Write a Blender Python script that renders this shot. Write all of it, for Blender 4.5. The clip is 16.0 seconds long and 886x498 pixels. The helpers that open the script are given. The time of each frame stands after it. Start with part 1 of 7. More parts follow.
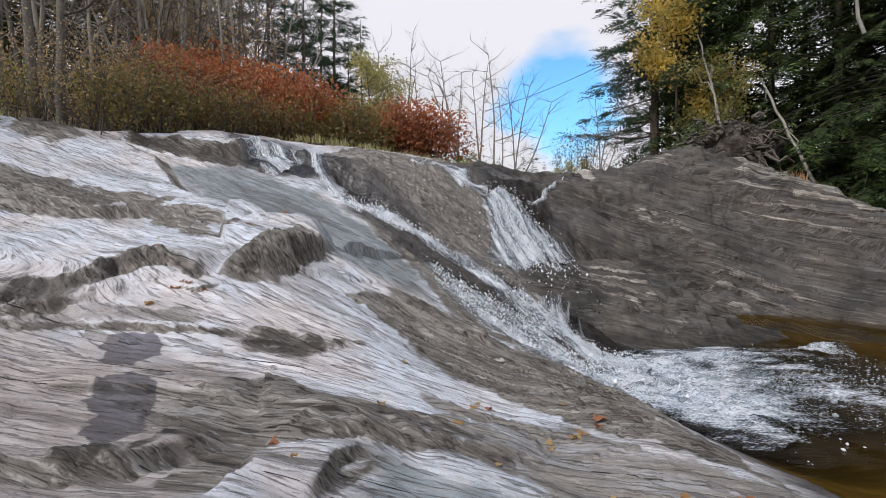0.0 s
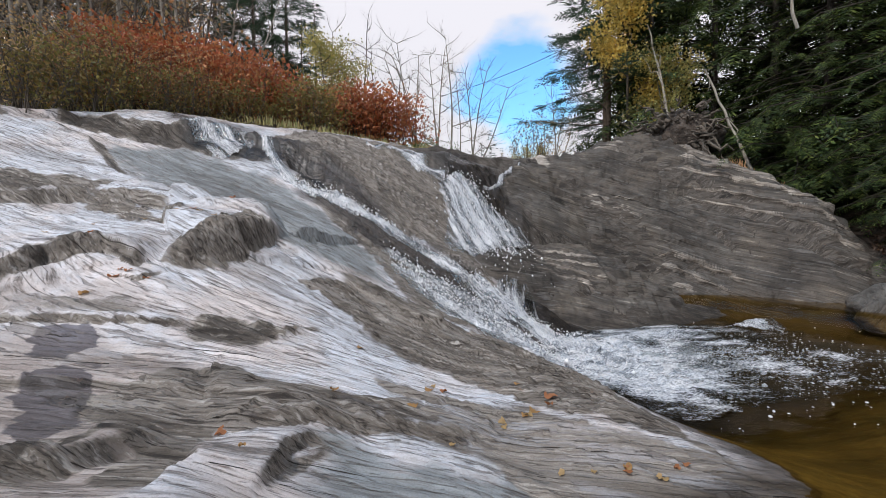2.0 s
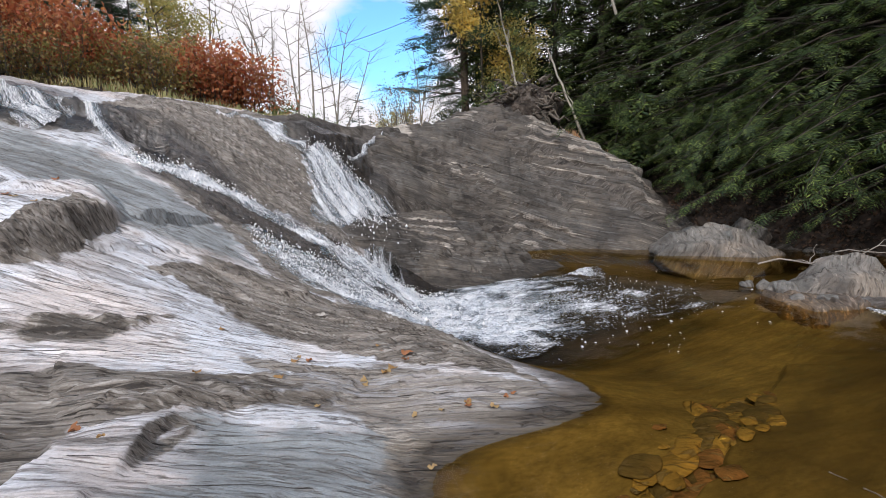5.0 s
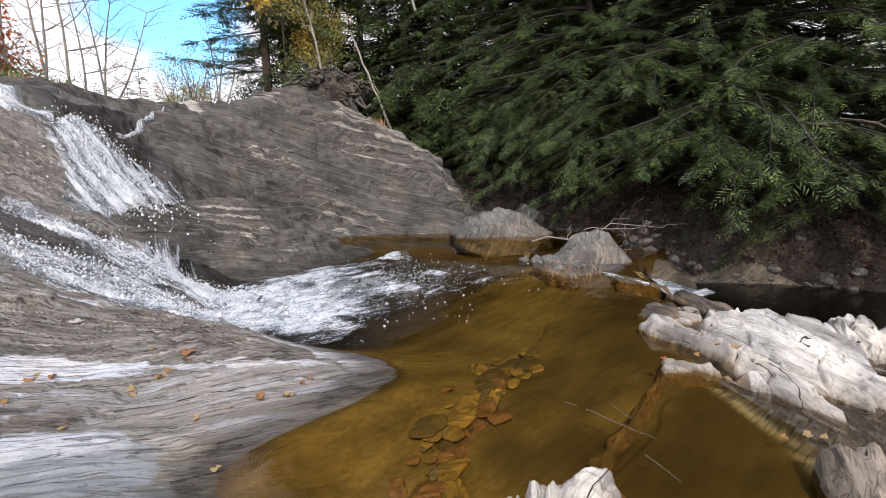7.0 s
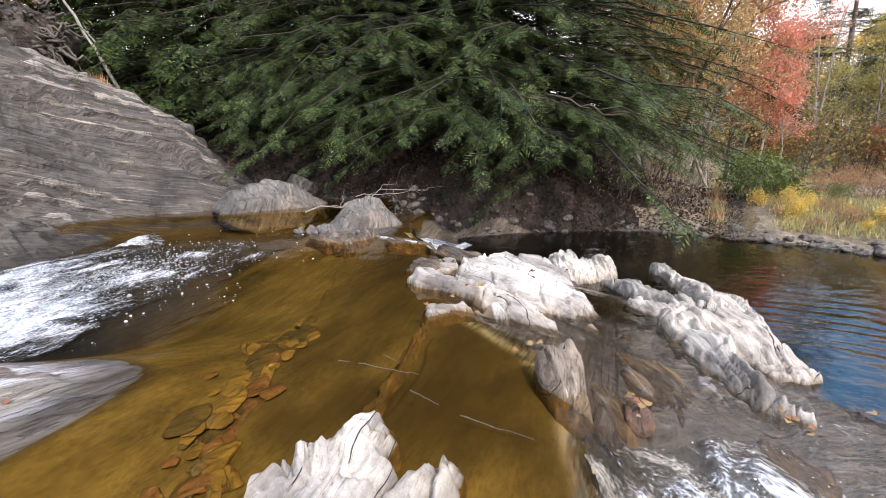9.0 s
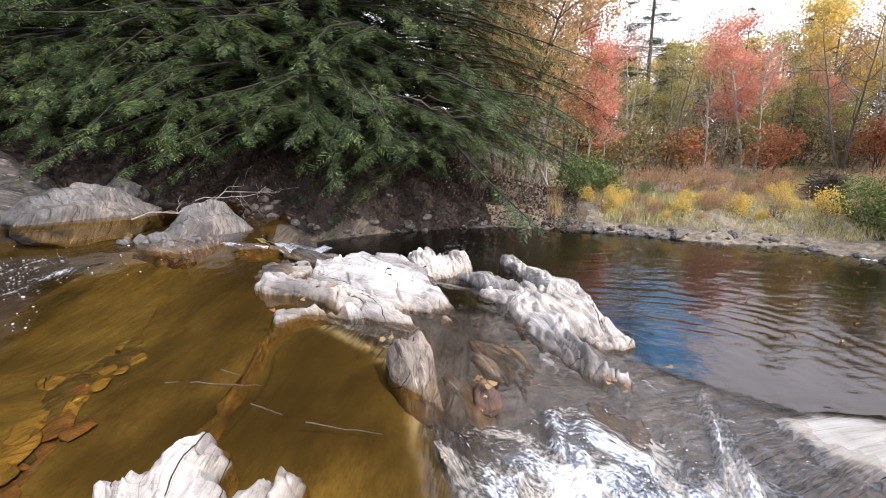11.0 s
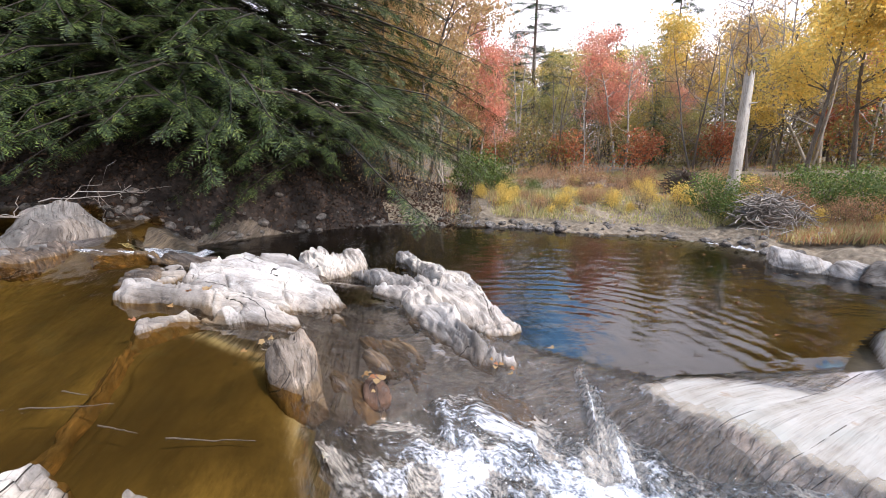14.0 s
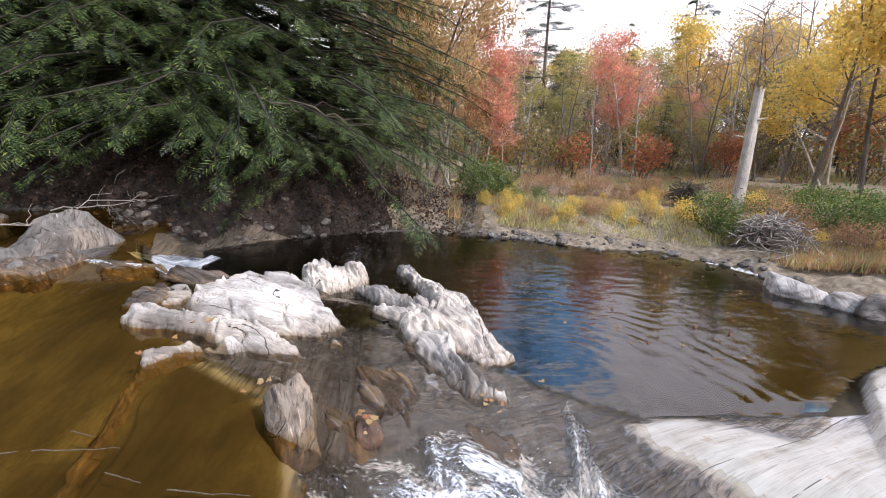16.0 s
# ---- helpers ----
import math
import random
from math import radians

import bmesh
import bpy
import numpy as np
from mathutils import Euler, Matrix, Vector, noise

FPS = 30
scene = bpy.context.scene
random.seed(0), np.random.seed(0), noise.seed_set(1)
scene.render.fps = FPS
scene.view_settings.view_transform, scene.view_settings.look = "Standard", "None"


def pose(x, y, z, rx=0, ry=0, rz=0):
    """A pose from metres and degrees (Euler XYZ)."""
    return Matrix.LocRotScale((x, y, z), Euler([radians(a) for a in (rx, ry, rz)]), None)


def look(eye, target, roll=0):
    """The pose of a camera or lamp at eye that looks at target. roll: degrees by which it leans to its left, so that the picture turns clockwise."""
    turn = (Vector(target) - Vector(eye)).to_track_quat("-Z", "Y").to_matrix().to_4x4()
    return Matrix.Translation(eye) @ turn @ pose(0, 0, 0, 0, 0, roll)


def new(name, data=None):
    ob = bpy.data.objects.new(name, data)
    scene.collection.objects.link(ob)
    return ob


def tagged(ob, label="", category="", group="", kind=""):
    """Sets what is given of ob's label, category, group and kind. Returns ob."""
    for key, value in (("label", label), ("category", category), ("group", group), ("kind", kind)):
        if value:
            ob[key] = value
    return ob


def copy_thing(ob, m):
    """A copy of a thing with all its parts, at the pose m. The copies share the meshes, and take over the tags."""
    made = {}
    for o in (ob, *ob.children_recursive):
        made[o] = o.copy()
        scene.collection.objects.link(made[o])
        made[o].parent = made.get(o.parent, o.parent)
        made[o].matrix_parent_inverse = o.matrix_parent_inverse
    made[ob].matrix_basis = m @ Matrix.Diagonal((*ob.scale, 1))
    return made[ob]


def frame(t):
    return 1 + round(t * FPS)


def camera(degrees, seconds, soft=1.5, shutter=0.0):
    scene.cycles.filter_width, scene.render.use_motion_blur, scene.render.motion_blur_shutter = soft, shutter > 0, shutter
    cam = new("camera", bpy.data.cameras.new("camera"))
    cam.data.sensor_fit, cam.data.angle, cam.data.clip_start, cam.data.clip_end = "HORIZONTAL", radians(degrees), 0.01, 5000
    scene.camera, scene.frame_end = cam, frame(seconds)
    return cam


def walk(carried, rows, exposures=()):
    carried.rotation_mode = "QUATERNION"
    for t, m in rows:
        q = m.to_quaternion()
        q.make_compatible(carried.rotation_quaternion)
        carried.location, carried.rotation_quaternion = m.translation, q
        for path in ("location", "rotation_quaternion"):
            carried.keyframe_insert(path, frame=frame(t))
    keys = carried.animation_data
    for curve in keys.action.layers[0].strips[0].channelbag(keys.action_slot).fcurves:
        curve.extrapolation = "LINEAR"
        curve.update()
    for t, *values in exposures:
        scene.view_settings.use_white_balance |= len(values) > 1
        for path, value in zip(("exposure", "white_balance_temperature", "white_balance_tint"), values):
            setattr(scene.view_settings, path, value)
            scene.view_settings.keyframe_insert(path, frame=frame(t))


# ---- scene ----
cam = camera(88.0, 16.0, soft=0.5)
PATH = [
    (0, (0.0, 0.001, 2.196), (0.0, 2.001, 2.172), -0.3),
    (0.5, (0.001, 0.004, 2.211), (0.007, 2.004, 2.175), 0.0),
    (1, (0.001, 0.013, 2.205), (0.032, 2.012, 2.153), 0.2),
    (1.5, (0.029, 0.018, 2.186), (0.132, 2.014, 2.118), -0.3),
    (2, (0.056, 0.009, 2.178), (0.231, 2.0, 2.091), -0.6),
    (2.5, (0.078, 0.001, 2.17), (0.318, 1.984, 2.069), -1.1),
    (3, (0.111, -0.029, 2.162), (0.434, 1.941, 2.045), -1.3),
    (5.5, (0.221, -0.536, 2.342), (1.043, 1.263, 2.043), -2.3),
    (6, (0.284, -0.561, 2.313), (1.262, 1.151, 1.98), -1.9),
    (6.5, (0.354, -0.611, 2.29), (1.492, 0.996, 1.941), -1.7),
    (7, (0.402, -0.679, 2.267), (1.736, 0.774, 1.935), -1.5),
    (7.5, (0.439, -0.753, 2.249), (2.01, 0.433, 1.894), -1.4),
    (8, (0.489, -0.79, 2.197), (2.172, 0.214, 1.798), -1.4),
    (8.5, (0.522, -0.846, 2.167), (2.289, -0.022, 1.722), -1.6),
    (9, (0.56, -0.866, 2.124), (2.378, -0.175, 1.656), -1.7),
    (9.5, (0.586, -0.922, 2.109), (2.461, -0.384, 1.665), -1.9),
    (10, (0.616, -0.978, 2.083), (2.527, -0.601, 1.628), -1.7),
    (12.5, (0.672, -1.185, 1.969), (2.616, -1.274, 1.506), -0.5),
    (13, (0.678, -1.211, 1.947), (2.613, -1.367, 1.468), -0.6),
    (13.5, (0.682, -1.235, 1.933), (2.611, -1.432, 1.444), -0.4),
    (14, (0.675, -1.27, 1.936), (2.6, -1.545, 1.469), -0.2),
    (14.5, (0.683, -1.286, 1.977), (2.609, -1.58, 1.522), 1.0),
    (15, (0.693, -1.328, 2.152), (2.617, -1.61, 1.685), 1.4),
    (15.5, (0.668, -1.331, 2.434), (2.585, -1.606, 1.934), 1.5),
    (16, (0.648, -1.376, 2.54), (2.567, -1.625, 2.031), 1.4),
]
walk(cam, [(t, look(eye, target, roll)) for t, eye, target, roll in PATH],
     exposures=[(0, -0.60, 6350, 16), (3, -0.50, 6400, 16), (5.5, -0.25, 6500, 18), (7.5, 0.05, 6550, 19), (9.5, 0.44, 6400, 21), (12.5, 0.42, 6350, 22), (16, 0.28, 6350, 22)])

# ---------------------------------------------------------------- light
SUN_ELEV, SUN_AZ = radians(46), radians(226)      # azimuth from +y towards +x
world = bpy.data.worlds.new("sky")
scene.world = world
world.use_nodes = True
wt = world.node_tree
wt.nodes.clear()
w_out = wt.nodes.new("ShaderNodeOutputWorld")
w_bg = wt.nodes.new("ShaderNodeBackground")
w_sky = wt.nodes.new("ShaderNodeTexSky")
w_sky.sky_type = "NISHITA"
w_sky.sun_disc = False
w_sky.sun_elevation, w_sky.sun_rotation = SUN_ELEV, SUN_AZ
w_geo = wt.nodes.new("ShaderNodeTexCoord")
w_map = wt.nodes.new("ShaderNodeMapping")
w_map.inputs["Location"].default_value = (3.1, 1.7, 0.4)
w_map.inputs["Scale"].default_value = (1.0, 1.0, 2.2)
w_noise = wt.nodes.new("ShaderNodeTexNoise")
w_noise.inputs["Scale"].default_value = 3.0
w_noise.inputs["Detail"].default_value = 7


def sky_opening(az, el, size):
    """How far each direction lies from the middle of a gap in the cloud."""
    a, e = radians(az), radians(el)
    d = wt.nodes.new("ShaderNodeVectorMath")
    d.operation = "DISTANCE"
    d.inputs[1].default_value = (math.sin(a) * math.cos(e), math.cos(a) * math.cos(e), math.sin(e))
    wt.links.new(w_geo.outputs["Generated"], d.inputs[0])
    m = wt.nodes.new("ShaderNodeMath")
    m.operation = "DIVIDE"
    m.inputs[1].default_value = size
    wt.links.new(d.outputs["Value"], m.inputs[0])
    return m.outputs["Value"]


w_gap = sky_opening(15.0, 16.5, 0.15)
for spot in ((112, 26, 0.13), (-60, 60, 0.5), (200, 50, 0.4)):
    w_min = wt.nodes.new("ShaderNodeMath")
    w_min.operation = "MINIMUM"
    wt.links.new(w_gap, w_min.inputs[0])
    wt.links.new(sky_opening(*spot), w_min.inputs[1])
    w_gap = w_min.outputs["Value"]
w_add = wt.nodes.new("ShaderNodeMath")
w_add.operation = "MULTIPLY_ADD"
w_add.inputs[1].default_value = 2.6
wt.links.new(w_noise.outputs["Fac"], w_add.inputs[0])
wt.links.new(w_gap, w_add.inputs[2])
w_ramp = wt.nodes.new("ShaderNodeMapRange")
w_ramp.inputs["From Min"].default_value, w_ramp.inputs["From Max"].default_value = 1.9, 2.3
w_mix = wt.nodes.new("ShaderNodeMix")
w_mix.data_type = "RGBA"
w_mix.inputs["B"].default_value = (8.6, 8.7, 8.9, 1)
wt.links.new(w_geo.outputs["Generated"], w_map.inputs["Vector"])
wt.links.new(w_map.outputs["Vector"], w_noise.inputs["Vector"])
wt.links.new(w_add.outputs["Value"], w_ramp.inputs["Value"])
wt.links.new(w_ramp.outputs["Result"], w_mix.inputs["Factor"])
w_hue = wt.nodes.new("ShaderNodeMix")
w_hue.data_type, w_hue.blend_type = "RGBA", "MULTIPLY"
w_hue.inputs["Factor"].default_value = 1.0
w_hue.inputs["B"].default_value = (1.35, 2.4, 2.55, 1)
wt.links.new(w_sky.outputs["Color"], w_hue.inputs["A"])
wt.links.new(w_hue.outputs["Result"], w_mix.inputs["A"])
wt.links.new(w_mix.outputs["Result"], w_bg.inputs["Color"])
wt.links.new(w_bg.outputs["Background"], w_out.inputs["Surface"])
w_bg.inputs["Strength"].default_value = 0.15

sun = new("sun", bpy.data.lights.new("sun", "SUN"))
sun.data.energy, sun.data.angle, sun.data.color = 3.6, radians(2.5), (1.0, 0.95, 0.87)
to_sun = Vector((math.sin(SUN_AZ) * math.cos(SUN_ELEV), math.cos(SUN_AZ) * math.cos(SUN_ELEV), math.sin(SUN_ELEV)))
sun.matrix_world = look(to_sun * 60, (0, 0, 0))

# ---------------------------------------------------------------- noise in numpy
_perm = np.random.RandomState(7).permutation(256)
_perm = np.concatenate([_perm, _perm, _perm])
_grad = np.random.RandomState(11).uniform(-1, 1, 256)


def vnoise(x, y, seed=0):
    """Smooth value noise, about -1 to 1."""
    x, y = np.asarray(x, float), np.asarray(y, float)
    xi, yi = np.floor(x).astype(int), np.floor(y).astype(int)
    fx, fy = x - xi, y - yi
    fx, fy = fx * fx * fx * (fx * (fx * 6 - 15) + 10), fy * fy * fy * (fy * (fy * 6 - 15) + 10)

    def corner(a, b):
        return _grad[_perm[(_perm[(a + seed * 17) & 255] + b + seed * 31) & 255]]
    a, b = corner(xi, yi), corner(xi + 1, yi)
    c, d = corner(xi, yi + 1), corner(xi + 1, yi + 1)
    return (a + (b - a) * fx) + ((c + (d - c) * fx) - (a + (b - a) * fx)) * fy


def fbm(x, y, octaves=4, seed=0, gain=0.5):
    out, amp = 0.0, 1.0
    for o in range(octaves):
        out = out + amp * vnoise(np.asarray(x) * 2 ** o, np.asarray(y) * 2 ** o, seed + o)
        amp *= gain
    return out


def smooth(a, b, v):
    t = np.clip((v - a) / (b - a), 0, 1)
    return t * t * (3 - 2 * t)


# ---------------------------------------------------------------- materials
def node_material(name):
    m = bpy.data.materials.new(name)
    m.use_nodes = True
    return m, m.node_tree, m.node_tree.nodes["Principled BSDF"]


def noise_node(tree, scale, detail=4.0, stretch=(1, 1, 1), coords="Object", rough=0.5, rotate=(0, 0, 0)):
    tc = tree.nodes.new("ShaderNodeTexCoord")
    mp = tree.nodes.new("ShaderNodeMapping")
    mp.inputs["Scale"].default_value = stretch
    mp.inputs["Rotation"].default_value = rotate
    nz = tree.nodes.new("ShaderNodeTexNoise")
    nz.inputs["Scale"].default_value, nz.inputs["Detail"].default_value = scale, detail
    nz.inputs["Roughness"].default_value = rough
    tree.links.new(tc.outputs[coords], mp.inputs["Vector"])
    tree.links.new(mp.outputs["Vector"], nz.inputs["Vector"])
    return nz.outputs["Fac"]


def ramp_node(tree, fac, stops):
    r = tree.nodes.new("ShaderNodeValToRGB")
    els = r.color_ramp.elements
    while len(els) < len(stops):
        els.new(0.5)
    for e, (p, c) in zip(els, stops):
        e.position, e.color = p, (*c, 1)
    tree.links.new(fac, r.inputs["Fac"])
    return r.outputs["Color"]


def mix_node(tree, fac, a, b, mode="MIX"):
    m = tree.nodes.new("ShaderNodeMix")
    m.data_type, m.blend_type = "RGBA", mode
    for sock, v in (("Factor", fac), ("A", a), ("B", b)):
        if isinstance(v, (int, float)):
            m.inputs[sock].default_value = v
        elif isinstance(v, tuple):
            m.inputs[sock].default_value = (*v, 1)
        else:
            tree.links.new(v, m.inputs[sock])
    return m.outputs["Result"]


def bump_node(tree, height, strength, distance, after=None):
    b = tree.nodes.new("ShaderNodeBump")
    b.inputs["Strength"].default_value, b.inputs["Distance"].default_value = strength, distance
    tree.links.new(height, b.inputs["Height"])
    if after:
        tree.links.new(after, b.inputs["Normal"])
    return b.outputs["Normal"]


def math_node(tree, op, a, b):
    m = tree.nodes.new("ShaderNodeMath")
    m.operation = op
    for i, v in enumerate((a, b)):
        if isinstance(v, (int, float)):
            m.inputs[i].default_value = v
        else:
            tree.links.new(v, m.inputs[i])
    return m.outputs["Value"]


def attr_node(tree, name):
    a = tree.nodes.new("ShaderNodeAttribute")
    a.attribute_name = name
    return a.outputs["Fac"]


def strata_noise(tree, scale, detail=6.0, rough=0.6, distort=0.0):
    """Noise drawn out along the rock's own layers (the mesh carries them as the attribute strata)."""
    at = tree.nodes.new("ShaderNodeAttribute")
    at.attribute_name = "strata"
    mp = tree.nodes.new("ShaderNodeMapping")
    mp.inputs["Scale"].default_value = scale
    nz = tree.nodes.new("ShaderNodeTexNoise")
    nz.inputs["Scale"].default_value, nz.inputs["Detail"].default_value = 1.0, detail
    nz.inputs["Roughness"].default_value, nz.inputs["Distortion"].default_value = rough, distort
    tree.links.new(at.outputs["Vector"], mp.inputs["Vector"])
    tree.links.new(mp.outputs["Vector"], nz.inputs["Vector"])
    return nz.outputs["Fac"]


def layer_lines(tree, per_metre, wander, width, gaps, scale):
    """Thin seams that run with the layers: 0 in the seam, 1 elsewhere, broken where a second noise is high."""
    at = tree.nodes.new("ShaderNodeAttribute")
    at.attribute_name = "strata"
    sep = tree.nodes.new("ShaderNodeSeparateXYZ")
    tree.links.new(at.outputs["Vector"], sep.inputs["Vector"])
    bend = strata_noise(tree, (0.4 * scale, 1.0 * scale, 0.6), 5, 0.5, 0.0)
    h = math_node(tree, "ADD", math_node(tree, "MULTIPLY", math_node(tree, "ADD", sep.outputs["Y"], sep.outputs["Z"]), per_metre), math_node(tree, "MULTIPLY", bend, wander))
    d = math_node(tree, "ABSOLUTE", math_node(tree, "SUBTRACT", math_node(tree, "FRACT", h, 0.0), 0.5), 0.0)
    breaks = strata_noise(tree, (0.8 * scale, 3.5 * scale, 1.0), 4, 0.55)
    r = tree.nodes.new("ShaderNodeMapRange")
    r.inputs["From Min"].default_value, r.inputs["From Max"].default_value = width * 0.35, width
    tree.links.new(math_node(tree, "ADD", d, math_node(tree, "MAXIMUM", math_node(tree, "MULTIPLY", math_node(tree, "SUBTRACT", breaks, gaps), 2.5), 0.0)), r.inputs["Value"])
    return r.outputs["Result"]


def ramp_value(tree, value, a, b, lo=0.0, hi=1.0):
    r = tree.nodes.new("ShaderNodeMapRange")
    for key, v in (("From Min", a), ("From Max", b), ("To Min", lo), ("To Max", hi)):
        r.inputs[key].default_value = v
    tree.links.new(value, r.inputs["Value"])
    return r.outputs["Result"]


def rock_material(name, pale, mid, dark, attrs=False, crack=0.010, seams=2.6, warm=(0.66, 0.58, 0.52), lines=(2.0, 1.9, 1.8), line_at=0.60, slime_shade=((0.05, 0.036, 0.018), (0.15, 0.095, 0.045)), hatch=1.0):
    """Schist: long streaks along the layers, hair-thin seams, pitted grain."""
    m, tree, bsdf = node_material(name)
    white, black = (1, 1, 1), (0, 0, 0)
    big = noise_node(tree, 0.55, 5, rough=0.6)
    cloud = noise_node(tree, 2.6, 8, rough=0.62)
    speck = noise_node(tree, 60, 5, rough=0.75)
    pits = noise_node(tree, 19, 6, (0.6, 1.5, 1.5), rough=0.72)
    streak = strata_noise(tree, (0.45, 6.5, 4), 10, 0.66, 0.25)
    fine = strata_noise(tree, (1.5, 30, 20), 7, 0.66, 0.5)
    mottle = math_node(tree, "ADD", math_node(tree, "MULTIPLY", streak, 0.65), math_node(tree, "MULTIPLY", cloud, 0.35))
    col = ramp_node(tree, mottle, [(0.36, mid), (0.47, pale), (0.62, tuple(min(1, c * 1.14) for c in pale))])
    col = mix_node(tree, ramp_value(tree, big, 0.44, 0.60), col, mix_node(tree, 1.0, col, tuple(c / 0.66 for c in warm), "MULTIPLY"))
    if attrs:
        # ground-out blue-grey slab, sandy foreground, brown weathering plus painted shade, ragged along the layers
        ragged = math_node(tree, "ADD", math_node(tree, "MULTIPLY", math_node(tree, "SUBTRACT", streak, 0.5), 1.1), math_node(tree, "MULTIPLY", math_node(tree, "SUBTRACT", fine, 0.5), 0.8))
        def zone(attr, a, b):
            return ramp_value(tree, math_node(tree, "ADD", attr_node(tree, attr), ragged), a, b)
        col = mix_node(tree, zone("blue", 0.35, 0.85), col, ramp_node(tree, mottle, [(0.35, (0.17, 0.178, 0.18)), (0.5, (0.265, 0.285, 0.295)), (0.66, (0.36, 0.385, 0.40))]))
        col = mix_node(tree, zone("sandy", 0.3, 0.9), col, ramp_node(tree, mottle, [(0.35, (0.24, 0.20, 0.18)), (0.5, (0.41, 0.36, 0.335)), (0.66, (0.56, 0.515, 0.49))]))
        brown = ramp_node(tree, streak, [(0.34, (0.018, 0.014, 0.011)), (0.47, (0.06, 0.05, 0.041)), (0.66, (0.16, 0.14, 0.12))])
        light_brown = ramp_node(tree, streak, [(0.30, (0.07, 0.058, 0.047)), (0.45, (0.15, 0.13, 0.11)), (0.56, (0.22, 0.195, 0.17)), (0.70, (0.33, 0.305, 0.275))])
        deep = ramp_value(tree, attr_node(tree, "stain_shade"), 0.84, 0.90)
        light_brown = mix_node(tree, ramp_value(tree, fine, 0.54, 0.62, 0.0, 0.7), light_brown, (0.40, 0.375, 0.345))
        light_brown = mix_node(tree, ramp_value(tree, fine, 0.46, 0.38, 0.0, 0.75), light_brown, (0.045, 0.036, 0.029))
        brown = mix_node(tree, deep, light_brown, mix_node(tree, ramp_value(tree, fine, 0.56, 0.64, 0.0, 0.6), brown, (0.22, 0.20, 0.18)))
        col = mix_node(tree, zone("stain_shade", 0.40, 0.64), col, brown)
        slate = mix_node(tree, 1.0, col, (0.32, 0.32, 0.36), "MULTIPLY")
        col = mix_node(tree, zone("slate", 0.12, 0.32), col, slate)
        col = mix_node(tree, attr_node(tree, "shore"), col, ramp_node(tree, fine, [(0.3, (0.05, 0.036, 0.022)), (0.7, (0.19, 0.145, 0.09))]))
        rust = ramp_value(tree, noise_node(tree, 5, 5, rough=0.7), 0.66, 0.74, 0.0, 0.7)
        col = mix_node(tree, math_node(tree, "MULTIPLY", rust, attr_node(tree, "stain_shade")), col, (0.24, 0.12, 0.07))
    else:
        col = mix_node(tree, ramp_value(tree, streak, 0.38, 0.30), col, dark)
        worn = ramp_value(tree, math_node(tree, "ADD", attr_node(tree, "lip"), math_node(tree, "MULTIPLY", math_node(tree, "SUBTRACT", fine, 0.5), 1.6)), 0.22, 0.62)
        col = mix_node(tree, worn, col, tuple(min(0.6, 3.3 * c) for c in pale))
        col = mix_node(tree, attr_node(tree, "slime_shade"), col, ramp_node(tree, cloud, [(0.3, slime_shade[0]), (0.6, slime_shade[1])]))
    # rubbed pale edges of the thin layers, and the dark lines between them
    col = mix_node(tree, ramp_value(tree, fine, line_at, line_at + 0.08, 0.0, 0.75 * hatch), col, mix_node(tree, 1.0, col, tuple(min(v, 0.75 / max(pale)) for v in lines), "MULTIPLY"))
    col = mix_node(tree, hatch, col, ramp_node(tree, fine, [(0.34, (0.30, 0.27, 0.25)), (0.42, (0.74, 0.72, 0.70)), (0.52, (1, 1, 1))]), "MULTIPLY")
    if not attrs:
        blotch = noise_node(tree, 1.1, 7, rough=0.65)
        col = mix_node(tree, 1.0, col, ramp_node(tree, blotch, [(0.36, (0.55, 0.53, 0.51)), (0.50, (1, 1, 1)), (0.64, (1.42, 1.44, 1.42))]), "MULTIPLY")
    band = strata_noise(tree, (0.25, 2.4, 1.6), 5, 0.6, 0.3)
    col = mix_node(tree, 1.0, col, ramp_node(tree, band, [(0.34, (0.58, 0.56, 0.54)), (0.48, (1.0, 1.0, 1.0)), (0.66, (1.22, 1.22, 1.22))]), "MULTIPLY")
    chip = strata_noise(tree, (1.2, 24, 14), 5, 0.6, 0.5)
    chips = ramp_value(tree, math_node(tree, "ADD", chip, math_node(tree, "MULTIPLY", math_node(tree, "SUBTRACT", cloud, 0.5), 0.35)), 0.62, 0.57)
    col = mix_node(tree, chips, mix_node(tree, 0.62 * hatch, col, tuple(0.22 * c for c in warm)), col)
    col = mix_node(tree, 1.0, col, ramp_node(tree, pits, [(0.27, (0.5, 0.46, 0.43)), (0.36, (0.95, 0.94, 0.93)), (0.60, (1.05, 1.05, 1.05))]), "MULTIPLY")
    col = mix_node(tree, 1.0, col, ramp_node(tree, speck, [(0.3, (0.78, 0.77, 0.76)), (0.5, (1, 1, 1)), (0.7, (1.1, 1.1, 1.1))]), "MULTIPLY")
    seam = layer_lines(tree, seams, 0.8, crack * 1.6, 0.45, 0.8)
    hair = layer_lines(tree, seams * 4.0, 2.2, crack * 5.0, 0.47, 1.3)
    col = mix_node(tree, hair, mix_node(tree, 0.6 * hatch, col, (0.06, 0.048, 0.038)), col)
    col = mix_node(tree, seam, (0.03, 0.024, 0.019), col)
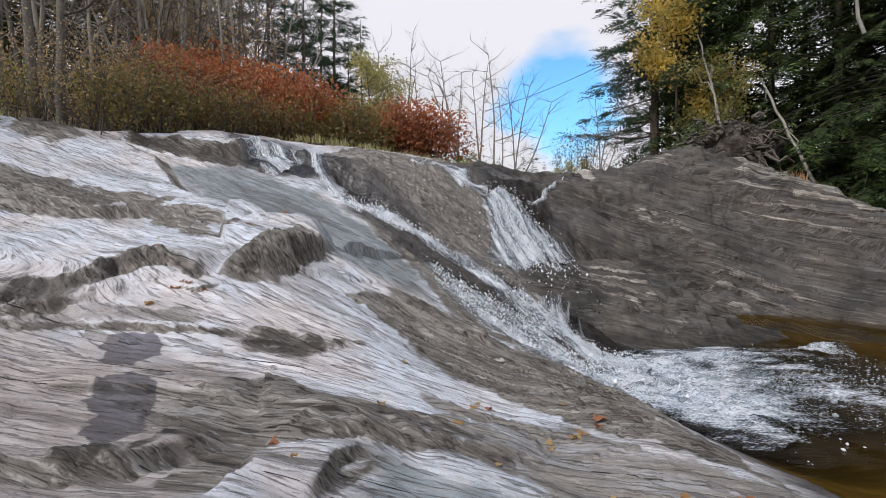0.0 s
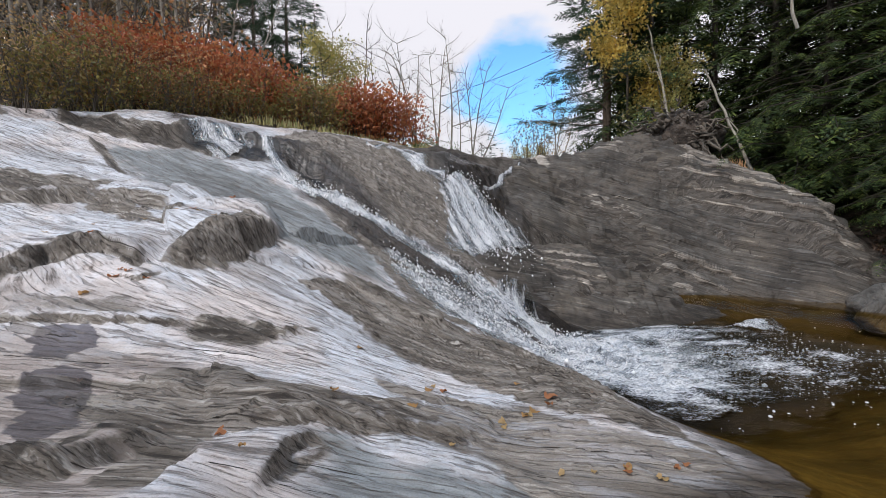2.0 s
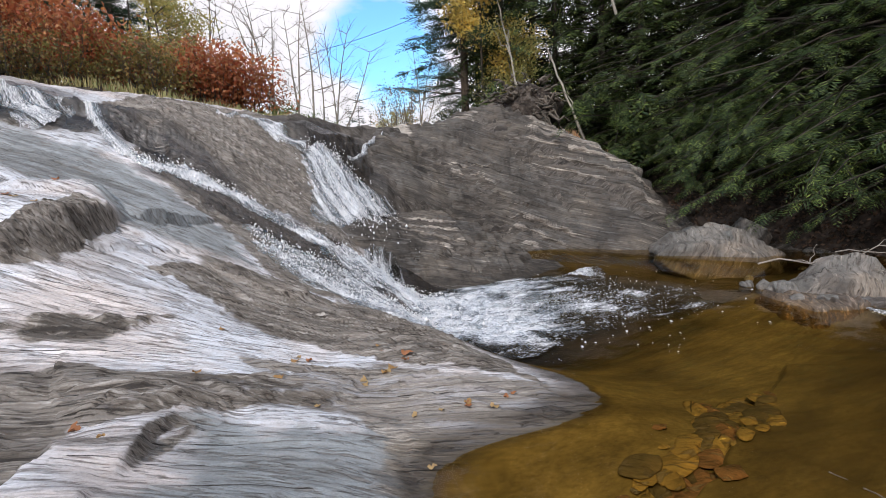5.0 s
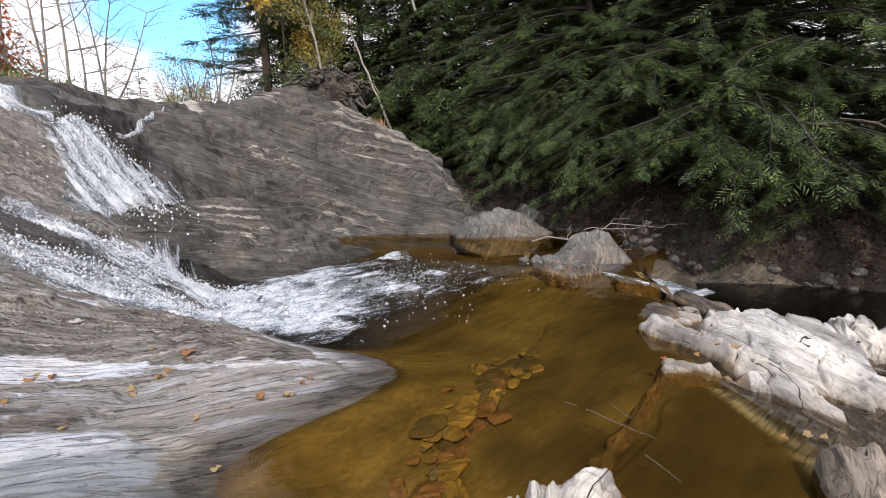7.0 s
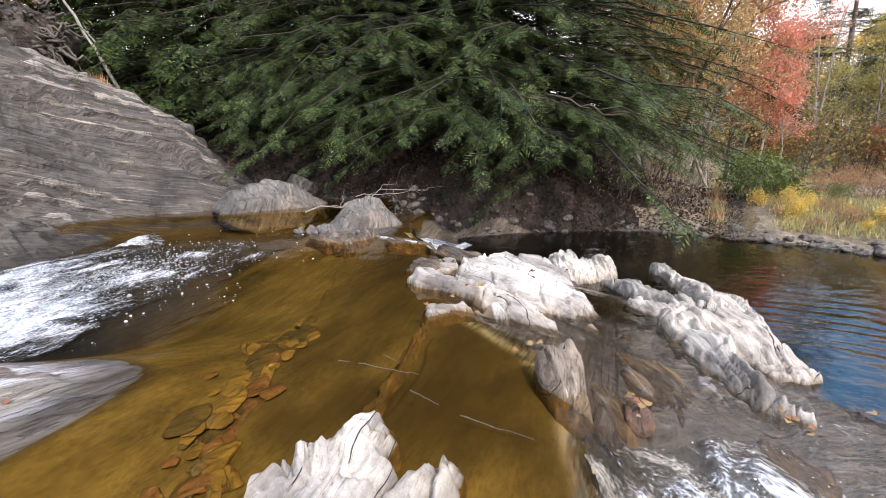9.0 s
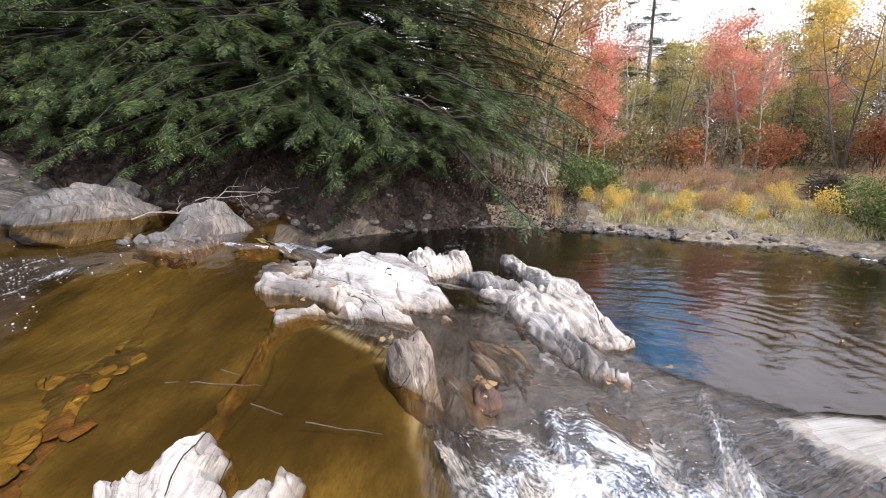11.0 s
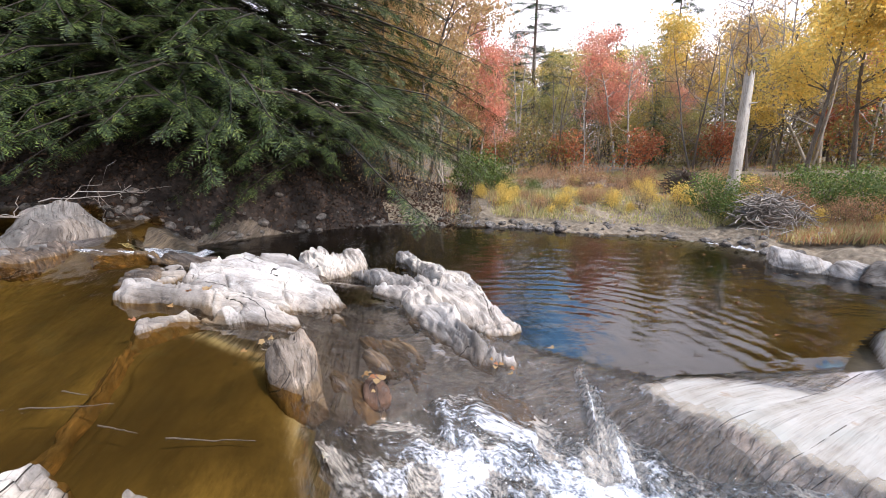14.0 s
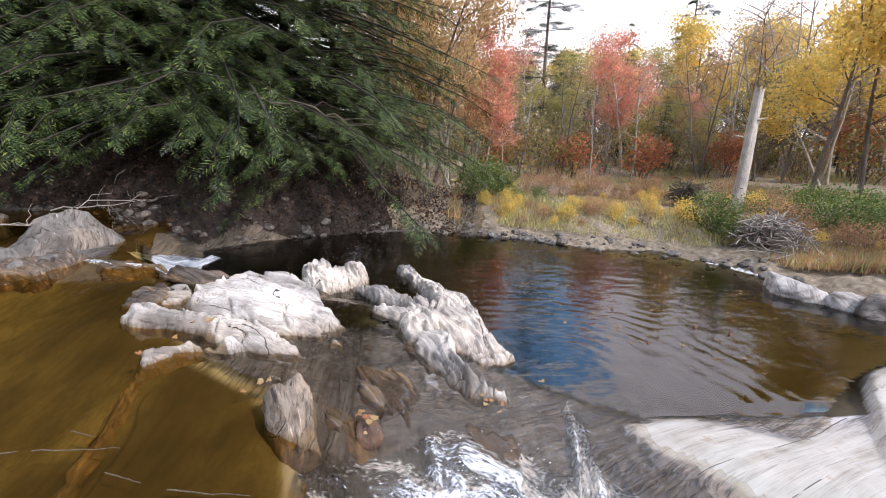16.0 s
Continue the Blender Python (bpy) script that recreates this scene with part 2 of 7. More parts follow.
    if attrs:
        # bed darkened where the pool mirrors dark trees or runs deep
        pool_dark = attr_node(tree, "pool_dark")
        sand = noise_node(tree, 1.7, 7, (0.6, 1.2, 1), rough=0.65)
        algae = ramp_node(tree, sand, [(0.3, (0.06, 0.045, 0.017)), (0.5, (0.135, 0.105, 0.044)), (0.7, (0.24, 0.19, 0.085))])
        algae = mix_node(tree, 1.0, algae, ramp_node(tree, pits, [(0.32, (0.6, 0.58, 0.55)), (0.6, (1.1, 1.1, 1.1))]), "MULTIPLY")
        algae = mix_node(tree, pool_dark, algae, ramp_node(tree, sand, [(0.3, (0.022, 0.015, 0.006)), (0.7, (0.055, 0.039, 0.016))]))
        col = mix_node(tree, attr_node(tree, "sunk"), col, algae)
        # water-worn cream slab, rusty where the layers break off
        cream = attr_node(tree, "cream")
        smoothed = ramp_node(tree, mottle, [(0.34, (0.25, 0.215, 0.165)), (0.44, (0.41, 0.385, 0.335)), (0.56, (0.52, 0.50, 0.455)), (0.70, (0.58, 0.57, 0.53))])
        smoothed = mix_node(tree, ramp_value(tree, big, 0.54, 0.62, 0.0, 0.5), smoothed, (0.39, 0.41, 0.375))
        smoothed = mix_node(tree, ramp_value(tree, cloud, 0.60, 0.68, 0.0, 0.6), smoothed, (0.33, 0.21, 0.11))
        smoothed = mix_node(tree, 0.4, smoothed, mix_node(tree, 1.0, smoothed, ramp_node(tree, fine, [(0.36, (0.35, 0.32, 0.30)), (0.46, (1, 1, 1))]), "MULTIPLY"))
        smoothed = mix_node(tree, seam, (0.05, 0.038, 0.028), smoothed)
        col = mix_node(tree, cream, col, smoothed)
    bsdf.inputs["Roughness"].default_value = 0.8
    if attrs:
        wet = attr_node(tree, "wet")
        col = mix_node(tree, wet, col, mix_node(tree, 1.0, col, (0.27, 0.25, 0.24), "MULTIPLY"))
        tree.links.new(math_node(tree, "SUBTRACT", 0.82, math_node(tree, "MULTIPLY", wet, 0.58)), bsdf.inputs["Roughness"])
    tree.links.new(col, bsdf.inputs["Base Color"])
    # algae fill the relief under the pool
    bare = math_node(tree, "SUBTRACT", 1.0, math_node(tree, "MULTIPLY", math_node(tree, "MAXIMUM", attr_node(tree, "sunk"), math_node(tree, "MULTIPLY", cream, 0.75)), 0.85)) if attrs else None
    n = None
    for height, strength, depth in ((seam, 0.8, 0.025), (chips, 0.9 * hatch, 0.02), (hair, 0.6 * hatch, 0.010), (streak, 0.8 * hatch, 0.030), (pits, 0.6, 0.010), (fine, 0.9 * hatch, 0.016), (speck, 0.6, 0.005)):
        n = bump_node(tree, height, strength, depth, n)
        if attrs:
            tree.links.new(math_node(tree, "MULTIPLY", bare, strength), n.node.inputs["Strength"])
    tree.links.new(n, bsdf.inputs["Normal"])
    return m


def leaf_material(name, colors, rough=0.6, translucent=0.35):
    """Foliage: each leaf takes one of the colours."""
    m, tree, bsdf = node_material(name)
    g = tree.nodes.new("ShaderNodeNewGeometry")
    col = ramp_node(tree, g.outputs["Random Per Island"], [(i / max(1, len(colors) - 1), c) for i, c in enumerate(colors)])
    patch = noise_node(tree, 0.9, 3)
    col = mix_node(tree, 1.0, col, ramp_node(tree, patch, [(0.3, (0.62, 0.62, 0.62)), (0.7, (1.25, 1.2, 1.1))]), "MULTIPLY")
    tree.links.new(col, bsdf.inputs["Base Color"])
    bsdf.inputs["Roughness"].default_value = rough
    tr = tree.nodes.new("ShaderNodeBsdfTranslucent")
    tree.links.new(col, tr.inputs["Color"])
    mx = tree.nodes.new("ShaderNodeMixShader")
    mx.inputs[0].default_value = translucent
    tree.links.new(bsdf.outputs[0], mx.inputs[1])
    tree.links.new(tr.outputs[0], mx.inputs[2])
    tree.links.new(mx.outputs[0], tree.nodes["Material Output"].inputs["Surface"])
    return m


def plain_material(name, stops, scale=6, stretch=(1, 1, 1), rough=0.85, bump=0.02):
    m, tree, bsdf = node_material(name)
    nz = noise_node(tree, scale, 6, stretch, rough=0.65)
    big = noise_node(tree, scale * 0.13, 3)
    col = mix_node(tree, 1.0, ramp_node(tree, nz, stops), ramp_node(tree, big, [(0.3, (0.7, 0.7, 0.7)), (0.7, (1.15, 1.12, 1.08))]), "MULTIPLY")
    tree.links.new(col, bsdf.inputs["Base Color"])
    bsdf.inputs["Roughness"].default_value = rough
    tree.links.new(bump_node(tree, nz, 0.8, bump), bsdf.inputs["Normal"])
    return m


def water_material(name, tint, ripple=(1, 1, 1), scale=5.0, strength=0.25, ior=1.33, milky=0.0):
    """Clear stream water: tinted see-through, with a mirror gloss by Fresnel."""
    m, tree, bsdf = node_material(name)
    tree.nodes.remove(bsdf)
    tr = tree.nodes.new("ShaderNodeBsdfTransparent")
    tr.inputs["Color"].default_value = (*tint, 1)
    gl = tree.nodes.new("ShaderNodeBsdfGlossy")
    gl.inputs["Roughness"].default_value = 0.03
    fr = tree.nodes.new("ShaderNodeFresnel")
    fr.inputs["IOR"].default_value = ior
    a = noise_node(tree, scale, 3, ripple)
    b = noise_node(tree, scale * 3.7, 2, ripple)
    n = bump_node(tree, a, strength, 0.06)
    n = bump_node(tree, b, strength * 0.6, 0.015, n)
    tree.links.new(n, gl.inputs["Normal"])
    tree.links.new(n, fr.inputs["Normal"])
    mx = tree.nodes.new("ShaderNodeMixShader")
    tree.links.new(fr.outputs[0], mx.inputs[0])
    body = tr.outputs[0]
    if milky:
        # air bubbles carried along, in threads
        df = tree.nodes.new("ShaderNodeBsdfDiffuse")
        df.inputs["Color"].default_value = (0.52, 0.54, 0.57, 1)
        tree.links.new(n, df.inputs["Normal"])
        mk = tree.nodes.new("ShaderNodeMixShader")
        tc = tree.nodes.new("ShaderNodeTexCoord")
        sp = tree.nodes.new("ShaderNodeSeparateXYZ")
        tree.links.new(tc.outputs["Object"], sp.inputs["Vector"])
        down = tree.nodes.new("ShaderNodeMapRange")
        down.inputs["From Min"].default_value, down.inputs["From Max"].default_value = -0.9, -2.8
        tree.links.new(sp.outputs["Y"], down.inputs["Value"])
        milky = math_node(tree, "MULTIPLY", down.outputs["Result"], milky)
        tree.links.new(math_node(tree, "MULTIPLY", ramp_node(tree, b, [(0.42, (0.1, 0.1, 0.1)), (0.65, (2.2, 2.2, 2.2))]), milky), mk.inputs[0])
        tree.links.new(body, mk.inputs[1])
        tree.links.new(df.outputs[0], mk.inputs[2])
        body = mk.outputs[0]
    tree.links.new(body, mx.inputs[1])
    tree.links.new(gl.outputs[0], mx.inputs[2])
    tree.links.new(mx.outputs[0], tree.nodes["Material Output"].inputs["Surface"])
    return m


DOME_ROCK = rock_material("dome_schist", (0.084, 0.075, 0.066), (0.046, 0.040, 0.034), (0.019, 0.016, 0.013), crack=0.012, seams=2.2, warm=(0.64, 0.60, 0.56), lines=(2.3, 2.3, 2.25), line_at=0.58, slime_shade=((0.016, 0.013, 0.010), (0.055, 0.045, 0.036)))
BEDROCK = rock_material("bedrock_schist", (0.565, 0.585, 0.63), (0.39, 0.40, 0.425), (0.15, 0.125, 0.105), attrs=True, crack=0.014, seams=3.2)
WHITE_ROCK = rock_material("white_schist", (0.45, 0.43, 0.405), (0.30, 0.275, 0.245), (0.17, 0.13, 0.10), crack=0.012, seams=5.0, warm=(0.64, 0.60, 0.55), hatch=0.6)
STUB_ROCK = rock_material("stub_schist", (0.36, 0.31, 0.255), (0.25, 0.17, 0.10), (0.10, 0.06, 0.035), crack=0.012, seams=6.0, warm=(0.70, 0.52, 0.36))
GREY_ROCK = rock_material("grey_boulder", (0.165, 0.157, 0.145), (0.10, 0.094, 0.085), (0.045, 0.04, 0.034), crack=0.008, seams=4.0)
# near-black tones carry the shade under the hemlocks; meadow soil is kept lighter
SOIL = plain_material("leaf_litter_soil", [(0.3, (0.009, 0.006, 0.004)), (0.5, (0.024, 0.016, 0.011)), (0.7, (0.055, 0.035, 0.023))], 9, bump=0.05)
MEADOW_SOIL = plain_material("meadow_soil", [(0.3, (0.09, 0.07, 0.048)), (0.5, (0.19, 0.155, 0.11)), (0.7, (0.32, 0.27, 0.20))], 7, bump=0.05)
HEMLOCK_BARK = plain_material("hemlock_bark", [(0.3, (0.02, 0.015, 0.012)), (0.6, (0.05, 0.04, 0.032)), (0.8, (0.10, 0.085, 0.07))], 14, (3, 3, 0.6))
AMBER_WATER = water_material("amber_water", (0.91, 0.76, 0.44), (0.5, 1.2, 1), 4.0, 0.10)
DARK_WATER = water_material("pool_water", (0.82, 0.68, 0.44), (1.6, 0.7, 1), 3.0, 0.22, 1.9)
RUN_WATER = water_material("running_water", (0.84, 0.79, 0.72), (1.6, 0.9, 1), 9.0, 1.0, 1.33, 0.05)
BARK = plain_material("grey_bark", [(0.3, (0.06, 0.05, 0.04)), (0.6, (0.17, 0.145, 0.12)), (0.8, (0.28, 0.25, 0.21))], 14, (3, 3, 0.6))


# ---------------------------------------------------------------- mesh helpers
def mesh_from(name, verts, faces, mats, smooth_shade=True, index=None):
    me = bpy.data.meshes.new(name)
    verts = np.asarray(verts, np.float32)
    faces = np.asarray(faces, np.int32)
    k = faces.shape[1]
    me.vertices.add(len(verts))
    me.vertices.foreach_set("co", verts.ravel())
    me.loops.add(faces.size)
    me.loops.foreach_set("vertex_index", faces.ravel())
    me.polygons.add(len(faces))
    me.polygons.foreach_set("loop_start", np.arange(0, faces.size, k, dtype=np.int32))
    me.polygons.foreach_set("use_smooth", np.full(len(faces), smooth_shade))
    for m in (mats if isinstance(mats, (list, tuple)) else [mats]):
        me.materials.append(m)
    if index is not None:
        me.polygons.foreach_set("material_index", np.asarray(index, np.int32))
    me.update(calc_edges=True)
    return me


def grid_faces(nu, nv, wrap=False):
    """Quads of a grid whose vertex (i, j) is i * nv + j; wrap: j closes on itself."""
    i, j = np.meshgrid(np.arange(nu - 1), np.arange(nv if wrap else nv - 1), indexing="ij")
    i, j = i.ravel(), j.ravel()
    k = (j + 1) % nv
    return np.stack([i * nv + j, (i + 1) * nv + j, (i + 1) * nv + k, i * nv + k], 1)


def set_attr(me, name, values):
    a = me.attributes.new(name, "FLOAT", "POINT")
    a.data.foreach_set("value", np.asarray(values, np.float32))


def set_vector(me, name, values):
    a = me.attributes.new(name, "FLOAT_VECTOR", "POINT")
    a.data.foreach_set("vector", np.asarray(values, np.float32).ravel())


def part(name, me, parent, label=""):
    ob = new(name, me)
    ob.parent = parent
    return tagged(ob, label)


# ---------------------------------------------------------------- lie of the land
# Guide curves of the streambed and its banks: (x, y, z), each along one formation.
GUIDES = [
    # slab, in runs up the slope to the crest
    [(0, 0, 0.55), (-1.7, 1.8, 1.05), (-3.42, 3.54, 1.23), (-4.37, 4.48, 1.52), (-5.19, 5.31, 1.9), (-6.25, 6.49, 2.44), (-7.43, 7.67, 3.26), (-9.09, 9.44, 4.74)],
    [(-0.9, 2, 0.98), (-1.47, 3.07, 0.9), (-1.89, 4.01, 1.14), (-2.48, 5.19, 1.67), (-2.95, 6.14, 2.02), (-3.66, 7.67, 2.55), (-4.6, 9.68, 3.44), (-5.43, 11.45, 4.5), (-6.14, 12.51, 5.21)],
    [(-0.29, 2.92, 0.62), (-0.47, 4.13, 0.81), (-0.59, 5.55, 1.14), (-0.71, 6.61, 1.49), (-0.83, 8.26, 1.94), (-1.06, 10.03, 2.55), (-1.42, 11.33, 3.62), (-1.77, 12.51, 4.44), (-2.24, 13.33, 4.86)],
    [(0.39, 2.77, 0.43), (0.56, 3.95, 0.49), (0.76, 5.37, 0.62), (0.94, 6.61, 0.76), (1.18, 8.02, 0.96), (1.42, 9.79, 1.49), (1.53, 10.97, 1.9), (1.3, 12.04, 3.38), (1.42, 12.98, 3.97), (1.53, 14.16, 4.5)],
    # slab behind and beside the viewing rock
    [(-3, 0, 1.2), (-6, 1, 2.3), (-8, 3, 3.4), (-3, -4, 0.9), (-8, -4, 2.5), (0, -4, 0.3)],
    # shore of the amber pool, with its low tail
    [(0.7, -1.2, 0.5), (1.5, -0.6, 0.12), (1.3, 0.6, 0.08), (1, 1.8, 0.1), (1.05, 2.7, 0.06), (1.35, 3.15, 0.1), (2.2, 3.2, 0.07), (3.3, 3.15, -0.02), (2.6, 3.7, 0.22), (2, 4.1, 0.42), (2.7, 4.7, 0.15), (2.45, 5.6, 0.2), (1.7, 6.2, 0.45)],
    # lower falls, from the foot up
    [(2.6, 6.6, -0.1), (2.04, 7.61, 0.32), (1.42, 8.97, 0.84), (0.71, 9.44, 1.37), (-0.35, 9.79, 1.96), (-1.12, 10.27, 2.73), (-1.89, 10.97, 3.44)],
    # middle rock between the falls
    [(3.43, 9.8, 0.5), (2.95, 10.5, 1.2), (3.19, 11.33, 1.67), (4.48, 10.97, 1.37), (5.9, 11.33, 0.96), (4.66, 9.4, 0.10), (6.2, 9.8, 0.06), (8.1, 11, 0.12)],
    # upper falls and the ledge above
    [(2.24, 10.97, 1.79), (3.07, 11.68, 1.96), (1.89, 12.15, 3.32), (2.71, 12.74, 3.38), (3.07, 13.69, 3.85), (2.83, 14.63, 4.27), (0, 13.81, 4.56), (3.78, 14.87, 4.32)],
    # dome on the other bank: its ridge
    [(3.8, 12.4, 2.7), (4.6, 13.4, 3.35), (5, 14.5, 4.15), (6.5, 14.8, 4.7), (8.2, 14.9, 5.05), (9.2, 13.4, 4.05), (10, 12.2, 3.3), (10.6, 10.9, 2.6)],
    # dome: its foot and face
    [(5.0, 12.0, 1.65), (6.4, 12.3, 1.4), (7.4, 11.5, 0.35), (7.9, 12.0, 0.9), (8.6, 11.5, 0.45), (9.4, 10.8, 0.42), (10.4, 9.7, 0.35), (6.0, 13.3, 3.05), (7.6, 13.4, 3.85), (8.9, 12.5, 3.0), (9.8, 11.2, 1.8)],
    # hollow behind the dome
    [(11.6, 12.6, 2.3), (12.6, 14.6, 3.0), (10.6, 15.9, 4.0), (12.4, 11.2, 1.6)],
    # bed of the amber pool
    [(4, 6.5, -0.8), (4.5, 5, -0.55), (3.6, 2.3, -0.35), (2.2, 1.5, -0.35), (5.5, 3, -0.45), (7.5, 5, -0.5), (7.5, 8, -0.3), (9.6, 9.9, 0), (8.6, 3.6, -0.35), (5, 1, -0.15), (4.2, 0.4, -0.2), (2.2, 2.6, -0.3), (9.8, 6.2, -0.15), (11, 8.6, 0)],
    # sill between the amber pool and the lower one
    [(9.6, 3.4, -0.1), (8.2, 2.4, -0.06), (6.6, 1.9, -0.10), (5.6, 0.95, -0.14), (4.9, 0, -0.14), (4.3, -0.4, -0.16), (3.4, -0.55, -0.15)],
    # ramp and bed of the lower pool
    [(7.5, 0.2, -0.45), (6, -0.9, -0.5), (9.5, 0.6, -0.7), (8.8, -1.2, -0.78), (10.5, 1.5, -1.2), (12.3, 2.5, -1.2), (10.5, 2.8, -0.92), (10.05, 4.35, 0.02), (10.3, 4.0, -0.02), (10.7, 3.72, -0.25), (11.1, 3.52, -0.5), (11.6, 3.36, -0.76), (10.0, 3.1, -0.35), (11.2, 2.8, -0.98), (11.7, 4.3, -0.1), (12.4, 3.9, -0.2), (11, -4, -1.5), (13, -2, -1.3), (8.5, -6, -1.4), (11, -7.5, -1.3), (7.6, -3.6, -1.05)],
    # lip of the lower pool and the slide under the foam
    [(6.6, -3.2, -0.86), (5.5, -4.2, -0.88), (6, -2.2, -0.76), (5, -1.9, -0.76), (4.9, -3, -1), (4.3, -1.3, -0.75), (4, -2.2, -1.15), (3.9, -3.2, -1.28), (3, -4, -1.4), (3, -1.5, -0.9), (2.2, -2.2, -0.5), (2.4, -3.4, -1)],
    # pale slab beyond the slide
    [(5.1, -4.9, -0.88), (4.2, -4.6, -0.85), (4, -5.4, -0.8), (5.5, -6.4, -1.0), (5.2, -7.5, -0.95), (6.3, -8.8, -1.1), (3.8, -7.5, -0.75), (3, -5.2, -0.85)],
    # right bank: the water's edge
    [(12.2, 9.6, 0.45), (12.9, 7.6, 0.3), (12.9, 5.4, 0), (13.3, 3.6, -0.7), (14.4, 2.0, -0.82), (15.1, 0.2, -0.84)],
    # right bank: the rise under the hemlocks
    [(14.2, 10.4, 2), (14.4, 7.6, 1.5), (14.6, 4.8, 1.1), (15.2, 2.8, 0.6), (16.2, 0.6, 0.1), (17.5, 12.5, 3.4), (18.5, 7.5, 3.2), (19, 3.2, 2.4), (18.5, 0, 0.7)],
    # far shore
    [(15.3, -2.4, -0.84), (14.6, -4.8, -0.84), (13.3, -7.2, -0.84), (12.2, -9.2, -0.84), (11.0, -10.2, -0.82), (9.7, -10.6, -0.82), (7.9, -11, -0.82), (6, -11.3, -0.7)],
    # meadow
    [(17, -2.6, -0.45), (16.2, -6, -0.42), (14.2, -10, -0.4), (12, -12.5, -0.35), (9, -13.5, -0.2), (20, -6, -0.3), (20, -16, -0.1), (13, -18, 0)],
    # plateau upstream
    [(-10.5, 12.5, 5.0), (-7.5, 16, 5.9), (-11, 19, 8.2), (-3.5, 18, 5.2), (0, 18, 4.9), (5, 18.5, 4.3), (10.5, 17.5, 4.2), (4.3, 16.3, 4.15), (5.6, 16.5, 4.2), (6.6, 16.3, 4.45), (7.6, 16.6, 4.5), (3.2, 16.2, 4.2), (-14, 6, 5), (-16, -4, 5), (0, 27, 5.2), (5, 33, 5.4), (-16, 16, 8.5)],
    # wider land
    [(-25, 32, 11), (5, 60, 6.5), (30, 40, 10), (30, 10, 5), (28, -2, 0.5), (40, -10, 0.5), (40, -30, 0.8), (20, -35, 0.6), (0, -30, 0.6), (-25, -25, 5), (-40, 0, 12), (60, 15, 4), (60, 60, 14), (-60, 60, 18), (-10, 60, 9), (60, -60, 2), (-60, -60, 8), (0, -60, 1), (0, 90, 8), (90, 0, 4)],
]
_gp = np.array([p for g in GUIDES for p in g], float)


def _kernel(r2):
    return 0.5 * r2 * np.log(r2 + 1e-9)


def _solve_land():
    n = len(_gp)
    r2 = ((_gp[:, None, :2] - _gp[None, :, :2]) ** 2).sum(-1)
    a = np.zeros((n + 3, n + 3))
    a[:n, :n] = _kernel(r2) + np.eye(n) * 0.015
    a[:n, n] = a[n, :n] = 1
    a[:n, n + 1:] = _gp[:, :2]
    a[n + 1:, :n] = _gp[:, :2].T
    return np.linalg.solve(a, np.r_[_gp[:, 2], 0, 0, 0])


_land = _solve_land()


def land(x, y):
    """Height of the ground without its small relief."""
    x, y = np.asarray(x, float), np.asarray(y, float)
    shape = np.broadcast(x, y).shape
    xf, yf = np.broadcast_to(x, shape).ravel(), np.broadcast_to(y, shape).ravel()
    far = np.maximum(1, np.hypot(xf, yf) / 85)
    xf, yf = xf / far, yf / far
    out = np.empty(len(xf))
    for s in range(0, len(xf), 40000):
        e = slice(s, s + 40000)
        r2 = (xf[e, None] - _gp[:, 0]) ** 2 + (yf[e, None] - _gp[:, 1]) ** 2
        out[e] = _kernel(r2) @ _land[:-3] + _land[-3] + _land[-2] * xf[e] + _land[-1] * yf[e]
    return out.reshape(shape)


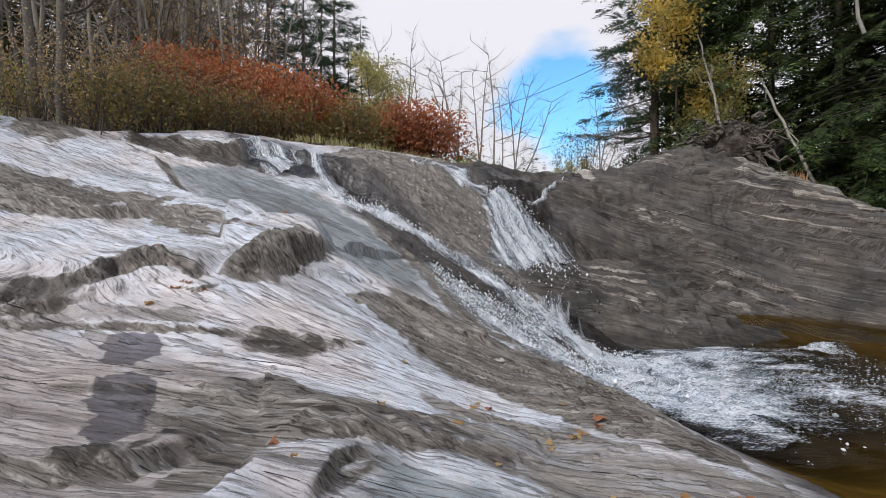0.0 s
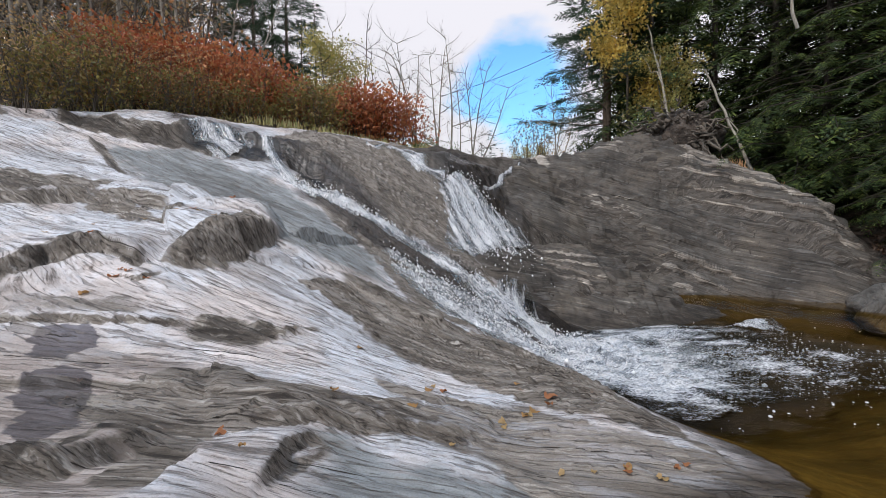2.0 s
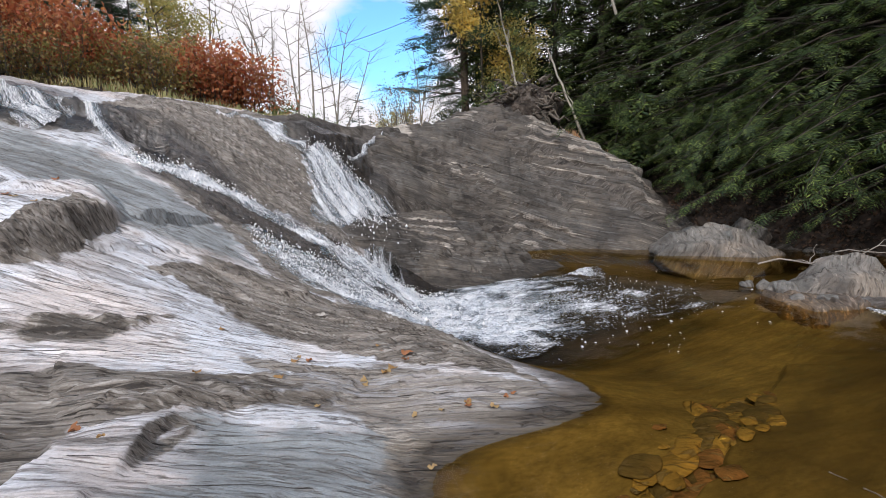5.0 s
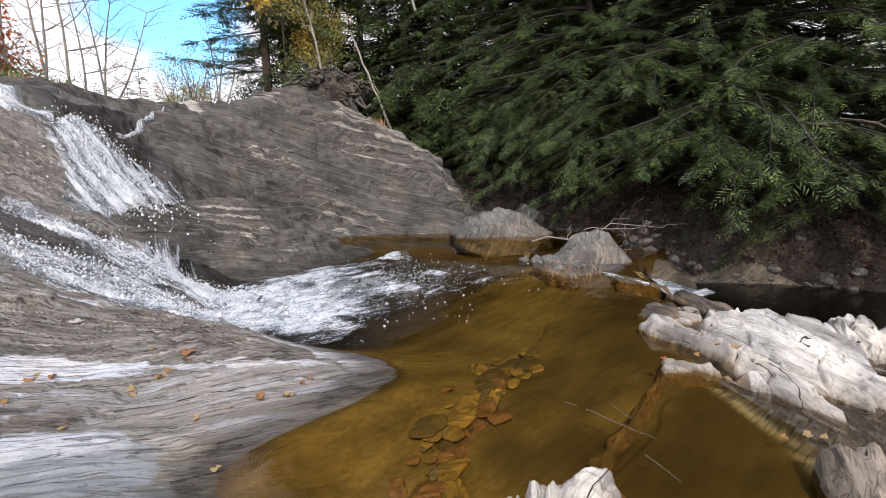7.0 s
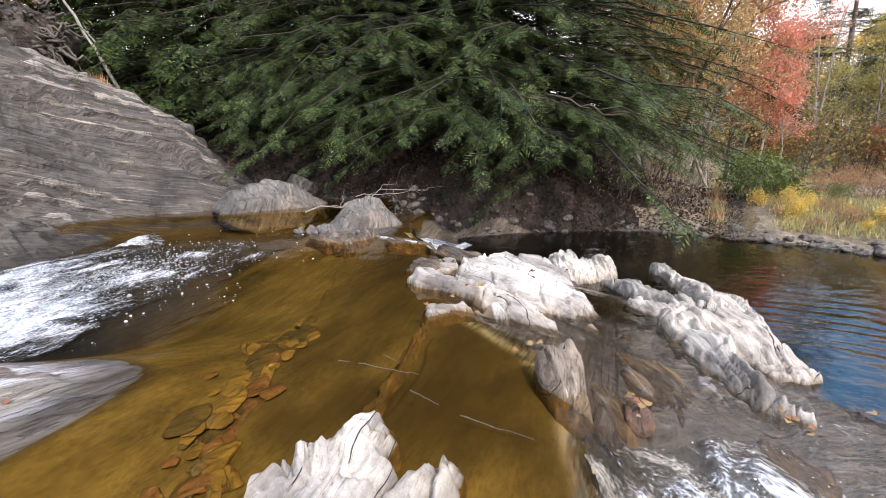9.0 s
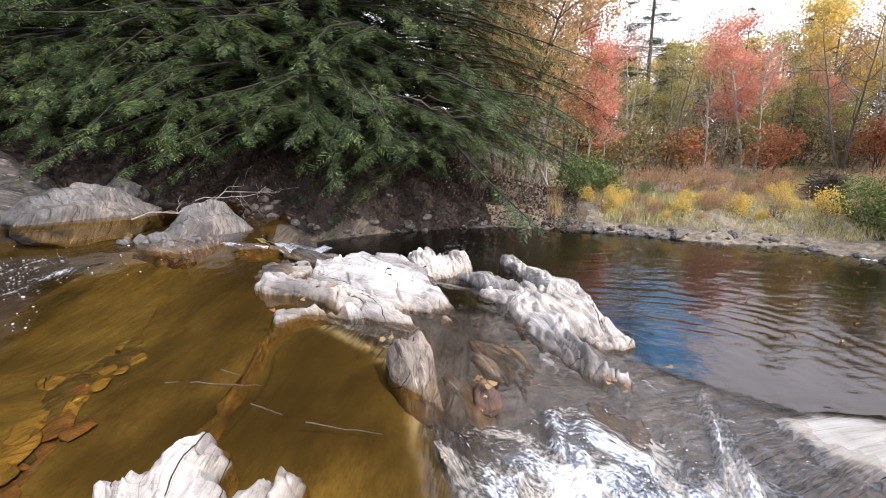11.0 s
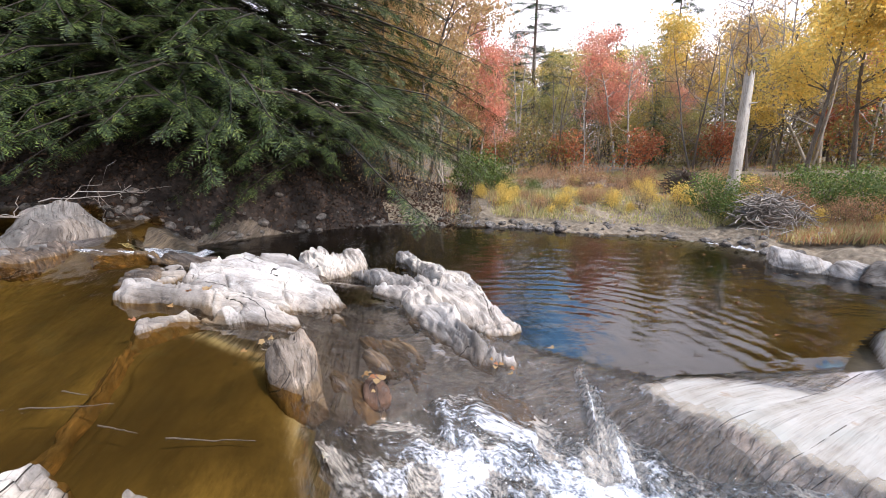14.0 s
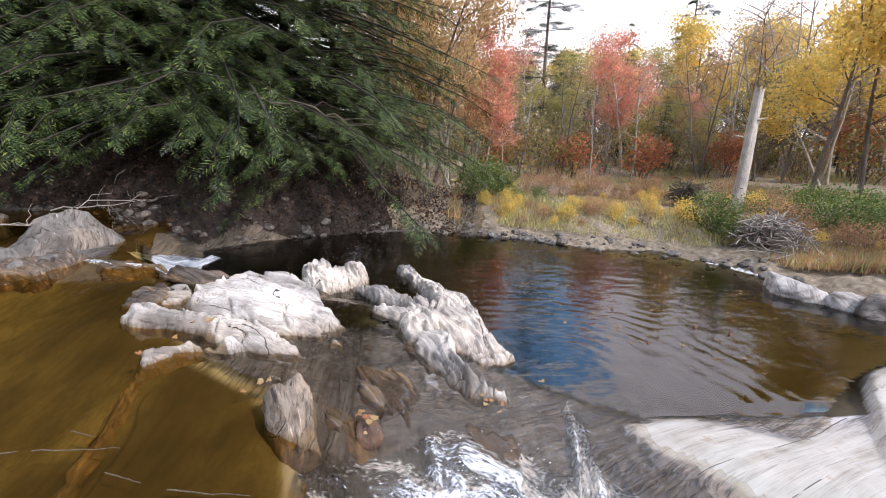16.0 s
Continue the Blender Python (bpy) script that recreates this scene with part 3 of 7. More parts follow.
# Scarps in the slab: a line walked with the high side on its left, height, width of the face, reach of the rise.
SCARPS = [
    ([(3.4, 0.95), (4.4, 0.95), (5.4, 1.0)], 0.05, 0.02, 0.5),
    ([(2.2, 2.0), (3.6, 2.2), (5.2, 3.0), (7.2, 3.9)], 0.12, 0.04, 0.8),
    # the blunt nose and the broken lip beside it
    ([(-1.55, 6.75), (-1.75, 6.35), (-1.95, 5.85), (-2.35, 5.45), (-2.62, 5.45), (-2.75, 5.75)], 0.34, 0.06, 1.3),
    ([(-2.55, 5.55), (-2.95, 5.35), (-3.30, 5.60), (-3.78, 5.34), (-3.95, 5.0), (-4.15, 4.75)], 0.22, 0.035, 1.0),
    ([(-3.5, 4.95), (-3.8, 4.62), (-4.2, 4.32), (-5.2, 4.3)], 0.10, 0.03, 0.6),
    ([(-2.35, 5.35), (-2.6, 5.15), (-2.7, 5.0), (-3.2, 5.1)], 0.05, 0.02, 0.3),
    # steps in the foreground
    ([(-1.6, 4.55), (-2.08, 4.39), (-2.78, 4.21), (-3.58, 4.23), (-4.6, 4.30)], 0.08, 0.025, 0.45),
    ([(-1.1, 3.5), (-1.5, 3.41), (-1.83, 3.39), (-2.24, 3.39), (-3.2, 3.3)], 0.07, 0.03, 0.5),
    ([(0.9, 3.75), (0.28, 3.59), (-0.11, 3.46), (-0.74, 3.23), (-1.1, 3.1), (-1.4, 3.25)], 0.12, 0.035, 0.5),
    ([(-1.3, 2.95), (-1.61, 2.66), (-1.68, 2.36), (-1.92, 2.24), (-2.7, 2.22)], 0.15, 0.05, 0.4),
    ([(-0.2, 3.2), (-0.57, 3.16), (-0.68, 2.93), (-0.68, 2.2)], 0.10, 0.04, 0.5),
    ([(-1.08, 1.9), (-1.08, 2.2), (-1.16, 2.64), (-1.26, 3.05)], 0.10, 0.04, 0.5),
    # pale ledge running down from the crest
    ([(-7.4, 10.2), (-6.17, 9.9), (-4.76, 8.5), (-3.6, 7.75), (-2.6, 7.3)], 0.22, 0.16, 1.2),
    ([(-3.1, 7.0), (-3.9, 7.35), (-4.9, 7.6), (-6.2, 7.2), (-7.6, 6.7)], 0.22, 0.08, 0.9),
    ([(1.02, 5.88), (0.23, 6.05), (-0.56, 6.30), (-1.02, 6.33)], 0.10, 0.12, 0.7),
    # ledges the rills drop over
    ([(-2.2, 11.5), (-3.05, 11.6), (-4.21, 11.55), (-5.38, 11.38), (-7.0, 11.0)], 0.32, 0.07, 0.9),
    ([(9.4, 12.2), (8.6, 12.9), (7.2, 12.9), (6.0, 12.8), (4.7, 13.1)], 0.22, 0.06, 0.7),
    ([(9.9, 10.9), (9.0, 12.0), (7.8, 12.5), (6.3, 12.45), (5.2, 12.4)], 0.2, 0.05, 0.5),
    ([(9.0, 13.6), (8.0, 14.0), (6.9, 14.1), (6.0, 13.8)], 0.16, 0.06, 0.6),
    ([(7.0, 10.6), (5.8, 10.5), (4.6, 10.2), (3.6, 10.0)], 0.2, 0.06, 0.6),
    ([(3.98, 13.10), (2.81, 12.99), (1.40, 12.55), (0.23, 12.6)], 0.30, 0.06, 0.7),
]


def scarp(x, y, line, height, width, reach):
    best = np.full(x.shape, 1e9)
    side = np.zeros(x.shape)
    for (ax, ay), (bx, by) in zip(line[:-1], line[1:]):
        dx, dy = bx - ax, by - ay
        t = np.clip(((x - ax) * dx + (y - ay) * dy) / (dx * dx + dy * dy), 0, 1)
        d = np.hypot(x - ax - t * dx, y - ay - t * dy)
        s = np.sign(dx * (y - ay) - dy * (x - ax))
        near = d < best
        best, side = np.where(near, d, best), np.where(near, s, side)
    ends = np.minimum(np.hypot(x - line[0][0], y - line[0][1]), np.hypot(x - line[-1][0], y - line[-1][1]))
    sd = -best * side          # the walk goes from right to left, so the high side lies on its right hand
    rise = smooth(-width, width, sd) * np.exp(-np.maximum(sd, 0) / reach)
    keep = smooth(0.0, 0.5, ends)
    return height * rise * keep, 0.95 * smooth(-1.6 * width, -0.8 * width, sd) * smooth(1.0 * width, 0.4 * width, sd) * keep


def inside(x, y, ring):
    """Distance into a ring of (x, y) corners; negative outside."""
    best, odd = np.full(np.shape(x), 1e9), np.zeros(np.shape(x), bool)
    for (ax, ay), (bx, by) in zip(ring, ring[1:] + ring[:1]):
        dx, dy = bx - ax, by - ay
        t = np.clip(((x - ax) * dx + (y - ay) * dy) / (dx * dx + dy * dy + 1e-9), 0, 1)
        best = np.minimum(best, np.hypot(x - ax - t * dx, y - ay - t * dy))
        cross = ((ay > y) != (by > y)) & (x < dx * (y - ay) / (dy if dy else 1e-9) + ax)
        odd = odd ^ cross
    return np.where(odd, best, -best)


# Brown weathered patches, and shade painted into undercuts, overhangs and notches: strength and outline.
STAIN_SHADES = [
    (0.80, [(-7.7, 8.0), (-6.66, 8.16), (-5.37, 8.33), (-4.75, 7.98), (-4.58, 7.53), (-5.25, 7.57), (-5.9, 7.23), (-7.2, 6.6)]),
    (0.76, [(-9.4, 10.6), (-8.55, 10.34), (-7.54, 9.85), (-7.71, 9.06), (-8.45, 8.79)]),
    (0.92, [(-4.67, 4.83), (-4.02, 5.1), (-4.1, 5.5), (-3.7, 5.75), (-3.3, 5.62), (-3.75, 5.3), (-3.9, 5.0), (-3.77, 4.59), (-4.3, 4.3)]),
    (0.82, [(-2.65, 5.41), (-2.6, 5.7), (-2.3, 5.95), (-2.06, 6.5), (-1.75, 6.4), (-1.9, 5.7), (-2.35, 5.32)]),
    (0.78, [(-4.82, 7.62), (-4.19, 7.5), (-3.41, 6.86), (-2.88, 6.6), (-2.93, 6.2), (-3.54, 6.48), (-4.44, 7.15)]),
    (0.90, [(-2.0, 4.35), (-1.9, 4.47), (-1.55, 4.68), (-1.09, 4.76), (-0.87, 4.86), (-1.22, 4.45), (-1.39, 4.26), (-1.8, 4.12)]),
    (0.58, [(-4.08, 4.56), (-3.54, 4.75), (-2.62, 4.67), (-2.22, 4.44), (-2.56, 4.28), (-3.29, 4.2), (-4.03, 4.16)]),
    (0.82, [(-1.24, 5.83), (-0.83, 6.25), (-0.2, 6.44), (0.9, 6.31), (1.9, 6.3), (2.4, 5.6), (2.6, 4.6), (2.8, 3.7), (2.34, 3.9), (1.8, 4.0), (1.41, 4.15), (0.96, 4.46), (0.43, 4.71), (-0.03, 4.82), (-0.42, 5.21), (-0.95, 5.72)]),
    (0.83, [(-2.45, 3.33), (-2.09, 3.42), (-1.69, 3.68), (-1.09, 3.85), (-0.5, 3.80), (0.07, 3.92), (0.3, 3.70), (0.06, 3.50), (-0.36, 3.37), (-0.75, 3.22), (-1.17, 3.08), (-1.22, 2.93), (-1.16, 2.64), (-1.08, 2.2), (-1.43, 2.27), (-1.48, 2.62), (-1.76, 2.81), (-2.14, 3.12)]),
    (0.97, [(-2.07, 2.24), (-2.01, 2.48), (-1.84, 2.72), (-1.68, 2.90), (-1.61, 2.63), (-1.68, 2.32), (-1.92, 2.2)]),
    (0.93, [(-0.69, 2.46), (-0.7, 2.86), (-0.57, 3.16), (-0.45, 3.12), (-0.53, 2.91), (-0.59, 2.55)]),
    (0.75, [(-2.4, 10.7), (-1.62, 9.6), (-0.9, 8.4), (-0.2, 7.4), (0.1, 6.6), (0.6, 6.3), (1.9, 6.3), (1.4, 9.3), (-0.3, 10.7), (-1.15, 11.3)]),
    (0.80, [(-3.3, 11.9), (-2.4, 10.9), (-1.1, 10.3), (0.5, 10.2), (1.3, 9.4), (2.0, 9.5), (1.6, 10.8), (1.0, 11.9), (1.2, 13), (0, 13.8), (-2.5, 13.6)]),
    (0.90, [(-8.05, 11.3), (-5.97, 11.3), (-4.68, 11.79), (-3.17, 12.0), (-2.52, 11.18), (-2.93, 10.9), (-4.25, 10.9), (-5.83, 10.8), (-7.03, 10.6)]),
    (0.60, [(-0.3, 4.3), (1.2, 4.2), (2.8, 3.7), (4.0, 3.2), (2.5, 2.6), (1.1, 2.2), (0.7, 2.6), (0.9, 3.2), (0.2, 3.6)]),
]
# sandy weathered foreground, blue-grey ground slab, a patch darkened to slate
SANDY = [(-4.6, 4.3), (-3.38, 4.15), (-2.6, 4.05), (-1.9, 4.05), (-1.5, 3.6), (-1.1, 2.9), (-1.0, 1.6), (-3, 1.2), (-6, 3)]
BLUE = [(-6.2, 10.3), (-4.83, 10.9), (-2.86, 10.5), (-1.72, 9.72), (-0.5, 8.0), (0.0, 6.7), (-0.75, 6.5), (-1.6, 6.5), (-2.2, 7.3), (-3.08, 7.45), (-3.97, 8.0), (-5.1, 9.2)]
GREY_NEAR = [(-0.5, 3.3), (0.6, 3.5), (1.7, 3.3), (1.4, 2.3), (0.8, 1.4), (-0.6, 1.5), (-0.62, 2.4)]
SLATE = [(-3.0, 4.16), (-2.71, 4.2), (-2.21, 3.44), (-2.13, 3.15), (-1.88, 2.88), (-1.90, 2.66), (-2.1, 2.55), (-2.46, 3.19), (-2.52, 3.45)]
# overhang below the crest, its shade put into the colour
HOLLOW = [(-2.76, 11.5), (-2.02, 11.4), (-1.0, 10.55), (-1.2, 10.25), (-1.85, 10.5), (-2.5, 10.9)]
# the pale slab at the lip of the lower pool
SLAB_RING = [(5.15, -4.22), (5.3, -4.86), (5.3, -5.25), (5.05, -5.75), (4.72, -6.1), (4.95, -6.6), (5.4, -7.15), (5.95, -8.1), (6.3, -9.1), (6.2, -10), (5.3, -12), (1, -12), (1, -6.2), (3, -5.3), (4, -4.75), (4.55, -4.3)]
CLEFT = [(3.6, 11.85), (4.3, 11.95), (5.2, 12.1), (5.94, 12.05), (6.84, 11.6), (7.6, 11.2), (8.3, 10.9)]


def patch_stain_shade(x, y):
    out = np.zeros(np.shape(x))
    wob = 0.07 * fbm(x * 3.0, y * 4.5, 4, 55, 0.6)
    for k, ring in STAIN_SHADES:
        out = np.maximum(out, k * smooth(-0.08, 0.10, inside(x, y, ring) + wob))
    return out


def terrace(q, sharp):
    f = np.floor(q)
    return f + smooth(0.5 - sharp, 0.5 + sharp, q - f)


def soil_mask(x, y, z):
    """1 on soil, 0 on bare rock."""
    crest = np.interp(x, [-13, -9.1, -6.1, -2.2, 1.5, 3.8, 8.1, 10.0, 11.2, 12.2, 13], [8.5, 10.2, 13.2, 14.2, 15.6, 15.8, 15.8, 13.6, 12.4, 10.6, 9])
    edge = 0.5 * fbm(x * 0.7, y * 0.7, 3, 41)
    m = smooth(-0.3, 0.4, y + edge - crest)
    bank = np.interp(y, [-13, -11.3, -10.8, -10, -8, -5, -2, 0, 2, 3.6, 5.4, 7.6, 9.6, 11, 13], [5.5, 7.0, 9.9, 11.3, 12.9, 14.6, 15.4, 15.2, 14.5, 13.4, 13.1, 13.1, 12.6, 12.2, 11.0])
    m = np.maximum(m, smooth(-0.2, 0.4, x + 0.6 * edge - bank))
    m = np.maximum(m, smooth(11.5, 13, np.hypot(x - 1, y - 2) + edge) * (x < 2) * (y < 6))
    m = np.maximum(m, smooth(-10.8, -11.8, y + edge))
    return np.clip(m, 0, 1)


def bed(x, y, detail=True):
    """Height of the ground with scarps and the strata's relief; also the stain and painted shade of each place."""
    x, y = np.asarray(x, float), np.asarray(y, float)
    z = land(x, y)
    rock = 1 - soil_mask(x, y, z)
    face = np.zeros(np.shape(z))
    for line, h, w, r in SCARPS:
        rise, cliff = scarp(x + 0.05 * fbm(x * 2.0, y * 2.0, 2, 5), y + 0.05 * fbm(x * 2.0, y * 2.0, 2, 9), line, h, w, r)
        z, face = z + rise * rock, np.maximum(face, cliff)
    wx = x + 0.22 * vnoise(x * 0.5, y * 0.5, 3) + 0.04 * vnoise(x * 2, y * 2, 4)
    fan = np.clip(x + 1.5, -4, 6) * smooth(3.6, 5.8, y)
    v = y + 0.10 * x + 0.5 * fan + 0.25 * z + 0.20 * vnoise(x * 0.4, y * 0.4, 1) + 0.05 * vnoise(x * 1.2, y * 1.2, 2)
    dome = smooth(1.6, 3.2, x + 0.45 * (y - 9)) * smooth(7.6, 9.0, y) * (x < 13)
    slab = inside(x, y, SLAB_RING) + 0.05 * fbm(x * 2.5, y * 2.5, 3, 14)
    far = (0.8 + 0.5 * smooth(3, 9, np.hypot(x, y))) * (0.38 + 0.62 * smooth(0.0, 0.55, z)) * (1 - 0.6 * smooth(-1.5, -3.0, y))
    worn = patch_stain_shade(x, y)
    # long swells, a few plates broken off along the layers, and thin leaves of schist standing proud
    q = 2.0 * fbm(wx * 0.30, v * 0.95, 4, 20, 0.5) + 0.05 * fbm(x * 4, y * 6, 3, 21)
    plates = terrace(q, 0.08) - 0.8 * q
    fine = 2.6 * fbm(wx * 0.45, v * 5.6, 4, 24, 0.6) + 0.10 * fbm(x * 8, y * 8, 2, 25)
    leaves_ = terrace(fine, 0.10) - 0.7 * fine
    edge = smooth(0.10, 0.03, np.abs(q - np.floor(q) - 0.5))
    coarse = 0.45 + 1.0 * smooth(0.3, 0.8, worn)
    rough = 0.07 * vnoise(wx * 0.22, v * 1.1, 12) + coarse * (0.055 * plates + 0.026 * leaves_) + 0.013 * fbm(wx * 1.2, v * 11, 3, 31, 0.6) + 0.003 * fbm(x * 12, y * 14, 3, 50)
    # the dome and the rock between the falls: massive, with thin ledges
    qz = (z + 0.45 * fbm(x * 0.45, y * 0.45, 3, 26) + 0.05 * fbm(x * 2.5, y * 2.5, 3, 27) + 0.12 * x) / 0.33
    ledge = 0.24 * (terrace(qz, 0.15) - qz) * smooth(-0.5, 0.3, vnoise(x * 0.5, y * 0.5, 28)) + 0.10 * fbm(x * 0.9, y * 0.9, 4, 29) + 0.03 * fbm(x * 4, y * 4, 4, 30, 0.6)
    z = z + rock * (far * rough * (1 - dome) + dome * ledge * smooth(-0.1, 0.35, z)) + (1 - rock) * (0.10 * fbm(x * 1.2, y * 1.2, 4, 60) + 0.03 * fbm(x * 6, y * 6, 3, 61))
    cleft = np.abs(line_side(x + 0.12 * vnoise(x * 2, y * 2, 66), y + 0.12 * vnoise(x * 2, y * 2, 67), CLEFT))
    z = z - 0.55 * np.exp(-(cleft / 0.20) ** 2)
    hollow = smooth(-0.02, 0.18, inside(x, y, HOLLOW) + 0.06 * fbm(x * 3, y * 3, 2, 68))
    z = z - 0.35 * hollow
    top = -0.93 + 0.15 * smooth(0.0, 0.3, slab) + 0.02 * np.maximum(slab, 0) + 0.035 * plates + 0.015 * leaves_
    z = np.where(x > 0.9, z + (np.where(x + y < -2.5, top, z) - z) * smooth(-0.03, 0.05, slab), z)
    z = z + (0.09 * plates + 0.035 * leaves_) * smooth(-0.5, -0.9, y) * smooth(-4.4, -3.6, y) * (x > 2) * (x < 8.5)
    slide = (y < -3.4) & (x < 5.6) & (x > 1.5)
    z = np.where(slide, np.minimum(z, -0.95 + 0.03 * plates + 2.0 * smooth(-0.03, 0.05, slab)), z)
    # brown scarp faces; the shade of their undercuts is painted in too
    stain_shade = np.maximum(face * 0.83, 0.45 * edge * smooth(0.1, 0.5, vnoise(wx * 0.7, v, 70)))
    stain_shade = np.maximum(stain_shade, 0.30 * smooth(0.25, 0.5, fbm(wx * 0.5, v * 2.0, 3, 71)))
    stain_shade = np.maximum(stain_shade, worn) * (1 - smooth(-0.05, 0.1, slab) * (y < -4)) + 0.12 * smooth(-0.05, 0.1, slab) * (y < -4)
    # shade of the right bank, put into the rock colour as deep brown
    stain_shade = np.where((line_side(x, y, [(14, 3.4), (9.4, 3.4), (8.6, 0), (9.4, -0.5)]) > 0) & (x > 8.6) & (y > -3) | (x > 12.6) & (y > -11), 0.97, stain_shade)
    stain_shade = np.where((x > 10.6) & (y < 5.4) & (y > 0.5), 0.97, stain_shade)
    stain_shade = np.where((y < -0.6) & (y > -4.6) & (x > 1.8) & (x < 8) & (slab < 0), np.maximum(stain_shade, 0.66), stain_shade)
    stain_shade = np.where(dome > 0.5, 0.97 - 0.06 * smooth(0.0, 0.5, vnoise(x * 0.8, y * 0.8, 72)), stain_shade)
    # the hollow is coloured dark to stand for its shade
    return z, np.maximum(stain_shade, hollow), rock, v, wx


def line_side(x, y, line):
    """Distance to a line of (x, y) corners, signed by the side."""
    best, side = np.full(np.shape(x), 1e9), np.zeros(np.shape(x))
    for (ax, ay), (bx, by) in zip(line[:-1], line[1:]):
        dx, dy = bx - ax, by - ay
        t = np.clip(((x - ax) * dx + (y - ay) * dy) / (dx * dx + dy * dy), 0, 1)
        d = np.hypot(x - ax - t * dx, y - ay - t * dy)
        s = np.sign(dx * (y - ay) - dy * (x - ax))
        near = d < best
        best, side = np.where(near, d, best), np.where(near, s, side)
    return best * side


def ground_z(x, y):
    return float(bed(np.array([x]), np.array([y]))[0][0])


# ---------------------------------------------------------------- ground
def spaced(a, b, centre, fine, grow):
    out = [centre]
    while out[-1] < b:
        out.append(out[-1] + fine + grow * max(0, abs(out[-1] - centre) - 2.6))
    left = [centre]
    while left[-1] > a:
        left.append(left[-1] - fine - grow * max(0, abs(left[-1] - centre) - 2.6))
    return np.clip(np.array(left[:0:-1] + out), a, b)


X0, X1, Y0, Y1 = -13.0, 17.0, -14.0, 18.0


def build_ground():
    gx, gy = spaced(X0, X1, 0.2, 0.024, 0.0065), spaced(Y0, Y1, 3.8, 0.024, 0.0055)
    x, y = np.meshgrid(gx, gy, indexing="ij")
    z, stain_shade, rock, v, wx = bed(x, y)
    d = np.hypot(x, y)
    faces = grid_faces(len(gx), len(gy))
    rockf = rock.ravel()[faces].mean(1)
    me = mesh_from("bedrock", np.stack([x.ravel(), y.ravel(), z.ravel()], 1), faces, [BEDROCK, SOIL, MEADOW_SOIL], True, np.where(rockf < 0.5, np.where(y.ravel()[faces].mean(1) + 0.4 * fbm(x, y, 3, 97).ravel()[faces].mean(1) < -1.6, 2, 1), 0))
    low = smooth(0.22, 0.04, z + 0.10 * fbm(wx * 1.5, v * 5, 3, 80)) * (y > 1.0) * (x > -0.2) * smooth(7.5, 6.0, y)
    dome = smooth(1.6, 3.2, x + 0.45 * (y - 9)) * smooth(7.6, 9.0, y)
    set_attr(me, "stain_shade", np.clip(stain_shade, 0, 1).ravel())
    over = seg_dist(x, y, DIVIDE)
    ramp = smooth(0.0, 0.3, over) * smooth(5.2, 4.4, -y) * (x > 1.5) * (x < 13) * smooth(-1.4, -0.4, y) * (inside(x, y, SLAB_RING) < 0)
    set_attr(me, "shore", np.clip(0.6 * low * (1 - dome) + ramp, 0, 1).ravel() * 0.9)
    # dark reflections and depth of the pools, painted into the bed's colour
    back = smooth(-0.03, 0.05, water_level(x, y) - z) * (y > 6.2) * (x > 3.0)
    set_attr(me, "sunk", np.clip(back + smooth(0.04, -0.04, z) * smooth(0.2, -0.05, over) * (x > 0.5) * smooth(-1.5, -0.8, y) + smooth(-0.8, -0.95, z) * smooth(0.2, -0.2, np.where(x > 8.9, -1.0, -seg_dist(x, y, LIP))), 0, 1).ravel())
    set_attr(me, "pool_dark", (smooth(2.6, 3.6, x) * smooth(2.6, 1.6, y - 0.35 * (x - 3)) * (0.75 + 0.4 * vnoise(x * 1.5, y * 1.5, 85)) + 0.95 * np.exp(-((x - 5.2) / 2.8) ** 2 - ((y - 6.9) / 2.4) ** 2) + smooth(5.6, 7.4, y) + back).clip(0, 1).ravel())
    wob = 0.10 * fbm(x * 2.0, y * 3.0, 4, 56, 0.6)
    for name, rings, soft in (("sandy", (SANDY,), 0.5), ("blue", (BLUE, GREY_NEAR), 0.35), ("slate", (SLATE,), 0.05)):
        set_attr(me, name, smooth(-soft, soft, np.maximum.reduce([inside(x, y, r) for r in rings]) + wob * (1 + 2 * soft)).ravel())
    # the layers strike the other way below the lower pool
    turn = (y < -1.0) & (x > 1.2)
    set_vector(me, "strata", np.stack([np.where(turn, y - 0.3 * x, wx).ravel(), np.where(turn, x + 0.35 * y + 0.15 * vnoise(x, y, 91), v).ravel(), 0.5 * z.ravel()], 1))
    set_attr(me, "cream", (smooth(0.0, 0.12, inside(x, y, SLAB_RING) + 0.4 * wob) * (y < -3.5) * (x > 0.9) * smooth(-0.95, -0.86, z)).ravel())
    set_attr(me, "wet", np.clip(wetness(x, y, z), 0, 1).ravel())
    tagged(new("bedrock", me), "grey schist bedrock with pale weathered bands and brown stains", "bedrock", kind="structure")
    # the land round about, in one coarse sheet with the streambed's place left open
    r = np.concatenate([np.linspace(0, 17, 34), 17 * 1.09 ** np.arange(1, 62)])
    cx = np.concatenate([np.arange(X0, X1 + 0.01, 1.0)])
    ox = np.unique(np.concatenate([-r[r > 13] , cx, r[r > 17.5]]))
    oy = np.unique(np.concatenate([-r[r > 14.5], np.arange(Y0, Y1 + 0.01, 1.0), r[r > 18.5]]))
    x, y = np.meshgrid(ox, oy, indexing="ij")
    z = land(x, y) + 0.25 * fbm(x * 0.3, y * 0.3, 3, 90) * smooth(16, 24, np.hypot(x - 1, y - 2))
    faces = grid_faces(len(ox), len(oy))
    fx, fy = x.ravel()[faces].mean(1), y.ravel()[faces].mean(1)
    keep = ~((fx > X0) & (fx < X1) & (fy > Y0) & (fy < Y1))
    within = (x >= X0 - .01) & (x <= X1 + .01) & (y >= Y0 - .01) & (y <= Y1 + .01)
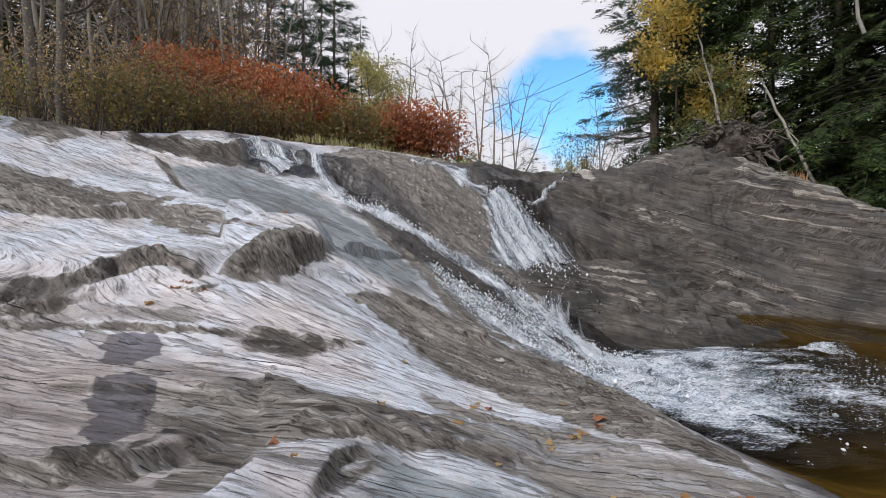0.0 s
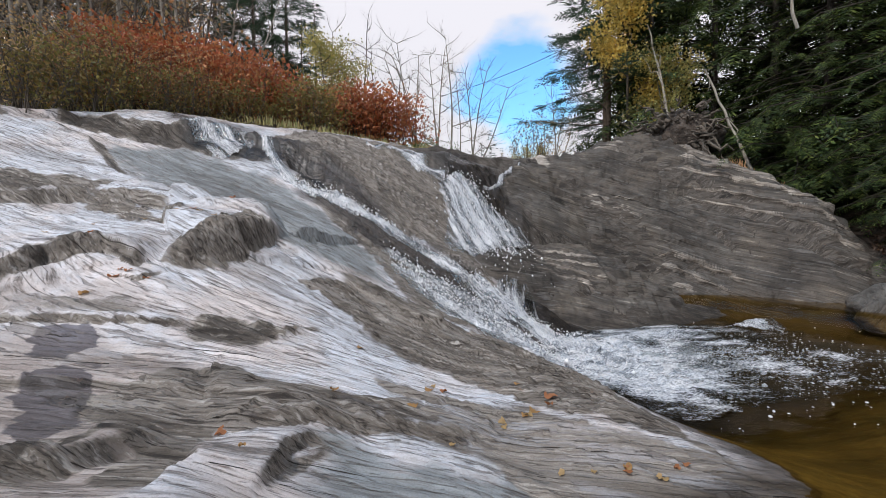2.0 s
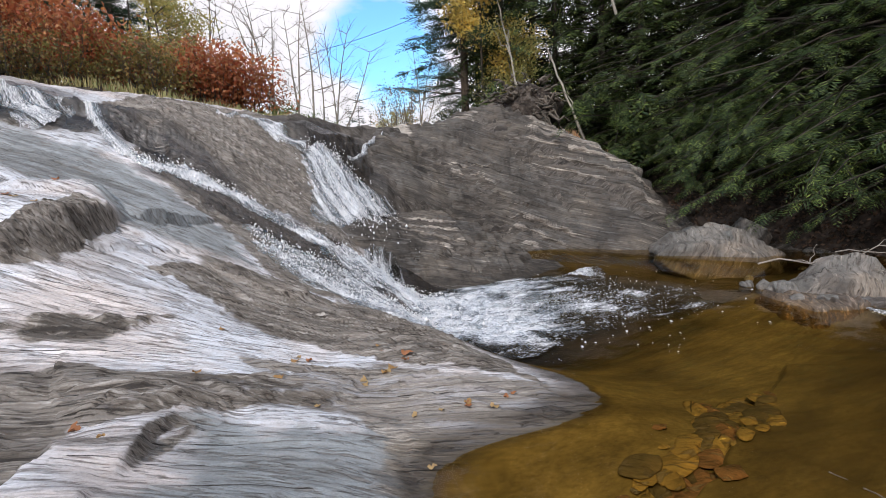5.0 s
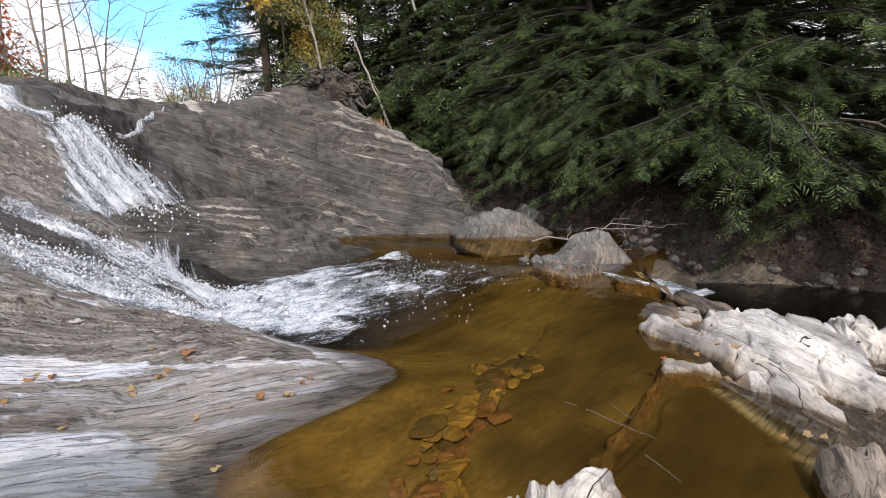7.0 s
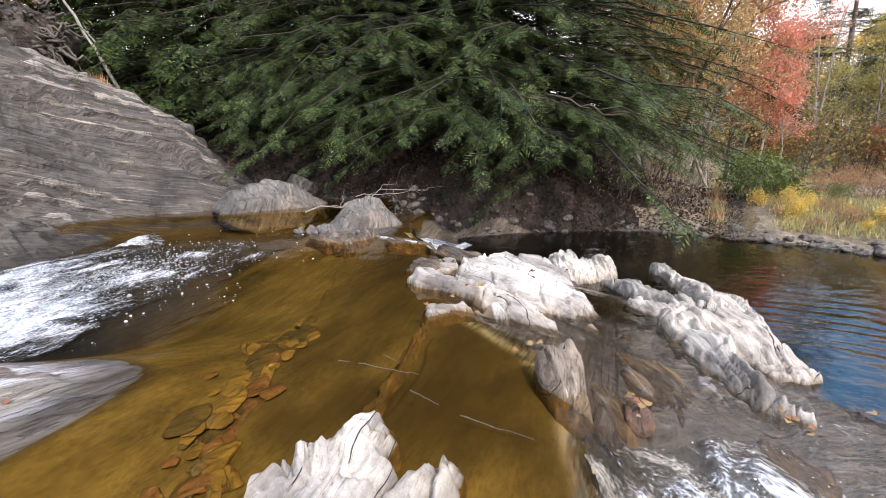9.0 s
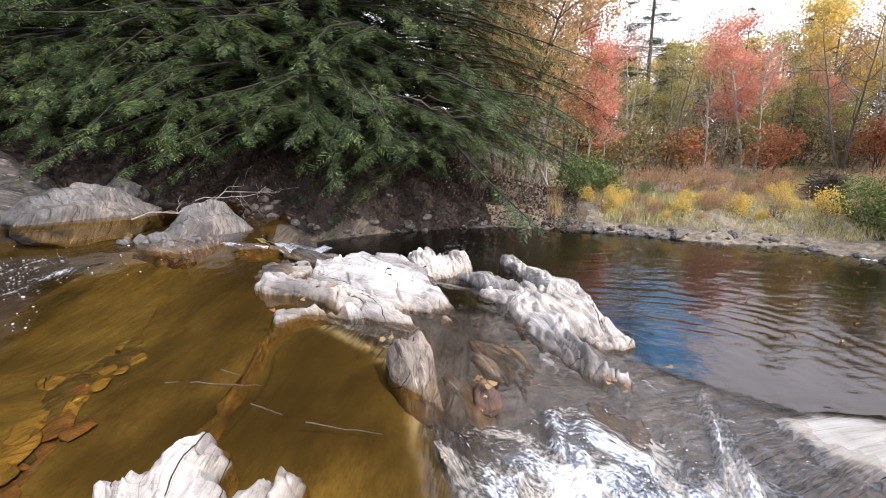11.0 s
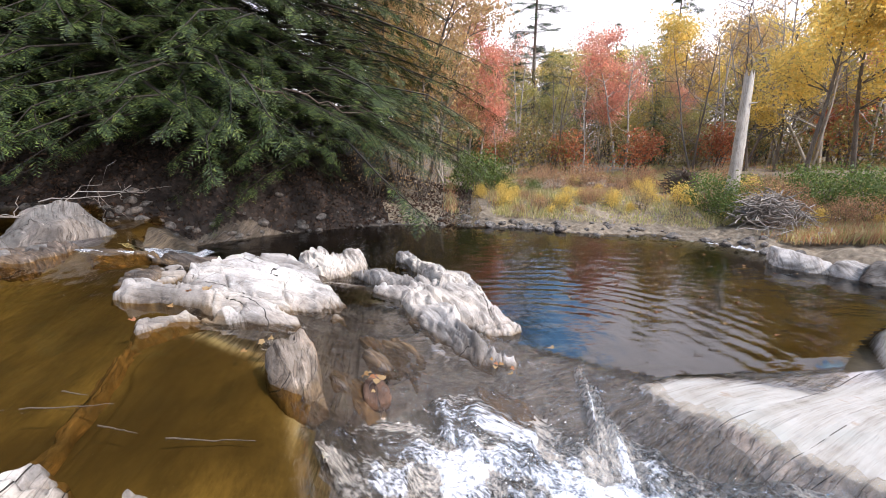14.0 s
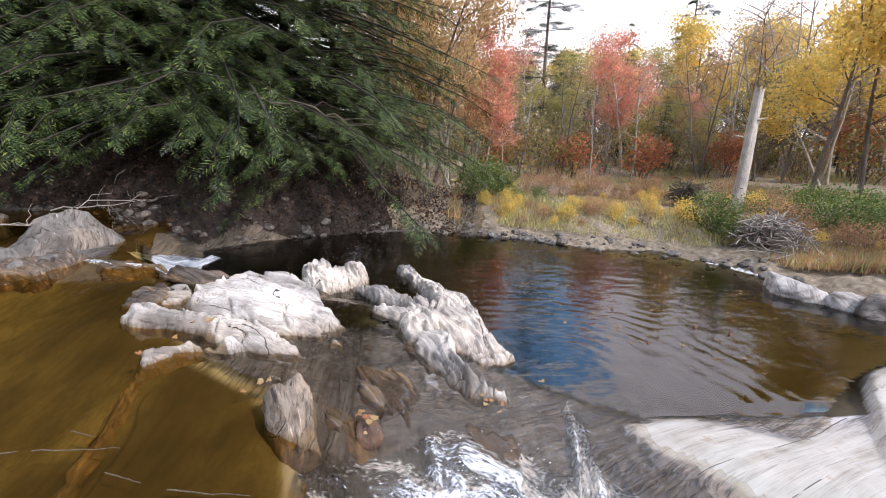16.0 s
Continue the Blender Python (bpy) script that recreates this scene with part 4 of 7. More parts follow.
    z = np.where(within, z - 0.1, z)
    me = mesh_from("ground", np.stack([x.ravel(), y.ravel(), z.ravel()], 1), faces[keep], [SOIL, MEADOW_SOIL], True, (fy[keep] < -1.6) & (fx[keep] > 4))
    tagged(new("ground", me), "brown leaf-strewn forest floor and meadow soil", "ground", kind="structure")


seg_dist = line_side


# Courses of running water over the rock: middle line and half width.
LOWER_FALLS = [(-1.9, 11.0), (-1.1, 10.2), (-0.35, 9.8), (0.7, 9.4), (1.4, 8.9), (2.1, 8.0), (2.7, 6.9)]
UPPER_FALLS = [(1.8, 13.0), (2.1, 12.3), (2.35, 11.7), (2.6, 11.2), (2.7, 10.6), (2.9, 9.6), (3.3, 8.5), (3.7, 7.5)]
LEFT_RILL = [(-5.4, 12.4), (-4.2, 11.8), (-3.1, 11.4), (-1.9, 11.0)]
DIVIDE = [(13.6, 4.4), (11.4, 4.1), (9.6, 3.2), (8.2, 2.3), (6.9, 1.7), (5.7, 0.9), (5.0, 0.05), (4.4, -0.4), (3.6, -0.6), (2.6, -0.9), (1.2, -1.3), (-3, -1.3)]
LIP = [(9.0, -2.4), (6.6, -2.9), (5.9, -3.7), (5.3, -4.5), (5.2, -6.5)]
RIFFLE = [(3.0, 12.6), (7.9, 11.2), (8.9, 9.6), (9.6, 7.8), (10.4, 6.4), (12, 5.8), (14.5, 5.4)]


def wetness(x, y, z):
    w = np.zeros(np.shape(x))
    for line, half in ((LOWER_FALLS, 0.95), (UPPER_FALLS, 1.25), (LEFT_RILL, 0.8)):
        w = np.maximum(w, smooth(half, half * 0.45, np.abs(seg_dist(x, y, line)) + 0.25 * fbm(x * 1.5, y * 1.5, 3, 77)))
    w = np.maximum(w, 0.8 * smooth(0.20, 0.06, z) * smooth(-0.06, 0.0, z) * (y > -1.5) * (x > 0.6))
    w = np.maximum(w, smooth(0.0, 0.4, seg_dist(x, y, DIVIDE)) * smooth(-0.25, -0.5, z) * (x < 9) * 0.7 * (0.35 + 0.65 * smooth(-1.6, -0.6, y)))
    return w


def water_level(x, y):
    over = seg_dist(x, y, DIVIDE)           # positive below the sill
    lip = np.where(x > 8.9, -1.0, -seg_dist(x, y, LIP))              # positive on the slide's side
    base = land(x, y)
    low = np.where((y < -3.3) | (x > 9.8), -0.8, np.clip(base + 0.05, -0.8, 0.0))
    low = low + (np.minimum(base + 0.07, 0.0) - low) * smooth(-0.2, 0.5, lip)
    w = low * smooth(-0.05, 0.5, over)
    up = smooth(-0.3, 0.3, seg_dist(x, y, RIFFLE))
    return np.where(over < -0.05, w + 0.35 * up, w)


def build_water():
    for name, a, b, c, d, step, mat, label in (
            ("pool_water", 0.6, 16.4, -11.8, 14.5, 0.075, None, ""),):
        gx, gy = np.arange(a, b, step), np.arange(c, d, step)
        x, y = np.meshgrid(gx, gy, indexing="ij")
        z = water_level(x, y)
        over = seg_dist(x, y, DIVIDE)
        lip = np.where(x > 8.9, -1.0, -seg_dist(x, y, LIP))
        run = smooth(-0.1, 0.3, over) * smooth(-0.2, 0.5, lip) * (x < 8)
        z = z + 0.004 * fbm(x * 3, y * 3, 3, 5) + run * 0.03 * fbm(x * 4, y * 4, 3, 6)
        # arcs where the big pool draws down to its lip
        rr = np.hypot(x - 5.6, y + 3.2)
        z = z + 0.007 * np.sin(rr * 21 + 3.0 * fbm(x * 0.8, y * 0.8, 3, 8)) * (0.6 + 0.6 * vnoise(x * 1.5, y * 1.5, 18)) * np.exp(-((rr - 2.8) / 1.5) ** 2) * smooth(0.3, -0.2, lip) * (over > 0.4)
        faces = grid_faces(len(gx), len(gy))
        ground = land(x, y)
        depth = (z - ground).ravel()[faces].max(1)
        amber = over.ravel()[faces].mean(1) < 0.15
        gz, lp, yy, xx = ground.ravel()[faces].mean(1), lip.ravel()[faces].mean(1), y.ravel()[faces].mean(1), x.ravel()[faces].mean(1)
        dry = (inside(xx, yy, SLAB_RING) > 0.12) | ((xx < 2.3) & (yy < -0.9) & (gz > -0.55))
        depth = np.where(dry, -9, depth)
        running = (lp > 0.1) & ~amber & (xx < 7.5)
        for sel, nm, mt, lb in ((running, "slide_water", RUN_WATER, "thin rippled water sliding over dark rock"), (amber, "amber_pool", AMBER_WATER, "clear amber pool water over golden bedrock"), (~amber & ~running, "lower_pool", DARK_WATER, "dark rippled pool water mirroring trees and sky")):
            f = faces[sel & (depth > -0.25)]
            used, inv = np.unique(f, return_inverse=True)
            co = np.stack([x.ravel(), y.ravel(), z.ravel()], 1)[used]
            ob = new(nm, mesh_from(nm, co, inv.reshape(f.shape), mt))
            tagged(ob, lb, "water", kind="structure")


# ---------------------------------------------------------------- plants
def tubes(paths, sides=6):
    """One mesh of tapered tubes: each path is (points, radii)."""
    vs, fs, base = [], [], 0
    ang = np.arange(sides) * 2 * math.pi / sides
    for pts, rad in paths:
        pts, rad = np.asarray(pts, float), np.asarray(rad, float)
        d = np.gradient(pts, axis=0)
        d /= np.linalg.norm(d, axis=1)[:, None] + 1e-9
        ref = np.where(np.abs(d[:, 2:3]) < 0.9, [[0, 0, 1.0]], [[1.0, 0, 0]])
        a = np.cross(d, ref)
        a /= np.linalg.norm(a, axis=1)[:, None] + 1e-9
        b = np.cross(d, a)
        ring = pts[:, None] + rad[:, None, None] * (np.cos(ang)[None, :, None] * a[:, None] + np.sin(ang)[None, :, None] * b[:, None])
        vs.append(ring.reshape(-1, 3))
        fs.append(grid_faces(len(pts), sides, True) + base)
        base += len(pts) * sides
    return np.concatenate(vs), np.concatenate(fs)


def leaf_quads(rs, centres, length, width, along=None, spread=1.0):
    """A rhombic leaf at each centre; along: the way it points, with random spread."""
    n = len(centres)
    d = rs.normal(size=(n, 3)) * spread
    if along is not None:
        d = d + along
    d /= np.linalg.norm(d, axis=1)[:, None] + 1e-9
    r = rs.normal(size=(n, 3))
    s = np.cross(d, r)
    s /= np.linalg.norm(s, axis=1)[:, None] + 1e-9
    up = np.cross(s, d)
    L = (length * rs.uniform(0.6, 1.3, n))[:, None]
    W = (width * rs.uniform(0.7, 1.25, n))[:, None]
    a, c = centres - d * L * 0.5, centres + d * L * 0.5
    m = centres - up * L * 0.12
    v = np.stack([a, m + s * W * 0.5, c, m - s * W * 0.5], 1).reshape(-1, 3)
    return v, np.arange(4 * n).reshape(n, 4)


def grow(rs, start, heading, length, radius, depth, out, tips, bend=0.25, kids=(3, 5), spread=0.75, lift=0.15):
    n = 2 if depth == 0 else 4
    pts, d = [np.array(start, float)], np.array(heading, float)
    for i in range(n):
        d = d + rs.normal(size=3) * bend * 0.4 + np.array([0, 0, lift * 0.2])
        d /= np.linalg.norm(d)
        pts.append(pts[-1] + d * length / n)
    pts = np.array(pts)
    out.append((pts, np.linspace(radius, radius * 0.45 if depth else radius * 0.2, n + 1)))
    if depth == 0:
        tips.append(pts)
        return
    for k in range(rs.randint(kids[0], kids[1] + 1)):
        t = rs.uniform(0.3, 1.0) if k else 1.0
        p = pts[min(n, int(t * n))]
        ax = rs.normal(size=3)
        h = d + spread * ax / np.linalg.norm(ax)
        h[2] += lift
        h /= np.linalg.norm(h)
        grow(rs, p, h, length * rs.uniform(0.5, 0.75), radius * 0.5, depth - 1, out, tips, bend, kids, spread, lift)


def leaf_tree(name, seed, height, crown, leaves, leaf, mat, bark, label, stems=1, lean=0.08, depth=3, bare=0.3, radius=0.09, cat="tree", kids=(3, 5), clump=0.22):
    """A broad-leaved tree or shrub: a tapered trunk with limbs and a crown of single leaves."""
    rs = np.random.RandomState(seed)
    root = tagged(new(name), label, cat)
    paths, tips, stem_at = [], [], []
    for s in range(stems):
        h = np.array([rs.normal() * lean * (1 + 2 * (stems > 1)), rs.normal() * lean * (1 + 2 * (stems > 1)), 1.0])
        off = rs.normal(size=3) * 0.12 * (stems > 1)
        off[2] = -0.1
        n = 8 if stems < 4 else 5
        pts = [off]
        d = h / np.linalg.norm(h)
        for i in range(n):
            d = d + rs.normal(size=3) * 0.05
            d /= np.linalg.norm(d)
            pts.append(pts[-1] + d * height * 0.9 / n)
        pts = np.array(pts)
        stem_at.append(len(paths))
        paths.append((pts, np.linspace(radius, radius * 0.25, n + 1)))
        for i in range(n + 1):
            if i / n < bare:
                continue
            for k in range(2 if stems < 4 else 1):
                a = rs.uniform(0, 2 * math.pi)
                hd = np.array([math.cos(a), math.sin(a), rs.uniform(0.2, 0.9)])
                grow(rs, pts[i], hd / np.linalg.norm(hd), crown * rs.uniform(0.5, 1.0) * (1.15 - 0.6 * i / n), radius * 0.35, depth - 2, paths, tips, kids=kids)
        tips.append(pts[-3:])
    for i in stem_at:
        v, f = tubes([paths[i]], 7 if radius > 0.03 else 4)
        part("trunk" if radius > 0.03 else "stem", mesh_from(name + "_trunk", v, f, bark), root)
    rest = [q for i, q in enumerate(paths) if i not in stem_at]
    if rest:
        v, f = tubes(rest, 3)
        tagged(part("twigwork", mesh_from(name + "_twigs", v, f, bark), root), kind="stuff")
    if leaves:
        tip = np.concatenate([t[1:] for t in tips])
        c = tip[rs.randint(0, len(tip), leaves)] + rs.normal(size=(leaves, 3)) * clump * np.array([1, 1, 0.8])
        v, f = leaf_quads(rs, c, leaf, leaf * 0.62, along=np.array([0, 0, -0.25]))
        part("crown", mesh_from(name + "_crown", v, f, mat, False), root)
    return root


def conifer(name, seed, height, reach, whorls, per, mat, bark, label, droop=0.35, bare=0.06, spray=0.5, blades=15, radius=0.16, density=9, top=0.12, cat="tree", blade_w=0.028, low=1.0):
    """A hemlock or pine: branches in whorls, each with flat feathered sprays."""
    rs = np.random.RandomState(seed)
    root = tagged(new(name), label, cat)
    t = np.linspace(0, 1, 10)
    trunk = np.stack([0.08 * np.sin(t * 4 + seed), 0.08 * np.cos(t * 3 + seed), t * height - 0.2], 1)
    paths = [(trunk, radius * (1 - 0.93 * t))]
    cen, dirs, sides, lens = [], [], [], []
    for w in range(whorls):
        hz = bare + (1 - bare) * max(0.0, (w + rs.uniform(-0.4, 0.4)) / whorls) ** low
        hz = min(max(hz, 0.02), 0.99)
        L0 = reach * (1 - hz) ** 0.75 + top * reach * (1 - hz)
        for k in range(per):
            a = rs.uniform(0, 2 * math.pi)
            L = L0 * rs.uniform(0.55, 1.15)
            if L < 0.15:
                continue
            out = np.array([math.cos(a), math.sin(a), 0])
            s = np.linspace(0, 1, 5)
            p = np.array([0, 0, hz * height]) + out * (s * L)[:, None] + np.array([0, 0, 1.0]) * (0.10 * L * s - droop * L * s ** 2)[:, None]
            p += np.cumsum(rs.normal(size=(5, 3)) * 0.025 * L, 0)
            paths.append((p, np.linspace(0.012 + 0.009 * L, 0.004, 5)))
            n = max(3, int(density * L))
            u = rs.uniform(0.12, 1.0, n) ** 0.8
            pos = np.stack([np.interp(u, s, p[:, i]) for i in range(3)], 1)
            tang = np.gradient(p, axis=0)
            tv = np.stack([np.interp(u, s, tang[:, i]) for i in range(3)], 1)
            tv /= np.linalg.norm(tv, axis=1)[:, None]
            lat = np.cross(tv, [0, 0, 1.0])
            lat /= np.linalg.norm(lat, axis=1)[:, None] + 1e-9
            sg = rs.choice([-1, 1], n)[:, None]
            d = tv * 0.8 + lat * sg * rs.uniform(0.3, 1.1, (n, 1)) + np.array([0, 0, -1.0]) * rs.uniform(0.1, 0.6, (n, 1)) * (droop / 0.35) + rs.normal(size=(n, 3)) * 0.12
            d /= np.linalg.norm(d, axis=1)[:, None]
            cen.append(pos)
            dirs.append(d)
            lens.append(spray * rs.uniform(0.5, 1.25, n) * (0.6 + 0.4 * min(1, L / 1.5)))
    cen, dirs, lens = np.concatenate(cen), np.concatenate(dirs), np.concatenate(lens)
    n = len(cen)
    lat = np.cross(dirs, np.array([0, 0, 1.0]) + rs.normal(size=(n, 3)) * 0.25)
    lat /= np.linalg.norm(lat, axis=1)[:, None] + 1e-9
    nrm = np.cross(lat, dirs)
    k = np.arange(blades)
    u = (k + 0.5) / blades
    sg = np.where(k % 2 == 0, 1.0, -1.0)
    bl = 0.42 * (1.05 - u) + 0.10
    base = cen[:, None] + dirs[:, None] * (u[None, :, None] * lens[:, None, None])
    base[:, :, 2] -= (u ** 2)[None] * lens[:, None] * 0.18
    bd = dirs[:, None] * 0.75 + lat[:, None] * sg[None, :, None] * 0.85 - nrm[:, None] * 0.12 + rs.normal(size=(n, blades, 3)) * 0.08
    bd /= np.linalg.norm(bd, axis=2)[..., None]
    B = (bl[None] * lens[:, None] * rs.uniform(0.7, 1.2, (n, blades)))[..., None]
    tip = base + bd * B
    across = np.cross(bd, nrm[:, None] + 0 * bd)
    mid = base + bd * B * 0.45
    W = blade_w
    v = np.stack([base, mid + across * W, tip, mid - across * W], 2).reshape(-1, 3)
    f = np.arange(len(v)).reshape(-1, 4)
    tv, tf = tubes(paths[:1], 8)
    t2, f2 = tubes(paths[1:], 3)
    tagged(part("branchwork", mesh_from(name + "_branches", t2, f2, bark), root), kind="stuff")
    part("trunk", mesh_from(name + "_trunk", tv, tf, bark), root)
    part("crown", mesh_from(name + "_crown", v, f, mat, False), root)
    return root


def set_on_ground(ob, x, y, turn=0, scale=1.0, sink=0.05, dz=None):
    z = ground_z(x, y) if abs(x) < 15 and abs(y) < 15 else float(land(x, y))
    ob.matrix_basis = Matrix.LocRotScale((x, y, z - sink + (dz or 0)), Euler((0, 0, turn)), (scale,) * 3)
    return ob


def plant(ob, x, y, turn, scale=1.0):
    """A further tree of a kind, at its own place, turn and size."""
    z = ground_z(x, y) if abs(x) < 15 and abs(y) < 15 else float(land(x, y))
    c = copy_thing(ob, Matrix.Identity(4))
    c.matrix_basis = Matrix.LocRotScale((x, y, z - 0.05), Euler((0, 0, turn)), (scale,) * 3)
    return c

build_ground()
build_water()

HEMLOCK = leaf_material("hemlock_needles", [(0.014, 0.029, 0.009), (0.031, 0.056, 0.014), (0.056, 0.095, 0.021), (0.16, 0.205, 0.046)], translucent=0.20)
PINE = leaf_material("pine_needles", [(0.035, 0.075, 0.04), (0.055, 0.11, 0.06), (0.08, 0.14, 0.08)], translucent=0.25)
RED = leaf_material("sumac_leaves", [(0.42, 0.10, 0.045), (0.54, 0.17, 0.07), (0.58, 0.28, 0.11), (0.36, 0.12, 0.07)])
SALMON = leaf_material("red_maple_leaves", [(0.72, 0.31, 0.23), (0.80, 0.43, 0.32), (0.64, 0.25, 0.19), (0.80, 0.55, 0.37)], translucent=0.5)
YELLOW = leaf_material("yellow_leaves", [(0.84, 0.60, 0.14), (0.88, 0.70, 0.20), (0.74, 0.54, 0.15), (0.68, 0.60, 0.20)], translucent=0.5)
OLIVE = leaf_material("olive_leaves", [(0.34, 0.37, 0.13), (0.50, 0.47, 0.17), (0.60, 0.50, 0.19), (0.30, 0.34, 0.13)], translucent=0.5)
GREEN = leaf_material("green_leaves", [(0.07, 0.13, 0.03), (0.12, 0.19, 0.04), (0.2, 0.24, 0.06)])


# ---------------------------------------------------------------- rocks
def boulder(name, at, size, seed, mat, label, turn=0.0, cuts=7, cat="boulder", group="", sub=5, tilt=0.0, peak=0.0):
    """A boulder broken along flat faces."""
    rs = np.random.RandomState(seed)
    bm = bmesh.new()
    bmesh.ops.create_icosphere(bm, subdivisions=sub, radius=1)
    me = bpy.data.meshes.new(name)
    bm.to_mesh(me)
    bm.free()
    co = np.empty(len(me.vertices) * 3)
    me.vertices.foreach_get("co", co)
    co = co.reshape(-1, 3)
    for _ in range(cuts):
        n = rs.normal(size=3)
        n[2] = abs(n[2]) * 0.6
        n /= np.linalg.norm(n)
        k = rs.uniform(0.55, 0.85)
        e = co @ n - k
        co = co - np.where(e > 0, e * 0.92, 0)[:, None] * n
    r = 1 + 0.10 * fbm(co[:, 0] * 1.6 + seed, co[:, 1] * 1.6 + co[:, 2] * 1.3, 4, seed) + 0.05 * fbm(co[:, 0] * 5 + 2 * co[:, 2], co[:, 1] * 5 + 4 * co[:, 2], 4, seed + 3)
    co[:, :2] *= (1 + 0.25 * peak - peak * np.clip(co[:, 2:3], 0, 1))
    co = co * r[:, None] * np.array(size)
    me.vertices.foreach_set("co", co.astype(np.float32).ravel())
    me.polygons.foreach_set("use_smooth", np.ones(len(me.polygons), bool))
    me.materials.append(mat)
    set_vector(me, "strata", np.stack([co[:, 2] + 0.3 * co[:, 0] + seed, co[:, 0] * 0.45 + co[:, 1] * 0.3 - co[:, 2] * 0.25, co[:, 1] * 0.3], 1))
    me.update()
    ob = tagged(new(name, me), label, cat, group)
    ob.matrix_basis = Matrix.LocRotScale(at, Euler((tilt, tilt * 0.5, turn)), None)
    return ob


def ledge_rock(name, ring, seed, label, run, crown=0.06, group="", mat=None, rough=1.0, drop=0.6):
    """A bedded rock standing out of the water: ring of (x, y, z) along its upper edge, layers running at the angle run."""
    r = np.array(ring, float)
    flat = [(a, b) for a, b, _ in ring]
    step = 0.022
    gx, gy = np.arange(r[:, 0].min() - 0.25, r[:, 0].max() + 0.25, step), np.arange(r[:, 1].min() - 0.25, r[:, 1].max() + 0.25, step)
    x, y = np.meshgrid(gx, gy, indexing="ij")
    ca, sa = math.cos(run), math.sin(run)
    wx, wy = x + 0.05 * vnoise(x * 2.5, y * 2.5, seed), y + 0.05 * vnoise(x * 2.5, y * 2.5, seed + 1)
    a, c = wx * ca + wy * sa, -wx * sa + wy * ca + 0.06 * vnoise(x * 1.3, y * 1.3, seed + 2)
    d = inside(x, y, flat) + 0.05 * fbm(a * 2.2, c * 5.0, 4, seed + 3, 0.55)
    w = 1 / (((x[..., None] - r[:, 0]) ** 2 + (y[..., None] - r[:, 1]) ** 2) + 0.02) ** 1.3
    top = (w * r[:, 2]).sum(-1) / w.sum(-1)
    bedq = 1.5 * fbm(a * 0.6, c * 3.2, 3, seed + 4, 0.5) + 0.12 * fbm(a * 4, c * 6, 2, seed + 5)
    steps = terrace(bedq, 0.07) - 0.55 * bedq
    cleft = smooth(0.05, 0.0, np.abs(vnoise(a * 0.8, c * 3.6, seed + 6)))
    joint = smooth(0.035, 0.0, np.abs(vnoise(a * 1.7 + 0.4 * c, c * 0.7, seed + 7)))
    z = top + crown * (1 - np.exp(-np.maximum(d, 0) / 0.22)) - 0.10 * smooth(0.10, 0.02, d) - drop * smooth(0.025, -0.07, d) ** 1.2
    z = z + rough * smooth(-0.05, 0.12, d) * (0.09 * steps - 0.20 * cleft - 0.14 * joint + 0.022 * fbm(a * 1.2, c * 13, 3, seed + 8, 0.6) + 0.008 * fbm(x * 12, y * 12, 3, seed + 9))
    keep = d > -0.09
    f = grid_faces(len(gx), len(gy))
    f = f[keep.ravel()[f].all(1)]
    used, inv = np.unique(f, return_inverse=True)
    me = mesh_from(name, np.stack([x.ravel(), y.ravel(), z.ravel()], 1)[used], inv.reshape(f.shape), mat or WHITE_ROCK)
    dip = z - np.where(seg_dist(x, y, DIVIDE) < 0.4, 0.0, np.minimum(water_level(x, y), 0.0))
    set_attr(me, "slime_shade", (0.92 * smooth(0.05, -0.02, dip) + 0.40 * smooth(0.20, 0.03, dip + 0.06 * fbm(x * 3, y * 3, 3, 19))).clip(0, 0.95).ravel()[used])
    set_vector(me, "strata", np.stack([a.ravel()[used] + seed, c.ravel()[used] * 0.6 + seed * 3.1, 0.5 * z.ravel()[used]], 1))
    return tagged(new(name, me), label, "rock", group)


